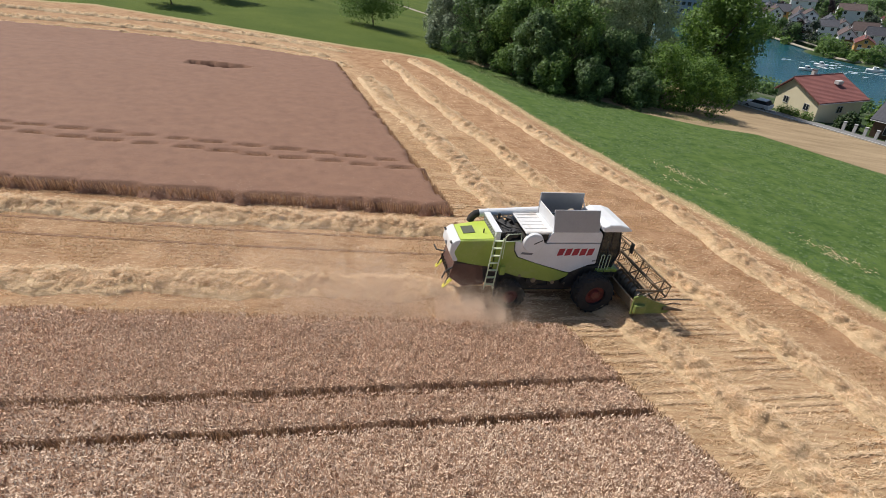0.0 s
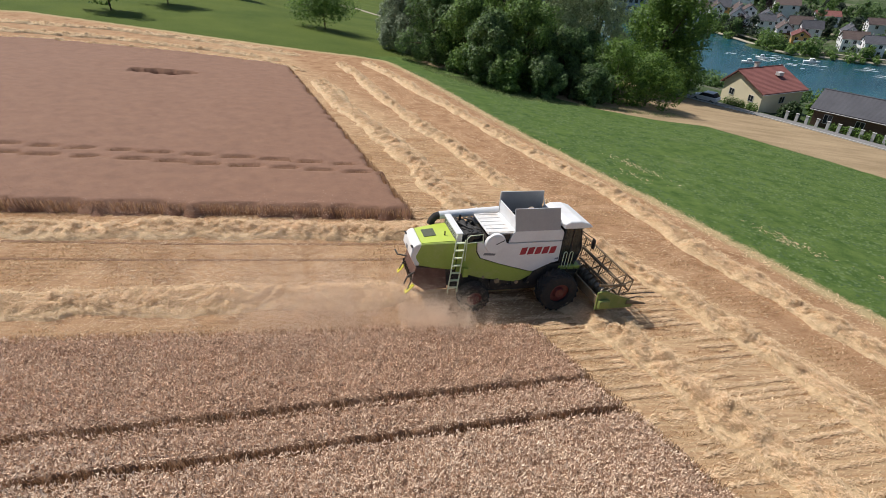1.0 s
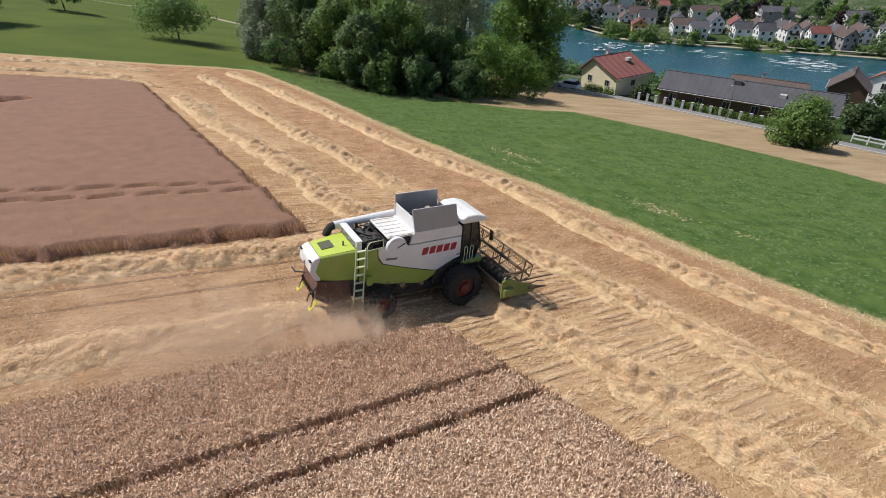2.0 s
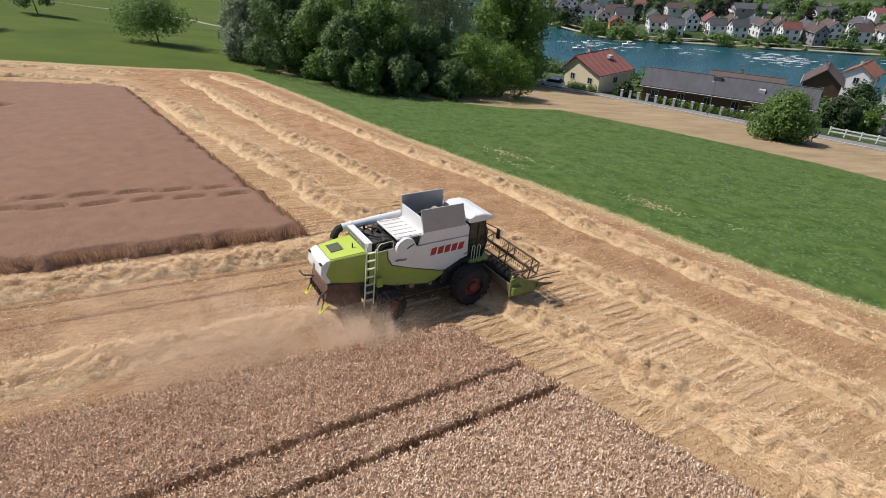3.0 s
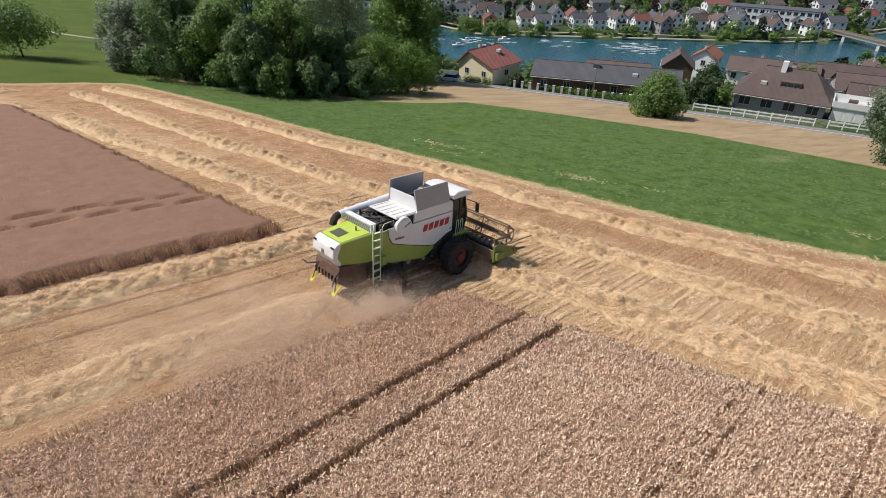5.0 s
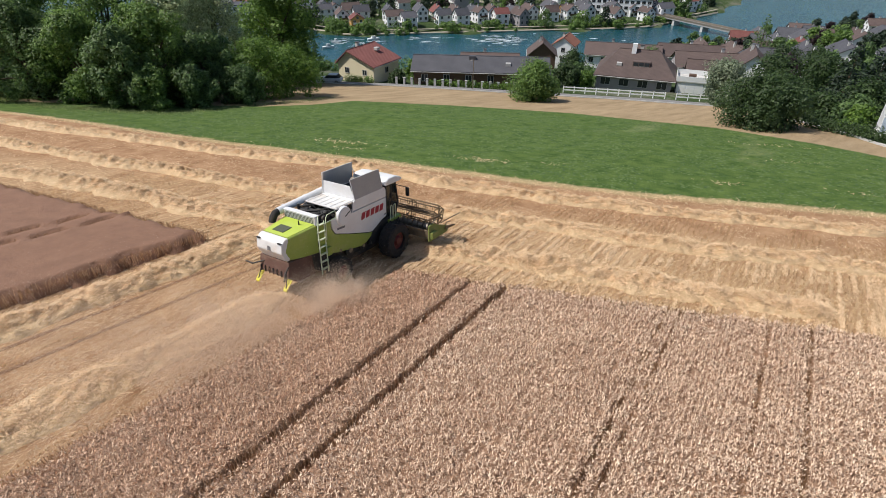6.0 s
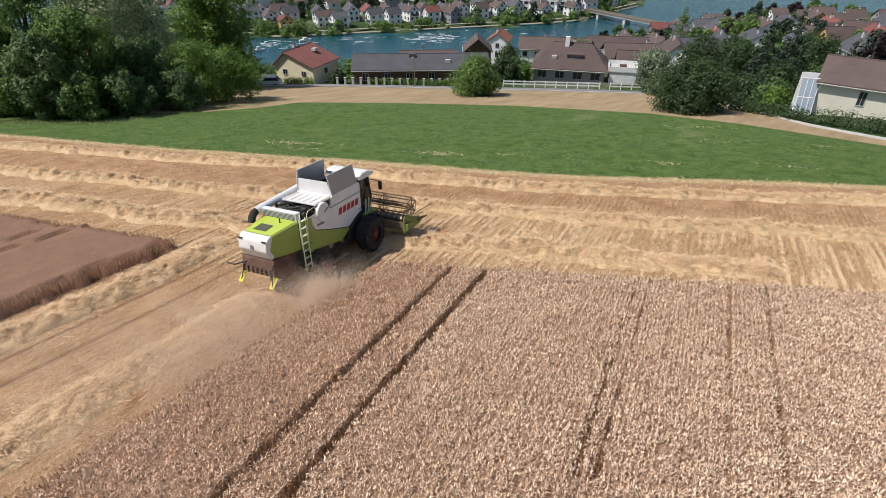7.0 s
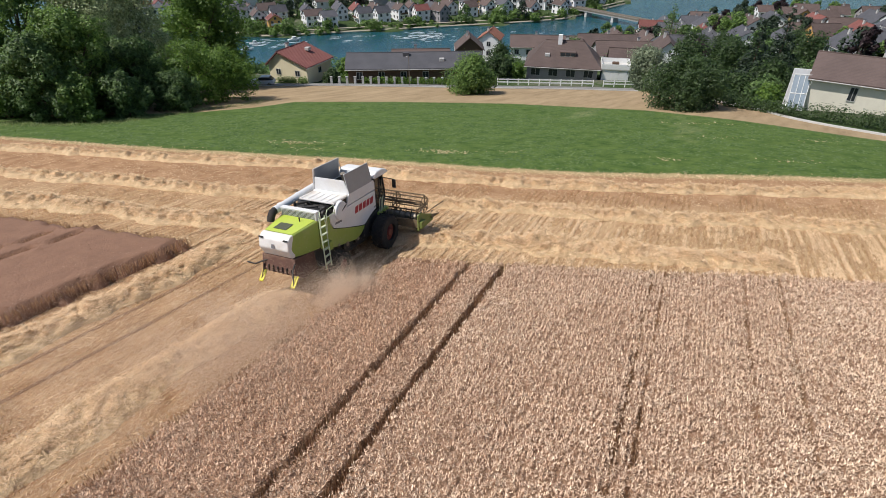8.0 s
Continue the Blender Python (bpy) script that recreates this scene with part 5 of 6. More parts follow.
hedge([(67.5, 12.5), (64.0, 7.5), (60.5, 4.0)], 1.3, 1.5, 121, "loose dark shrubs behind a pale kerb", "leaf_darkened")
hedge([(61.0, 3.2), (58.2, -0.5)], 1.5, 1.6, 122, "clipped dark green garden hedge", "leaf_darkened")
hedge([(57.8, -1.2), (54.5, -6.0), (52, -11)], 1.5, 1.6, 123, "clipped dark green garden hedge", "leaf_darkened")
hedge([(62.5, 70.0), (66.5, 62.5), (71.0, 54.5)], 1.1, 0.9, 124, "low green shrubs behind concrete posts", "leaf_fresh", 260)
hedge([(53.5, 83.0), (56.2, 78.2)], 1.0, 1.0, 125, "low hedge beside the drive", "leaf_mid")


# ---- houses ----
def roof_material(name, dark, light):
    m, nt, b = nodes_of(name)
    vec = coords(nt)
    big, small = noise_node(nt, 0.5, 4, 0.6, vec), noise_node(nt, 5.0, 4, 0.7, vec)
    o = nt.nodes.new("ShaderNodeObjectInfo")
    f = mathn(nt, "ADD", mathn(nt, "MULTIPLY", big, 0.5), mathn(nt, "MULTIPLY", small, 0.35))
    f = mathn(nt, "ADD", f, mathn(nt, "MULTIPLY", o.outputs["Random"], 0.2))
    link(nt, ramp(nt, f, [(0.3, dark), (0.75, light)]), b.inputs["Base Color"])
    b.inputs["Roughness"].default_value = 0.8
    w = nt.nodes.new("ShaderNodeTexWave")
    w.wave_type, w.bands_direction = "BANDS", "Z"
    w.inputs["Scale"].default_value = 3.0
    w.inputs["Distortion"].default_value = 0.4
    link(nt, vec, w.inputs["Vector"])
    bump_into(nt, b, w.outputs["Fac"], 0.6, 0.05)
    return m


M["roof_red"] = roof_material("roof_red", (0.13, 0.042, 0.036), (0.23, 0.085, 0.070))
M["roof_brown"] = roof_material("roof_brown", (0.065, 0.045, 0.04), (0.135, 0.095, 0.083))
M["roof_grey"] = roof_material("roof_grey", (0.05, 0.05, 0.058), (0.105, 0.105, 0.118))
M["roof_orange"] = roof_material("roof_orange", (0.22, 0.085, 0.05), (0.36, 0.15, 0.095))
M["wall_white"] = surface("wall_white", (0.74, 0.74, 0.74), (0.86, 0.86, 0.86), 0.8, 0.9, 0, 0.2, 0.01, dirt=((0.45, 0.42, 0.38), 0.25))
M["wall_cream"] = surface("wall_cream", (0.72, 0.62, 0.42), (0.84, 0.75, 0.54), 0.8, 0.9, 0, 0.2, 0.01)
M["wall_pale"] = surface("wall_pale", (0.62, 0.58, 0.48), (0.76, 0.72, 0.61), 0.8, 0.9, 0, 0.2, 0.01)
M["wall_grey"] = surface("wall_grey", (0.25, 0.23, 0.24), (0.38, 0.36, 0.36), 0.8, 0.9, 0, 0.3, 0.01)
M["wall_ochre"] = surface("wall_ochre", (0.55, 0.30, 0.09), (0.66, 0.40, 0.14), 0.8, 0.9, 0, 0.2, 0.01)
M["wall_wood"] = surface("wall_wood", (0.06, 0.035, 0.022), (0.15, 0.09, 0.055), 1.0, 0.85, 0, 0.4, 0.01, stretch=(1, 1, 6))
M["concrete"] = surface("concrete", (0.42, 0.41, 0.39), (0.60, 0.59, 0.56), 1.5, 0.9, 0, 0.3, 0.008, dirt=((0.25, 0.24, 0.21), 0.4))
M["white_wood"] = surface("white_wood", (0.70, 0.70, 0.69), (0.82, 0.82, 0.80), 2.0, 0.6, 0, 0.1, 0.004)
M["frame_white"] = surface("frame_white", (0.40, 0.39, 0.37), (0.55, 0.54, 0.52), 2.0, 0.5, 0, 0)
M["asphalt"] = surface("asphalt", (0.17, 0.165, 0.16), (0.27, 0.26, 0.25), 0.7, 0.95, 0, 0.4, 0.01, fine=20)
pane_mat, pnt, pbs = nodes_of("window_pane")
pbs.inputs["Base Color"].default_value = (0.03, 0.035, 0.04, 1)
pbs.inputs["Roughness"].default_value = 0.08
M["pane"] = pane_mat
SHARED = {}


def window(parent, x, y, z, w, h, side, sill=True):
    """A framed window, set on a wall; side is the outward direction in the house's plan."""
    key = (round(w, 2), round(h, 2))
    if key not in SHARED:
        bm = B()
        for a in ((-w / 2 - 0.06, -w / 2), (w / 2, w / 2 + 0.06), (-0.025, 0.025)):
            box(bm, a[0], a[1], -0.05, 0.03, -h / 2, h / 2)
        box(bm, -w / 2 - 0.06, w / 2 + 0.06, -0.05, 0.03, h / 2, h / 2 + 0.06)
        box(bm, -w / 2 - 0.06, w / 2 + 0.06, -0.08, 0.03, -h / 2 - 0.07, -h / 2)
        fm = bpy.data.meshes.new("window")
        bm.to_mesh(fm)
        bm.free()
        fm.materials.append(M["frame_white"])
        bm = B()
        box(bm, -w / 2, w / 2, -0.02, 0.02, -h / 2, h / 2)
        pm = bpy.data.meshes.new("pane")
        bm.to_mesh(pm)
        bm.free()
        pm.materials.append(M["pane"])
        SHARED[key] = (fm, pm)
    fm, pm = SHARED[key]
    o = new("window", fm)
    o.parent = parent
    o.matrix_local = Matrix.Translation((x, y, z)) @ Matrix.Rotation(side, 4, "Z")
    pn = new("pane", pm)
    pn.parent = o
    return o


def house(x, y, az, length, width, eave, ridge, wall, roof, label, hip=0.0, offset=0.0, over=0.45, windows=2, storeys=1, chimney=True, base=None, category="house", group="", name="house", win=(1.0, 1.2), seed=0):
    """A house about its middle: ridge along az; eave and ridge are heights; offset shifts the ridge sideways."""
    r = np.random.RandomState(seed)
    root = new(name)
    c = math.cos(radians(az))
    s = math.sin(radians(az))
    corners = [(x + c * a - s * b, y + s * a + c * b) for a in (-length / 2, length / 2) for b in (-width / 2, width / 2)]
    zb = min(ground_z(*k) for k in corners) - 0.3 if base is None else base
    root.matrix_world = Matrix.Translation((x, y, zb)) @ Matrix.Rotation(radians(az), 4, "Z")
    tagged(root, label, category, group)
    e, rd = eave - zb, ridge - zb
    L, W = length / 2, width / 2
    bm = B()
    t = 0.22
    hl = L * (1 - hip)
    if hip:
        box(bm, -L, L, -W, W, 0, e)
    else:
        lo = [bm.verts.new((-L, a, b)) for a, b in ((-W, 0), (W, 0), (W, e), (offset, rd - 0.08), (-W, e))]
        hi = [bm.verts.new((L, a, b)) for a, b in ((-W, 0), (W, 0), (W, e), (offset, rd - 0.08), (-W, e))]
        bm.faces.new(lo)
        bm.faces.new(list(reversed(hi)))
        for i in range(5):
            bm.faces.new((lo[i], hi[i], hi[(i + 1) % 5], lo[(i + 1) % 5]))
        bmesh.ops.recalc_face_normals(bm, faces=bm.faces)
    part("wall", bm, M[wall], root)
    slope_a, slope_b = (rd - e) / (W + offset), (rd - e) / (W - offset)
    ea, eb = e - slope_a * over, e - slope_b * over
    rl = hl if hip else L + over
    x0 = L + over
    bm = B()
    top = [(-x0, -W - over, ea), (x0, -W - over, ea), (rl, offset, rd), (-rl, offset, rd)]
    bot = [(-x0, W + over, eb), (x0, W + over, eb), (rl, offset, rd), (-rl, offset, rd)]
    planes = [top, bot]
    if hip:
        planes += [[(x0, -W - over, ea), (x0, W + over, eb), (rl, offset, rd)], [(-x0, -W - over, ea), (-x0, W + over, eb), (-rl, offset, rd)]]
    for pl in planes:
        slab(bm, pl, t, (0, 0, 1))
    rf = part("roof", bm, M[roof], root)
    part("ridge_cap", bar(B(), (-rl, offset, rd + t), (rl, offset, rd + t), 0.11, 6), M[roof], rf)
    for sgn, zz in ((-1, ea), (1, eb)):
        part("gutter", bar(B(), (-x0, sgn * (W + over + 0.05), zz + 0.03), (x0, sgn * (W + over + 0.05), zz + 0.03), 0.06, 6), M["frame_white"], rf)
    if chimney:
        cx = r.uniform(-0.5, 0.5) * L
        ch = part("chimney", box(B(), cx - 0.3, cx + 0.3, offset + 0.3, offset + 0.85, rd - 1.2, rd + 0.9, 0.02), M["concrete"], rf)
        part("chimney_cap", box(B(), cx - 0.38, cx + 0.38, offset + 0.22, offset + 0.93, rd + 0.9, rd + 0.98), M["roof_grey"], ch)
    ww, wh = win
    for st in range(storeys):
        zz = e - 1.3 - st * 2.6
        if zz < 0.6:
            continue
        for i in range(windows):
            xx = -L + length * (i + 0.5) / windows
            window(root, xx, -W - 0.02, zz, ww, wh, 0)
            window(root, xx, W + 0.02, zz, ww, wh, math.pi)
        ng = max(1, int(width / (2.6 if group == "town houses" else 4)))
        for i in range(ng):
            yy = -W + width * (i + 0.5) / ng
            window(root, -L - 0.02, yy, zz, ww, wh, -math.pi / 2)
            window(root, L + 0.02, yy, zz, ww, wh, math.pi / 2)
    if group == "town houses" and not hip:
        # attic window and a balcony on the gable towards the river
        window(root, -L - 0.02, offset, e + 0.55, 1.0, 1.1, -math.pi / 2)
        if seed % 3:
            bal = part("balcony", box(B(), -L - 1.3, -L, -W * 0.75, W * 0.75, e - 2.55, e - 2.4), M["concrete"], root)
            part("railing", box(B(), -L - 1.3, -L - 1.22, -W * 0.75, W * 0.75, e - 2.4, e - 1.5), M["wall_wood" if seed % 2 else "white_wood"], bal)
    return root


# houses beside the lane
h1 = house(59.8, 84.0, 12.7, 8.0, 8.2, -13.1, -11.0, "wall_cream", "roof_red", "cream house with a red tiled gable roof", offset=1.6, windows=1, seed=1, win=(0.9, 0.9))
h2 = house(71.6, 66.2, -52.5, 24.0, 7.0, -13.5, -11.8, "wall_wood", "roof_grey", "long low dark barn with a grey roof", windows=6, chimney=False, over=0.5, seed=2, category="barn", name="barn")
h3 = house(92.0, 45.5, -67.5, 13.0, 10.0, -14.1, -10.8, "wall_grey", "roof_brown", "grey bungalow under a brown hipped roof", hip=0.45, windows=4, over=0.6, seed=3, win=(1.6, 1.2))
h3b = house(100.5, 36.0, -67.5, 6.0, 6.0, -15.0, -12.6, "wall_grey", "roof_brown", "grey annex with a brown roof behind a terrace", windows=2, chimney=False, seed=4)


def terrace():
    """A white roof terrace with a parapet between the bungalow and its annex."""
    root = new("roof_terrace")
    zb = ground_z(93.5, 35.6) - 0.4
    root.matrix_world = Matrix.Translation((93.5, 35.6, zb)) @ Matrix.Rotation(radians(-67.5), 4, "Z")
    tagged(root, "white walled garage with a railed roof terrace", "terrace")
    part("wall", box(B(), -2.4, 2.4, -2.4, 2.4, 0, 2.7, 0.03), M["wall_white"], root)
    part("floor_slab", box(B(), -2.6, 2.6, -2.6, 2.6, 2.7, 2.85, 0.02), M["concrete"], root)
    for x0, x1, y0, y1 in ((-2.6, 2.6, -2.6, -2.52), (-2.6, 2.6, 2.52, 2.6), (2.52, 2.6, -2.52, 2.52), (-2.6, -2.52, -2.52, 2.52)):
        part("parapet", box(B(), x0, x1, y0, y1, 2.85, 3.7), M["white_wood"], root)
    for i in range(3):
        part("garage_door", box(B(), -2.1 + i * 1.45, -0.9 + i * 1.45, -2.44, -2.4, 0.5, 2.4), M["white_wood"], root)
    part("table", box(B(), -0.6, 0.6, -0.5, 0.5, 2.85, 3.55, 0.04), M["wall_wood"], root)


terrace()
h4 = house(73.3, -4.6, -90.0, 17.5, 9.0, -5.9, -4.0, "wall_pale", "roof_brown", "pale house with a brown tiled roof", windows=2, over=0.5, seed=5, win=(0.7, 1.5))
# second row towards the river
SECOND = [
    (119.0, 84.0, 35, 7.5, 7.0, -21.3, -18.4, "wall_wood", "roof_brown", "dark timber chalet with a brown roof"),
    (135.0, 86.5, 20, 7.0, 6.0, -21.8, -19.8, "wall_white", "roof_orange", "white cottage with an orange roof"),
    (128.5, 66.0, -62, 18.0, 8.0, -20.2, -18.2, "wall_white", "roof_brown", "long white terrace with a brown roof"),
    (139.0, 53.0, -62, 15.0, 9.0, -20.2, -18.2, "wall_white", "roof_brown", "white house with a brown roof"),
    (122.0, 43.0, -60, 13.0, 9.0, -17.9, -15.8, "wall_grey", "roof_brown", "grey house with a brown roof"),
    (121.0, 33.5, 20, 10.0, 8.0, -17.2, -13.6, "wall_white", "roof_brown", "white house with a steep brown roof"),
    (88.0, 77.0, -52, 12.0, 8.0, -17.6, -15.6, "wall_grey", "roof_brown", "low house with a brown roof behind the barn"),
    (112.0, -22.0, -30, 10.0, 8.0, -13.5, -10.5, "wall_white", "roof_grey", "white house with a grey roof"),
    (90.5, -1.0, 20, 6.5, 6.0, -12.2, -8.9, "wall_white", "roof_grey", "small white house with a dark grey roof"),
    (52.0, 108.0, 12, 12.0, 8.0, -20.5, -19.9, "wall_grey", "roof_grey", "flat grey building below the copse"),
]
for i, (x, y, az, l, w, e, rg, wl, rf, lb) in enumerate(SECOND):
    house(x, y, az, l, w, e, rg, wl, rf, lb, seed=20 + i, windows=max(2, int(l / 3)), storeys=2, group="village houses")


def town():
    """Houses of the town on both banks."""
    r = np.random.RandomState(77)
    walls, roofs = ["wall_white"] * 17 + ["wall_grey", "wall_grey", "wall_ochre"], ["roof_brown", "roof_brown", "roof_grey", "roof_grey", "roof_brown", "roof_grey", "roof_brown", "roof_red"]
    spots = []
    # far bank, two loose rows
    for row, depth in enumerate((17, 31, 58)):
        p = -42 - row * 3
        while p < 260:
            q = float(np.interp(p, P_SHORE, FAR_SHORE)) + depth + r.uniform(-3, 4)
            if row < 2:
                spots.append((p, q, -25 + r.uniform(-6, 6) + (90 if r.rand() < 0.7 else 0), r.uniform(6.8, 9.4), r.uniform(5.6, 7.0), r.uniform(4.4, 6.0), r.uniform(2.0, 2.9), 2))
            else:
                spots.append((p, q, -25 + r.uniform(-8, 8), r.uniform(9, 16), r.uniform(7, 9), r.uniform(4.5, 7.5), r.uniform(1.6, 2.6), 1))
            p += r.uniform(8.2, 11.0) + (6 if r.rand() < 0.25 else 0) + 16 * (row == 2)
    # near bank, below the gardens to the south
    for k in range(190):
        p, q = r.uniform(-150, -26), r.uniform(120, 300)
        if q > float(np.interp(p, P_SHORE, NEAR_SHORE)) - 14 or q < 125 or any(math.hypot(p - a[0], q - a[1]) < 11.5 for a in spots):
            continue
        spots.append((p, q, r.choice([-62, 28]) + r.uniform(-8, 8), r.uniform(7, 11), r.uniform(6.0, 8.0), r.uniform(2.6, 4.0), r.uniform(2.0, 2.9), 1))
    for i, (p, q, az, l, w, e, rise, st) in enumerate(spots):
        x, y = to_xy(p, q)
        z = ground_z(x, y)
        wl, rf = walls[r.randint(len(walls))], roofs[r.randint(len(roofs))]
        word = {"wall_white": "white", "wall_cream": "cream", "wall_grey": "grey", "wall_ochre": "ochre"}[wl]
        tone = {"roof_brown": "brown", "roof_grey": "grey", "roof_red": "red", "roof_orange": "orange"}[rf]
        house(x, y, az, l, w, z + e, z + e + rise, wl, rf, "%s plastered town house with a %s tiled roof" % (word, tone), windows=max(2, int(l / 3)) if st > 1 else 2, storeys=st, group="town houses", seed=200 + i, win=(1.1, 1.3))
    # trees of the town
    k = 0
    while k < 210:
        far = r.rand() < 0.6
        p = r.uniform(-60, 200) if far else r.uniform(-150, -15)
        q = float(np.interp(p, P_SHORE, FAR_SHORE)) + r.uniform(4, 95) if far else r.uniform(112, float(np.interp(p, P_SHORE, NEAR_SHORE)) - 4)
        if any(math.hypot(p - a[0], q - a[1]) < 9 for a in spots):
            continue
        x, y = to_xy(p, q)
        leaf = ["leaf_dark", "leaf_mid", "leaf_dark", "needle", "leaf_mid", "leaf_dark", "needle", "leaf_purple"][r.randint(8)]
        tree("town_tree", x, y, r.uniform(6, 11) if far else r.uniform(5, 8.5), r.uniform(2.4, 4.2) if far else r.uniform(2.2, 3.6), leaf, "leafy tree among the town houses", 400 + k, 0.10, 650, 0.5, 14, group="town trees")
        k += 1


town()


def roof_fittings(root, items):
    """Skylights, vents and dormers on a house's front roof slope: kind, place along and down the slope."""
    rf = next(o for o in root.children if o.name.startswith("roof"))
    low, high = min(v.co.z for v in rf.data.vertices), max(v.co.z for v in rf.data.vertices)
    reach = -min(v.co.y for v in rf.data.vertices)
    for kind, x, y in items:
        z = low + 0.22 + (high - low - 0.22) * (1 + y / reach)
        if kind == "skylight":
            part("skylight", box(B(), x - 0.45, x + 0.45, y - 0.4, y + 0.4, z - 0.2, z + 0.3, 0.02), M["frame_white"], rf, "pale framed skylight")
        elif kind == "dormer":
            d = part("dormer", box(B(), x - 1.5, x + 1.5, y, y + 1.6, z - 0.3, z + 0.85, 0.02), M["roof_brown"], rf, "low brown dormer")
            for k in range(3):
                part("pane", box(B(), x - 1.35 + k * 0.95, x - 0.55 + k * 0.95, y - 0.03, y + 0.02, z + 0.1, z + 0.7), M["pane"], d)
                part("sash", box(B(), x - 1.4 + k * 0.95, x - 0.5 + k * 0.95, y - 0.02, y + 0.01, z + 0.04, z + 0.1), M["frame_white"], d)
        elif kind == "chimney":
            part("chimney", box(B(), x - 0.4, x + 0.4, y - 0.35, y + 0.35, z - 0.5, z + 1.5, 0.03), M["wall_white"], rf, "white rendered chimney")
        else:
            part("roof_vent", box(B(), x - 0.6, x + 0.6, y - 0.3, y + 0.3, z - 0.2, z + 0.55, 0.03), M["roof_grey"], rf, "dark roof vent")


roof_fittings(h3, [("skylight", -3.0, -3.2), ("dormer", 0.8, -3.4), ("chimney", -0.9, -0.6)])
roof_fittings(h2, [("vent", -1.5, -0.8), ("skylight", 5.0, -2.0)])
roof_fittings(h1, [("skylight", 1.5, -1.0)])
roof_fittings(h4, [("skylight", -1.5, -2.0), ("chimney", -1.2, -1.2)])


def town_block(name, x, y, az, length, width, height, floors, bays, wall, label):
    """A flat-roofed block with rows of windows."""
    root = new(name)
    zb = ground_z(x, y) - 0.5
    root.matrix_world = Matrix.Translation((x, y, zb)) @ Matrix.Rotation(radians(az), 4, "Z")
    tagged(root, label, "building")
    L, W = length / 2, width / 2
    part("wall", box(B(), -L, L, -W, W, 0, height), M[wall], root)
    part("roof", box(B(), -L - 0.3, L + 0.3, -W - 0.3, W + 0.3, height, height + 0.4), M["roof_grey"], root)
    fh = height / floors
    for f in range(floors):
        for b in range(bays):
            window(root, -L + length * (b + 0.5) / bays, -W - 0.02, fh * (f + 0.55), length / bays * 0.62, fh * 0.5, 0)
        for b in range(max(2, bays // 3)):
            window(root, -L - 0.02, -W + width * (b + 0.5) / max(2, bays // 3), fh * (f + 0.55), 1.4, fh * 0.5, -math.pi / 2)


M["wall_blue"] = surface("wall_blue", (0.16, 0.22, 0.30), (0.28, 0.35, 0.43), 0.5, 0.4, 0, 0)
town_block("office_tower", 127.0, 303.0, -32, 14.0, 12.0, 30.0, 9, 5, "wall_blue", "blue-grey glazed office tower beyond the trees")
town_block("office_block", 146.0, 293.0, -32, 26.0, 12.0, 14.0, 4, 9, "wall_white", "white flat-roofed office block beyond the trees")
town_block("apartment_block", 301.0, 158.0, -63, 42.0, 11.0, 9.0, 3, 14, "wall_white", "long white apartment block on the far bank")


# ---- lane, kerbs, fences ----
def strip(name, pts, width, lift, material, label, category, kind="", thick=0.0):
    """A band that follows the ground along a line."""
    pts = np.array(pts, float)
    s = np.concatenate([[0], np.cumsum(np.hypot(*np.diff(pts, axis=0).T))])
    t = np.linspace(0, s[-1], int(s[-1] / 1.0) + 2)
    x, y = np.interp(t, s, pts[:, 0]), np.interp(t, s, pts[:, 1])
    ker = np.ones(5) / 5
    x, y = np.convolve(np.pad(x, 2, "edge"), ker, "valid"), np.convolve(np.pad(y, 2, "edge"), ker, "valid")
    tx, ty = np.gradient(x), np.gradient(y)
    ln = np.hypot(tx, ty)
    nx, ny = -ty / ln, tx / ln
    vs, fs = [], []
    for i in range(len(x)):
        for k, o in enumerate((-0.5, 0.5)):
            a, b = x[i] + nx[i] * width * o, y[i] + ny[i] * width * o
            vs.append((a, b, ground_z(a, b) + lift))
        for k, o in enumerate((-0.5, 0.5)):
            a, b = x[i] + nx[i] * width * o, y[i] + ny[i] * width * o
            vs.append((a, b, ground_z(a, b) - 0.15))
    for i in range(len(x) - 1):
        a, b = i * 4, i * 4 + 4
        fs += [(a, b, b + 1, a + 1), (a + 2, a, a + 1, a + 3) if i == 0 else (a, a + 2, b + 2, b), (a + 1, b + 1, b + 3, a + 3)]
        fs.append((a, a + 2, b + 2, b)) if i == 0 else None
    ob = mesh_of(name, vs, fs, material)
    return tagged(ob, label, category, kind=kind)


M["gravel"] = surface("gravel", (0.27, 0.24, 0.18), (0.42, 0.37, 0.28), 1.0, 0.95, 0, 0.5, 0.02, fine=14)
lane = [to_xy(p, q + 2.6) for p, q in ((-13, 81.9), (-1, 83.1), (17.6, 82.9), (37, 82.7), (52, 80.5), (75, 78), (110, 73))]
strip("road", lane, 4.2, 0.03, M["asphalt"], "narrow grey asphalt lane below the fields", "road", "structure")
strip("kerb", [to_xy(p, q + 0.3) for p, q in ((-13, 81.9), (-1, 83.1), (17.6, 82.9), (37, 82.7), (52, 80.5), (62, 79.4))], 0.35, 0.14, M["concrete"], "pale concrete kerb along the lane", "kerb", "structure")
strip("kerb", [(79.0, 24.5), (74.5, 17.5), (69.4, 11.6), (63.5, 7.0), (59.7, 4.7), (56.0, 0.8), (53.0, -3.2), (48, -10)], 0.5, 0.16, M["concrete"], "pale curved kerb round the garden", "kerb", "structure")


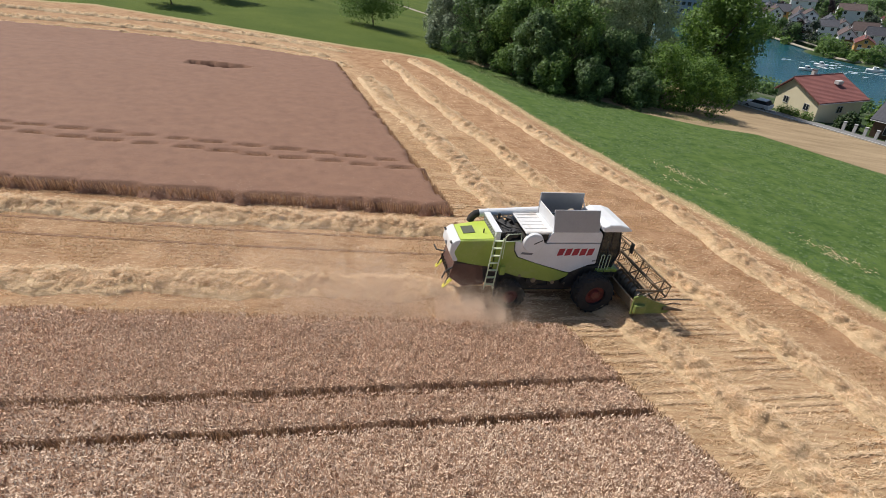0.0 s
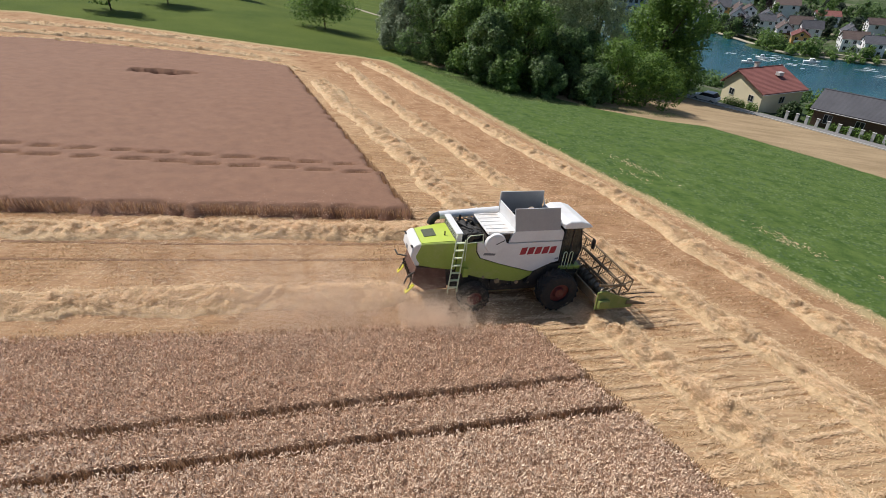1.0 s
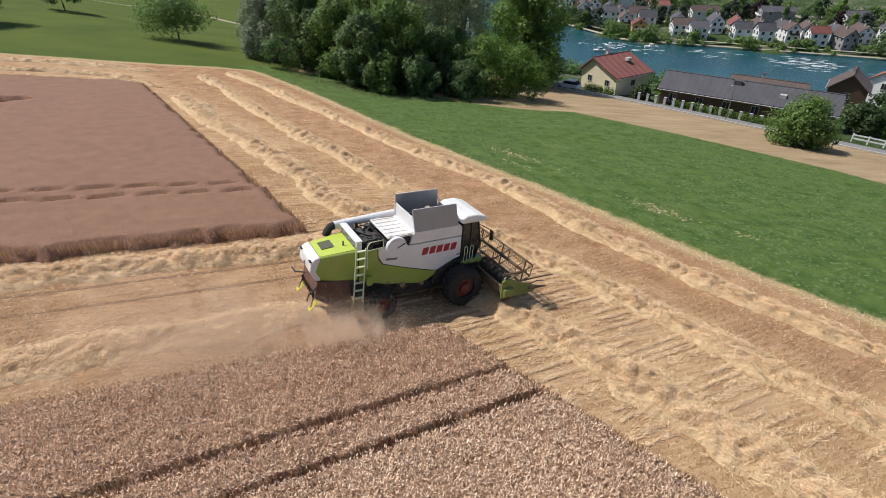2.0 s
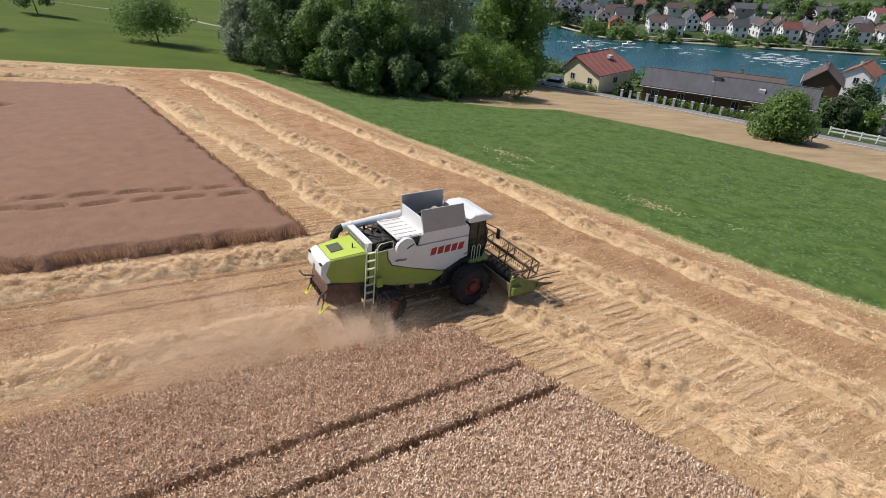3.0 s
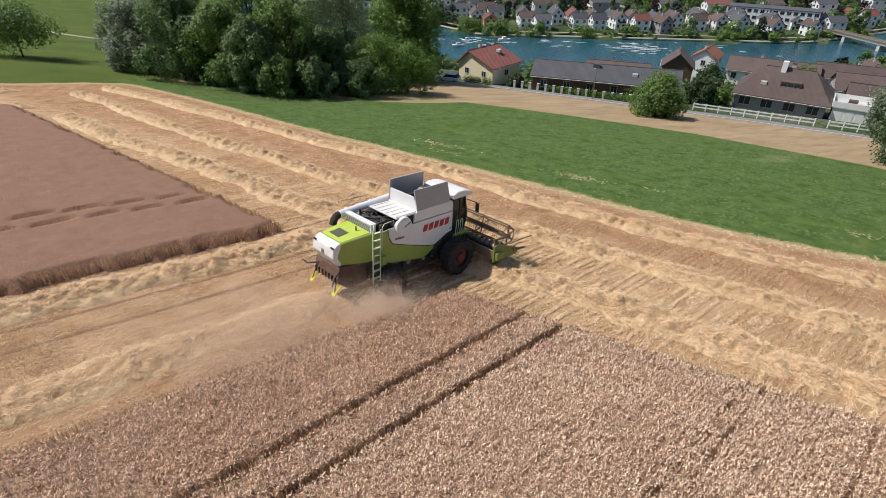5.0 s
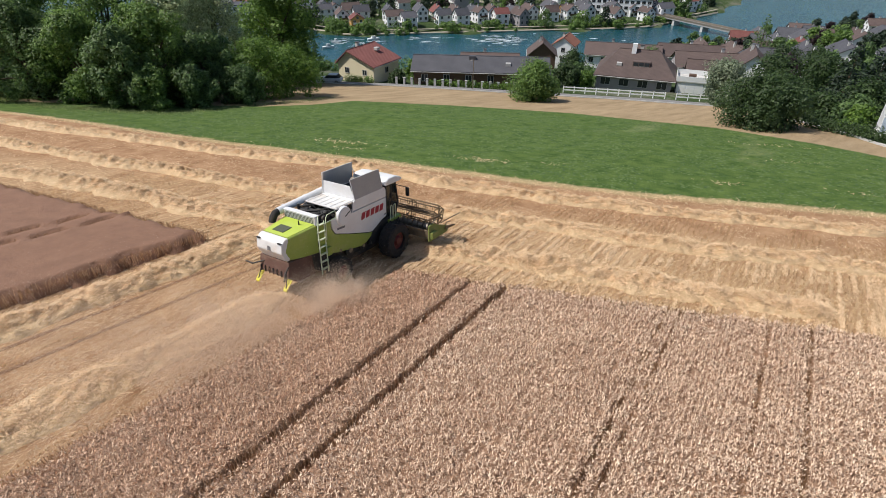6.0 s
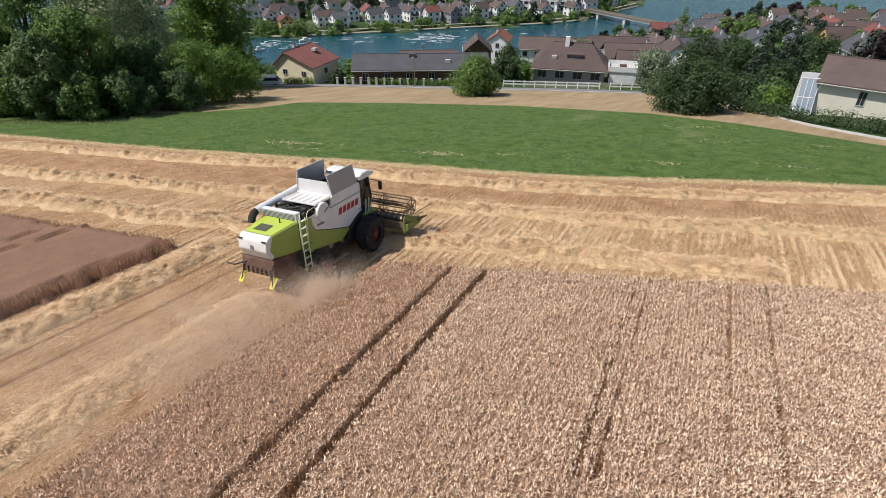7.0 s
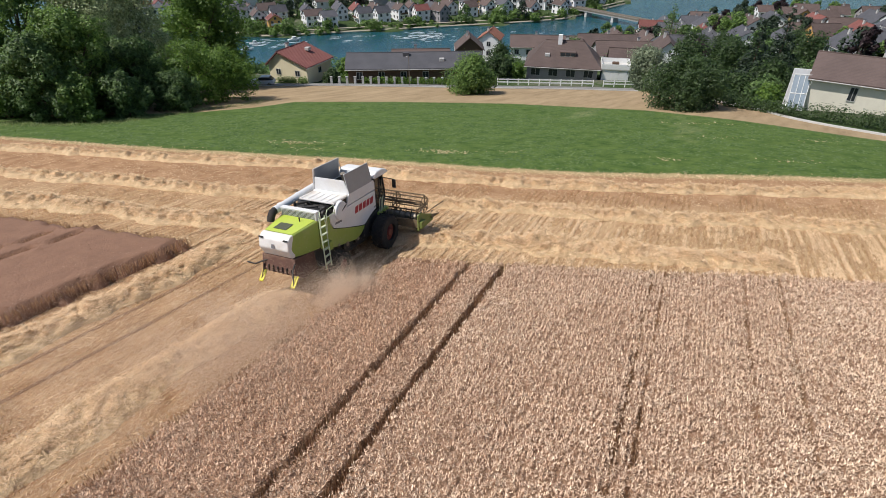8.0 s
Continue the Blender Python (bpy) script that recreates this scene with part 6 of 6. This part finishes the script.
def white_fence(a, b, n):
    root = new("white_fence")
    (x0, y0), (x1, y1) = a, b
    root.location = (x0, y0, ground_z(x0, y0))
    tagged(root, "white painted wooden rail fence along the lane", "fence", "garden fences")
    base = Vector(root.location)
    for i in range(n):
        f = i / (n - 1)
        x, y = x0 + (x1 - x0) * f, y0 + (y1 - y0) * f
        c = Vector((x, y, ground_z(x, y))) - base
        part("post", box(B(), c.x - 0.07, c.x + 0.07, c.y - 0.07, c.y + 0.07, c.z - 0.2, c.z + 1.15, 0.01), M["white_wood"], root)
        if i:
            for h in (0.5, 0.98):
                bm = B()
                q = (prev + Vector((0, 0, h)), c + Vector((0, 0, h)))
                slab(bm, [q[0] + Vector((0, 0, -0.09)), q[1] + Vector((0, 0, -0.09)), q[1] + Vector((0, 0, 0.09)), q[0] + Vector((0, 0, 0.09))], 0.05, (-0.9, -0.4, 0))
                part("rail", bm, M["white_wood"], root)
        prev = c


white_fence((74.8, 50.2), (81.6, 35.2), 10)
white_fence((82.2, 33.6), (87.0, 24.0), 7)


def concrete_posts():
    """Pale concrete fence posts and panels in front of the barn."""
    r = np.random.RandomState(5)
    post = None
    a, b = Vector((58.6, 75.0, 0)), Vector((72.8, 52.2, 0))
    n = 20
    for i in range(n):
        c = a.lerp(b, i / (n - 1))
        c.z = ground_z(c.x, c.y)
        m = Matrix.Translation(c) @ Matrix.Rotation(radians(-58), 4, "Z") @ Matrix.Rotation(r.uniform(-0.03, 0.03), 4, "Y")
        if post is None:
            post = new("fence_pillar")
            post.matrix_world = m
            tagged(post, "pale concrete fence pillar beside the lane", "pillar", "fence pillars")
            part("shaft", box(B(), -0.2, 0.2, -0.1, 0.1, -0.2, 1.2, 0.02), M["concrete"], post)
            part("cap", box(B(), -0.24, 0.24, -0.14, 0.14, 1.2, 1.27, 0.02), M["concrete"], post)
        else:
            copy_thing(post, m)


concrete_posts()


def street_lamp(x, y):
    root = new("street_lamp")
    root.location = (x, y, ground_z(x, y))
    tagged(root, "slim grey street lamp at the lane", "street lamp")
    part("pole", bar(B(), (0, 0, -0.2), (0, 0, 5.0), 0.07, 8, 0.04), M["steel"], root)
    part("arm", bar(B(), (0, 0, 4.95), (-0.7, -0.3, 5.1), 0.035, 6), M["steel"], root)
    part("lamp_head", box(B(), -1.05, -0.6, -0.42, -0.2, 5.06, 5.16, 0.02), M["grey_plate"], root)


street_lamp(63.8, 61.4)


def parked_car(x, y, az):
    root = new("parked_car")
    root.matrix_world = Matrix.Translation((x, y, ground_z(x, y) + 0.02)) @ Matrix.Rotation(radians(az), 4, "Z")
    tagged(root, "white hatchback parked beside the lane", "car")
    body = part("body", soften(prism(B(), [(-2.0, 0.3), (-2.05, 0.75), (-1.3, 0.9), (2.0, 0.95), (2.05, 0.35)], -0.85, 0.85), 0.08, 3), M["white_paint"], root)
    part("cabin", soften(prism(B(), [(-1.0, 0.88), (-0.35, 1.42), (1.35, 1.45), (1.95, 0.92)], -0.74, 0.74), 0.08, 3), M["pane"], root, "dark car windows")
    part("roof", soften(prism(B(), [(-0.3, 1.40), (-0.25, 1.47), (1.3, 1.5), (1.38, 1.43)], -0.72, 0.72), 0.03), M["white_paint"], root)
    for u in (-1.25, 1.3):
        for v in (-0.85, 0.65):
            w = part("wheel", bar(B(), (u, v, 0.3), (u, v + 0.2, 0.3), 0.31, 18), M["rubber"], root)
            part("rim", bar(B(), (u, v - 0.01 if v < 0 else v + 0.19, 0.3), (u, v + 0.02 if v < 0 else v + 0.21, 0.3), 0.19, 14), M["steel"], w)
    for v in (-0.6, 0.6):
        part("headlight", box(B(), -2.08, -1.98, v - 0.15, v + 0.15, 0.62, 0.74, 0.02), M["frame_white"], body)


parked_car(50.0, 83.0, -55)


def river_details():
    """Light broken water and the footbridge."""
    r = np.random.RandomState(9)
    foam = surface("foam", (0.55, 0.6, 0.62), (0.8, 0.82, 0.82), 0.5, 0.7, 0, 0.3, 0.05)
    vs, fs = [], []
    groups = [(52, 264, 70), (120, 238, 30), (86, 252, 10), (16, 285, 6)]
    for pc, qc, n in groups:
        for i in range(n):
            p, q = r.normal(pc, 8), r.normal(qc, 5)
            x, y = to_xy(p, q)
            l, w = r.uniform(0.8, 3.0), r.uniform(0.12, 0.4)
            ax, ay = to_xy(1, -0.43)
            k = math.hypot(ax, ay)
            ax, ay = ax / k, ay / k
            o = len(vs)
            for s, d in ((-1, 0), (-0.4, 1), (0.5, 0.8), (1, 0), (0.4, -0.9), (-0.5, -0.8)):
                vs.append((x + ax * l * s - ay * w * d, y + ay * l * s + ax * w * d, WATER + 0.05 + 0.02 * r.rand()))
            fs.append(tuple(range(o, o + 6)))
    ob = mesh_of("foam", vs, fs, foam)
    tagged(ob, "white broken water on the river", "foam", kind="stuff")


river_details()


def footbridge():
    (x0, y0), (x1, y1) = (320.4, 157.7), (277.0, 50.0)
    root = new("bridge")
    root.location = (x0, y0, WATER)
    tagged(root, "low grey concrete bridge over the river", "bridge")
    d = Vector((x1 - x0, y1 - y0, 0))
    L = d.length
    root.rotation_euler = (0, 0, math.atan2(d.y, d.x))
    part("deck", box(B(), 0, L, -2.5, 2.5, 2.6, 3.2, 0.1), M["grey_plate"], root)
    for s in (-2.4, 2.4):
        part("parapet", box(B(), 0, L, s - 0.15, s + 0.15, 3.2, 4.1, 0.05), M["steel"], root)
    for i in range(1, 6):
        part("pier", box(B(), L * i / 6 - 0.8, L * i / 6 + 0.8, -2.2, 2.2, -4.5, 2.6, 0.1), M["concrete"], root)


footbridge()


# sky reflection put into the panes' own blue-grey colour
sky_pane = surface("sky_pane", (0.28, 0.34, 0.40), (0.42, 0.48, 0.54), 0.6, 0.15, 0, 0)


def conservatory():
    """Glazed lean-to at the gable of the pale house."""
    x, y = 68.4, 5.2
    root = new("conservatory")
    root.matrix_world = Matrix.Translation((x, y, ground_z(x, y))) @ Matrix.Rotation(radians(-72), 4, "Z") @ Matrix.Diagonal((0.62, 0.8, 1, 1))
    tagged(root, "white framed glazed conservatory against the house", "conservatory")
    h0, h1 = 0.4, 4.2
    part("plinth", box(B(), -1.5, 1.5, -1.2, 1.2, -0.6, h0, 0.02), M["wall_white"], root)
    part("back_wall", box(B(), -1.5, 1.5, 1.0, 1.2, h0, h1 + 0.5), M["wall_white"], root)
    for i in range(4):
        u = -1.45 + i * 0.967
        part("mullion", bar(B(), (u, -1.15, h0), (u, 0.2, h1), 0.07, 6), M["white_wood"], root)
    for f in (0.0, 0.45, 1.0):
        c = Vector((0, -1.15 + 1.35 * f, h0 + (h1 - h0) * f))
        part("transom", bar(B(), (-1.5, c.y, c.z), (1.5, c.y, c.z), 0.07, 6), M["white_wood"], root)
    for i in range(3):
        for f0, f1 in ((0.02, 0.44), (0.47, 0.98)):
            u0, u1 = -1.39 + i * 0.967, -0.54 + i * 0.967
            bm = B()
            slab(bm, [(u0, -1.15 + 1.35 * f0, h0 + (h1 - h0) * f0), (u1, -1.15 + 1.35 * f0, h0 + (h1 - h0) * f0), (u1, -1.15 + 1.35 * f1, h0 + (h1 - h0) * f1), (u0, -1.15 + 1.35 * f1, h0 + (h1 - h0) * f1)], 0.02, (0, -1, 0.3))
            part("pane", bm, sky_pane, root, "glass pane coloured with the sky's reflection")


conservatory()
strip("path", [(-75, 186), (-48, 193), (-38, 196), (-27.6, 193), (-17, 185), (-10.3, 177), (-6.0, 167), (0, 157), (8, 146)], 2.0, 0.03, M["gravel"], "pale gravel path across the meadow", "path", "structure")


def shore_bushes():
    """Thick greenery along both banks."""
    r = np.random.RandomState(15)
    cl = []
    for p in np.arange(-40, 230, 2.2):
        thick = 0.5 + 0.5 * math.sin(p * 0.11) + 0.35 * math.sin(p * 0.31 + 2)
        for k in range(2):
            if r.rand() > 0.25 + 0.6 * thick:
                continue
            q = float(np.interp(p, P_SHORE, FAR_SHORE)) + r.uniform(1, 11)
            x, y = to_xy(p + r.uniform(-1, 1), q)
            rad = r.uniform(0.7, 1.5 + 1.2 * max(0, thick)) * (1.6 if r.rand() < 0.15 else 1)
            cl.append((x, y, ground_z(x, y) + rad * 0.5, rad))
    vs, fs = leaf_cloud(r, cl, 30000, 0.5)
    tagged(fast_mesh("shore_bushes", vs, fs, M["leaf_mid"]), "thick green bushes along the river bank", "bushes", kind="stuff")
    cl = []
    for k in range(420):
        if r.rand() < 0.6:
            p = r.uniform(-150, -20)
            q = r.uniform(98, float(np.interp(p, P_SHORE, NEAR_SHORE)) - 3)
        else:
            p = r.uniform(-20, 90)
            q = r.uniform(108, 165)
        x, y = to_xy(p, q)
        rad = r.uniform(0.8, 2.4)
        cl.append((x, y, ground_z(x, y) + rad * 0.5, rad))
    vs, fs = leaf_cloud(r, cl, 36000, 0.38)
    tagged(fast_mesh("garden_bushes", vs, fs, M["leaf_dark"]), "dark garden bushes between the houses", "bushes", kind="stuff")
    cl = []
    for k in range(460):
        p = r.uniform(-60, 220)
        q = float(np.interp(p, P_SHORE, FAR_SHORE)) + r.uniform(8, 120)
        x, y = to_xy(p, q)
        rad = r.uniform(1.0, 2.6)
        cl.append((x, y, ground_z(x, y) + rad * 0.5, rad))
    vs, fs = leaf_cloud(r, cl, 22000, 0.55)
    tagged(fast_mesh("garden_bushes", vs, fs, M["leaf_dark"]), "dark garden bushes between the far houses", "bushes", kind="stuff")


shore_bushes()
BANK = [-60, -40, -18, 0, 40, 80, 127, 200, 300]
for far_off, wide, word in ((1.6, 0.6, "pale stone edging along the river bank"), (7.5, 1.4, "pale footpath along the river bank"), (46.0, 5.0, "grey road behind the riverside houses"), (84.0, 7.0, "pale railway bed behind the town")):
    strip("bank_path", [to_xy(p, float(np.interp(p, P_SHORE, FAR_SHORE)) + far_off) for p in BANK], wide, 0.12, M["gravel"], word, "path", "structure")

M["rut"] = surface("pressed_soil", (0.16, 0.085, 0.045), (0.27, 0.155, 0.085), 1.5, 0.95, 0, 0.5, 0.02)
for dy in (0.0, 1.45):
    strip("wheel_rut", [(-42, 17.9 + dy), (-18, 20.0 + dy), (-8.5, 20.75 + dy), (0.3, 21.7 + dy), (3.0, 22.1 + dy)], 0.17, 0.012, M["rut"], "pressed dark wheel rut in the stubble", "wheel rut", "structure")


def moored_boat(x, y, az, length):
    root = new("motor_boat")
    root.matrix_world = Matrix.Translation((x, y, WATER - 0.15)) @ Matrix.Rotation(radians(az), 4, "Z")
    tagged(root, "white motor boat on the river", "boat", "boats")
    L, W = length / 2, length * 0.15
    bm = B()
    rings = []
    for f, w, k in ((-1, 0.85, 0.0), (-0.4, 1.0, 0.0), (0.3, 0.92, 0.0), (0.75, 0.5, 0.1), (1.0, 0.03, 0.2)):
        rings.append([bm.verts.new((f * L, s * W * w * v, z + k)) for s, v, z in ((-1, 1, 1.0), (-1, 0.75, 0.2), (1, 0.75, 0.2), (1, 1, 1.0))])
    for a, b in zip(rings, rings[1:]):
        for i in range(4):
            bm.faces.new((a[i], a[(i + 1) % 4], b[(i + 1) % 4], b[i]))
    bm.faces.new(rings[0])
    bmesh.ops.recalc_face_normals(bm, faces=bm.faces)
    part("hull", bm, M["white_wood"], root)
    part("cabin", soften(prism(B(), [(-0.35 * L, 1.0), (-0.3 * L, 2.0), (0.25 * L, 1.95), (0.45 * L, 1.05)], -W * 0.7, W * 0.7), 0.06), M["white_wood"], root)
    part("windscreen", prism(B(), [(0.0, 1.35), (0.02 * L, 1.8), (0.27 * L, 1.75), (0.36 * L, 1.35)], -W * 0.72, W * 0.72), M["pane"], root)


for x, y, az, l in [(142.8, 213.7, -30, 5.5), (168.4, 212.0, -25, 6.0), (152.0, 220.0, -35, 5.0)]:
    moored_boat(x, y, az, l)


def bank_grass():
    """Tall dry grass at the foot of the copse."""
    r = np.random.RandomState(19)
    pts = np.array([(1.5, 85.0), (6.0, 73.5), (11.0, 65.5), (14.5, 61.8), (20.0, 62.6), (26.0, 63.2), (32.0, 63.0), (36.0, 65.0)])
    s = np.concatenate([[0], np.cumsum(np.hypot(*np.diff(pts, axis=0).T))])
    n = 5000
    t = r.uniform(0, s[-1], n)
    x, y = np.interp(t, s, pts[:, 0]) + r.normal(0, 0.8, n), np.interp(t, s, pts[:, 1]) + r.normal(0, 0.8, n)
    az = r.uniform(0, 2 * np.pi, n)
    d = np.stack([np.cos(az), np.sin(az), np.zeros(n)], -1) * 0.02
    base = np.stack([x, y, terrain(x, y) - 0.02], -1)
    tip = base + np.stack([r.normal(0, 0.18, n), r.normal(0, 0.18, n), r.uniform(0.1, 0.35, n)], -1)
    vs = np.stack([base - d, base + d, tip], 1).reshape(-1, 3)
    m = surface("tall_grass", (0.10, 0.15, 0.035), (0.32, 0.34, 0.14), 0.5, 0.85, 0, 0, island=0.6)
    tagged(fast_mesh("tall_grass", vs, np.arange(3 * n).reshape(n, 3), m), "tall half-dry grass at the foot of the copse", "grass", kind="stuff")


bank_grass()


def drifting_dust():
    """Chaff and dust that hangs behind the harvester: fine flakes, thick at the chopper and thinning out."""
    r = np.random.RandomState(23)
    dust = leafy("dust_flake", (0.78, 0.62, 0.47), (0.92, 0.78, 0.63), 0.95, 0.5)
    us, vs_, ws = [], [], []
    for k, u0, v0, w0, su, sv, sw in [(300000, 0.7, -2.6, 0.45, 0.75, 0.5, 0.42), (110000, -1.2, -1.8, 0.7, 1.0, 1.0, 0.5), (130000, -4.2, -2.2, 0.55, 2.4, 1.5, 0.5), (110000, -7.5, 2.6, 0.6, 3.4, 2.2, 0.5), (120000, -3.6, -0.3, 0.6, 1.9, 1.3, 0.5), (60000, -11.0, -4.0, 0.8, 3.5, 1.6, 0.35)]:
        us.append(r.normal(u0, su, k))
        vs_.append(r.normal(v0, sv, k))
        ws.append(np.abs(r.normal(w0, sw, k)) + 0.03)
    u, v, w = np.concatenate(us), np.concatenate(vs_), np.concatenate(ws)
    ok = (vnoise(u + 40, v + 40, 1.1, 61) + 0.6 * vnoise(u + 40, w + 9, 0.5, 62) > 0.55) & ~((u > -0.35) & (np.abs(v) < 1.1))
    u, v, w = u[ok], v[ok], w[ok]
    n = len(u)
    ax = np.array([FORE, LEFT, UP])
    c = np.array(HARVESTER_AT)[None] + u[:, None] * ax[0] + v[:, None] * ax[1] + w[:, None] * ax[2]
    a, b = r.normal(0, 1, (n, 3)), r.normal(0, 1, (n, 3))
    a /= np.linalg.norm(a, axis=1, keepdims=True)
    b /= np.linalg.norm(b, axis=1, keepdims=True)
    s = (r.uniform(0.0048, 0.0085, n) * np.where(u < -2.5, 1.35, 1.0))[:, None]
    vs = np.stack([c - a * s, c + a * s, c + b * s * 1.5], 1).reshape(-1, 3)
    tagged(fast_mesh("dust_cloud", vs, np.arange(3 * n).reshape(n, 3), dust), "thin tan dust and chaff drifting behind the harvester", "dust", kind="stuff")


drifting_dust()
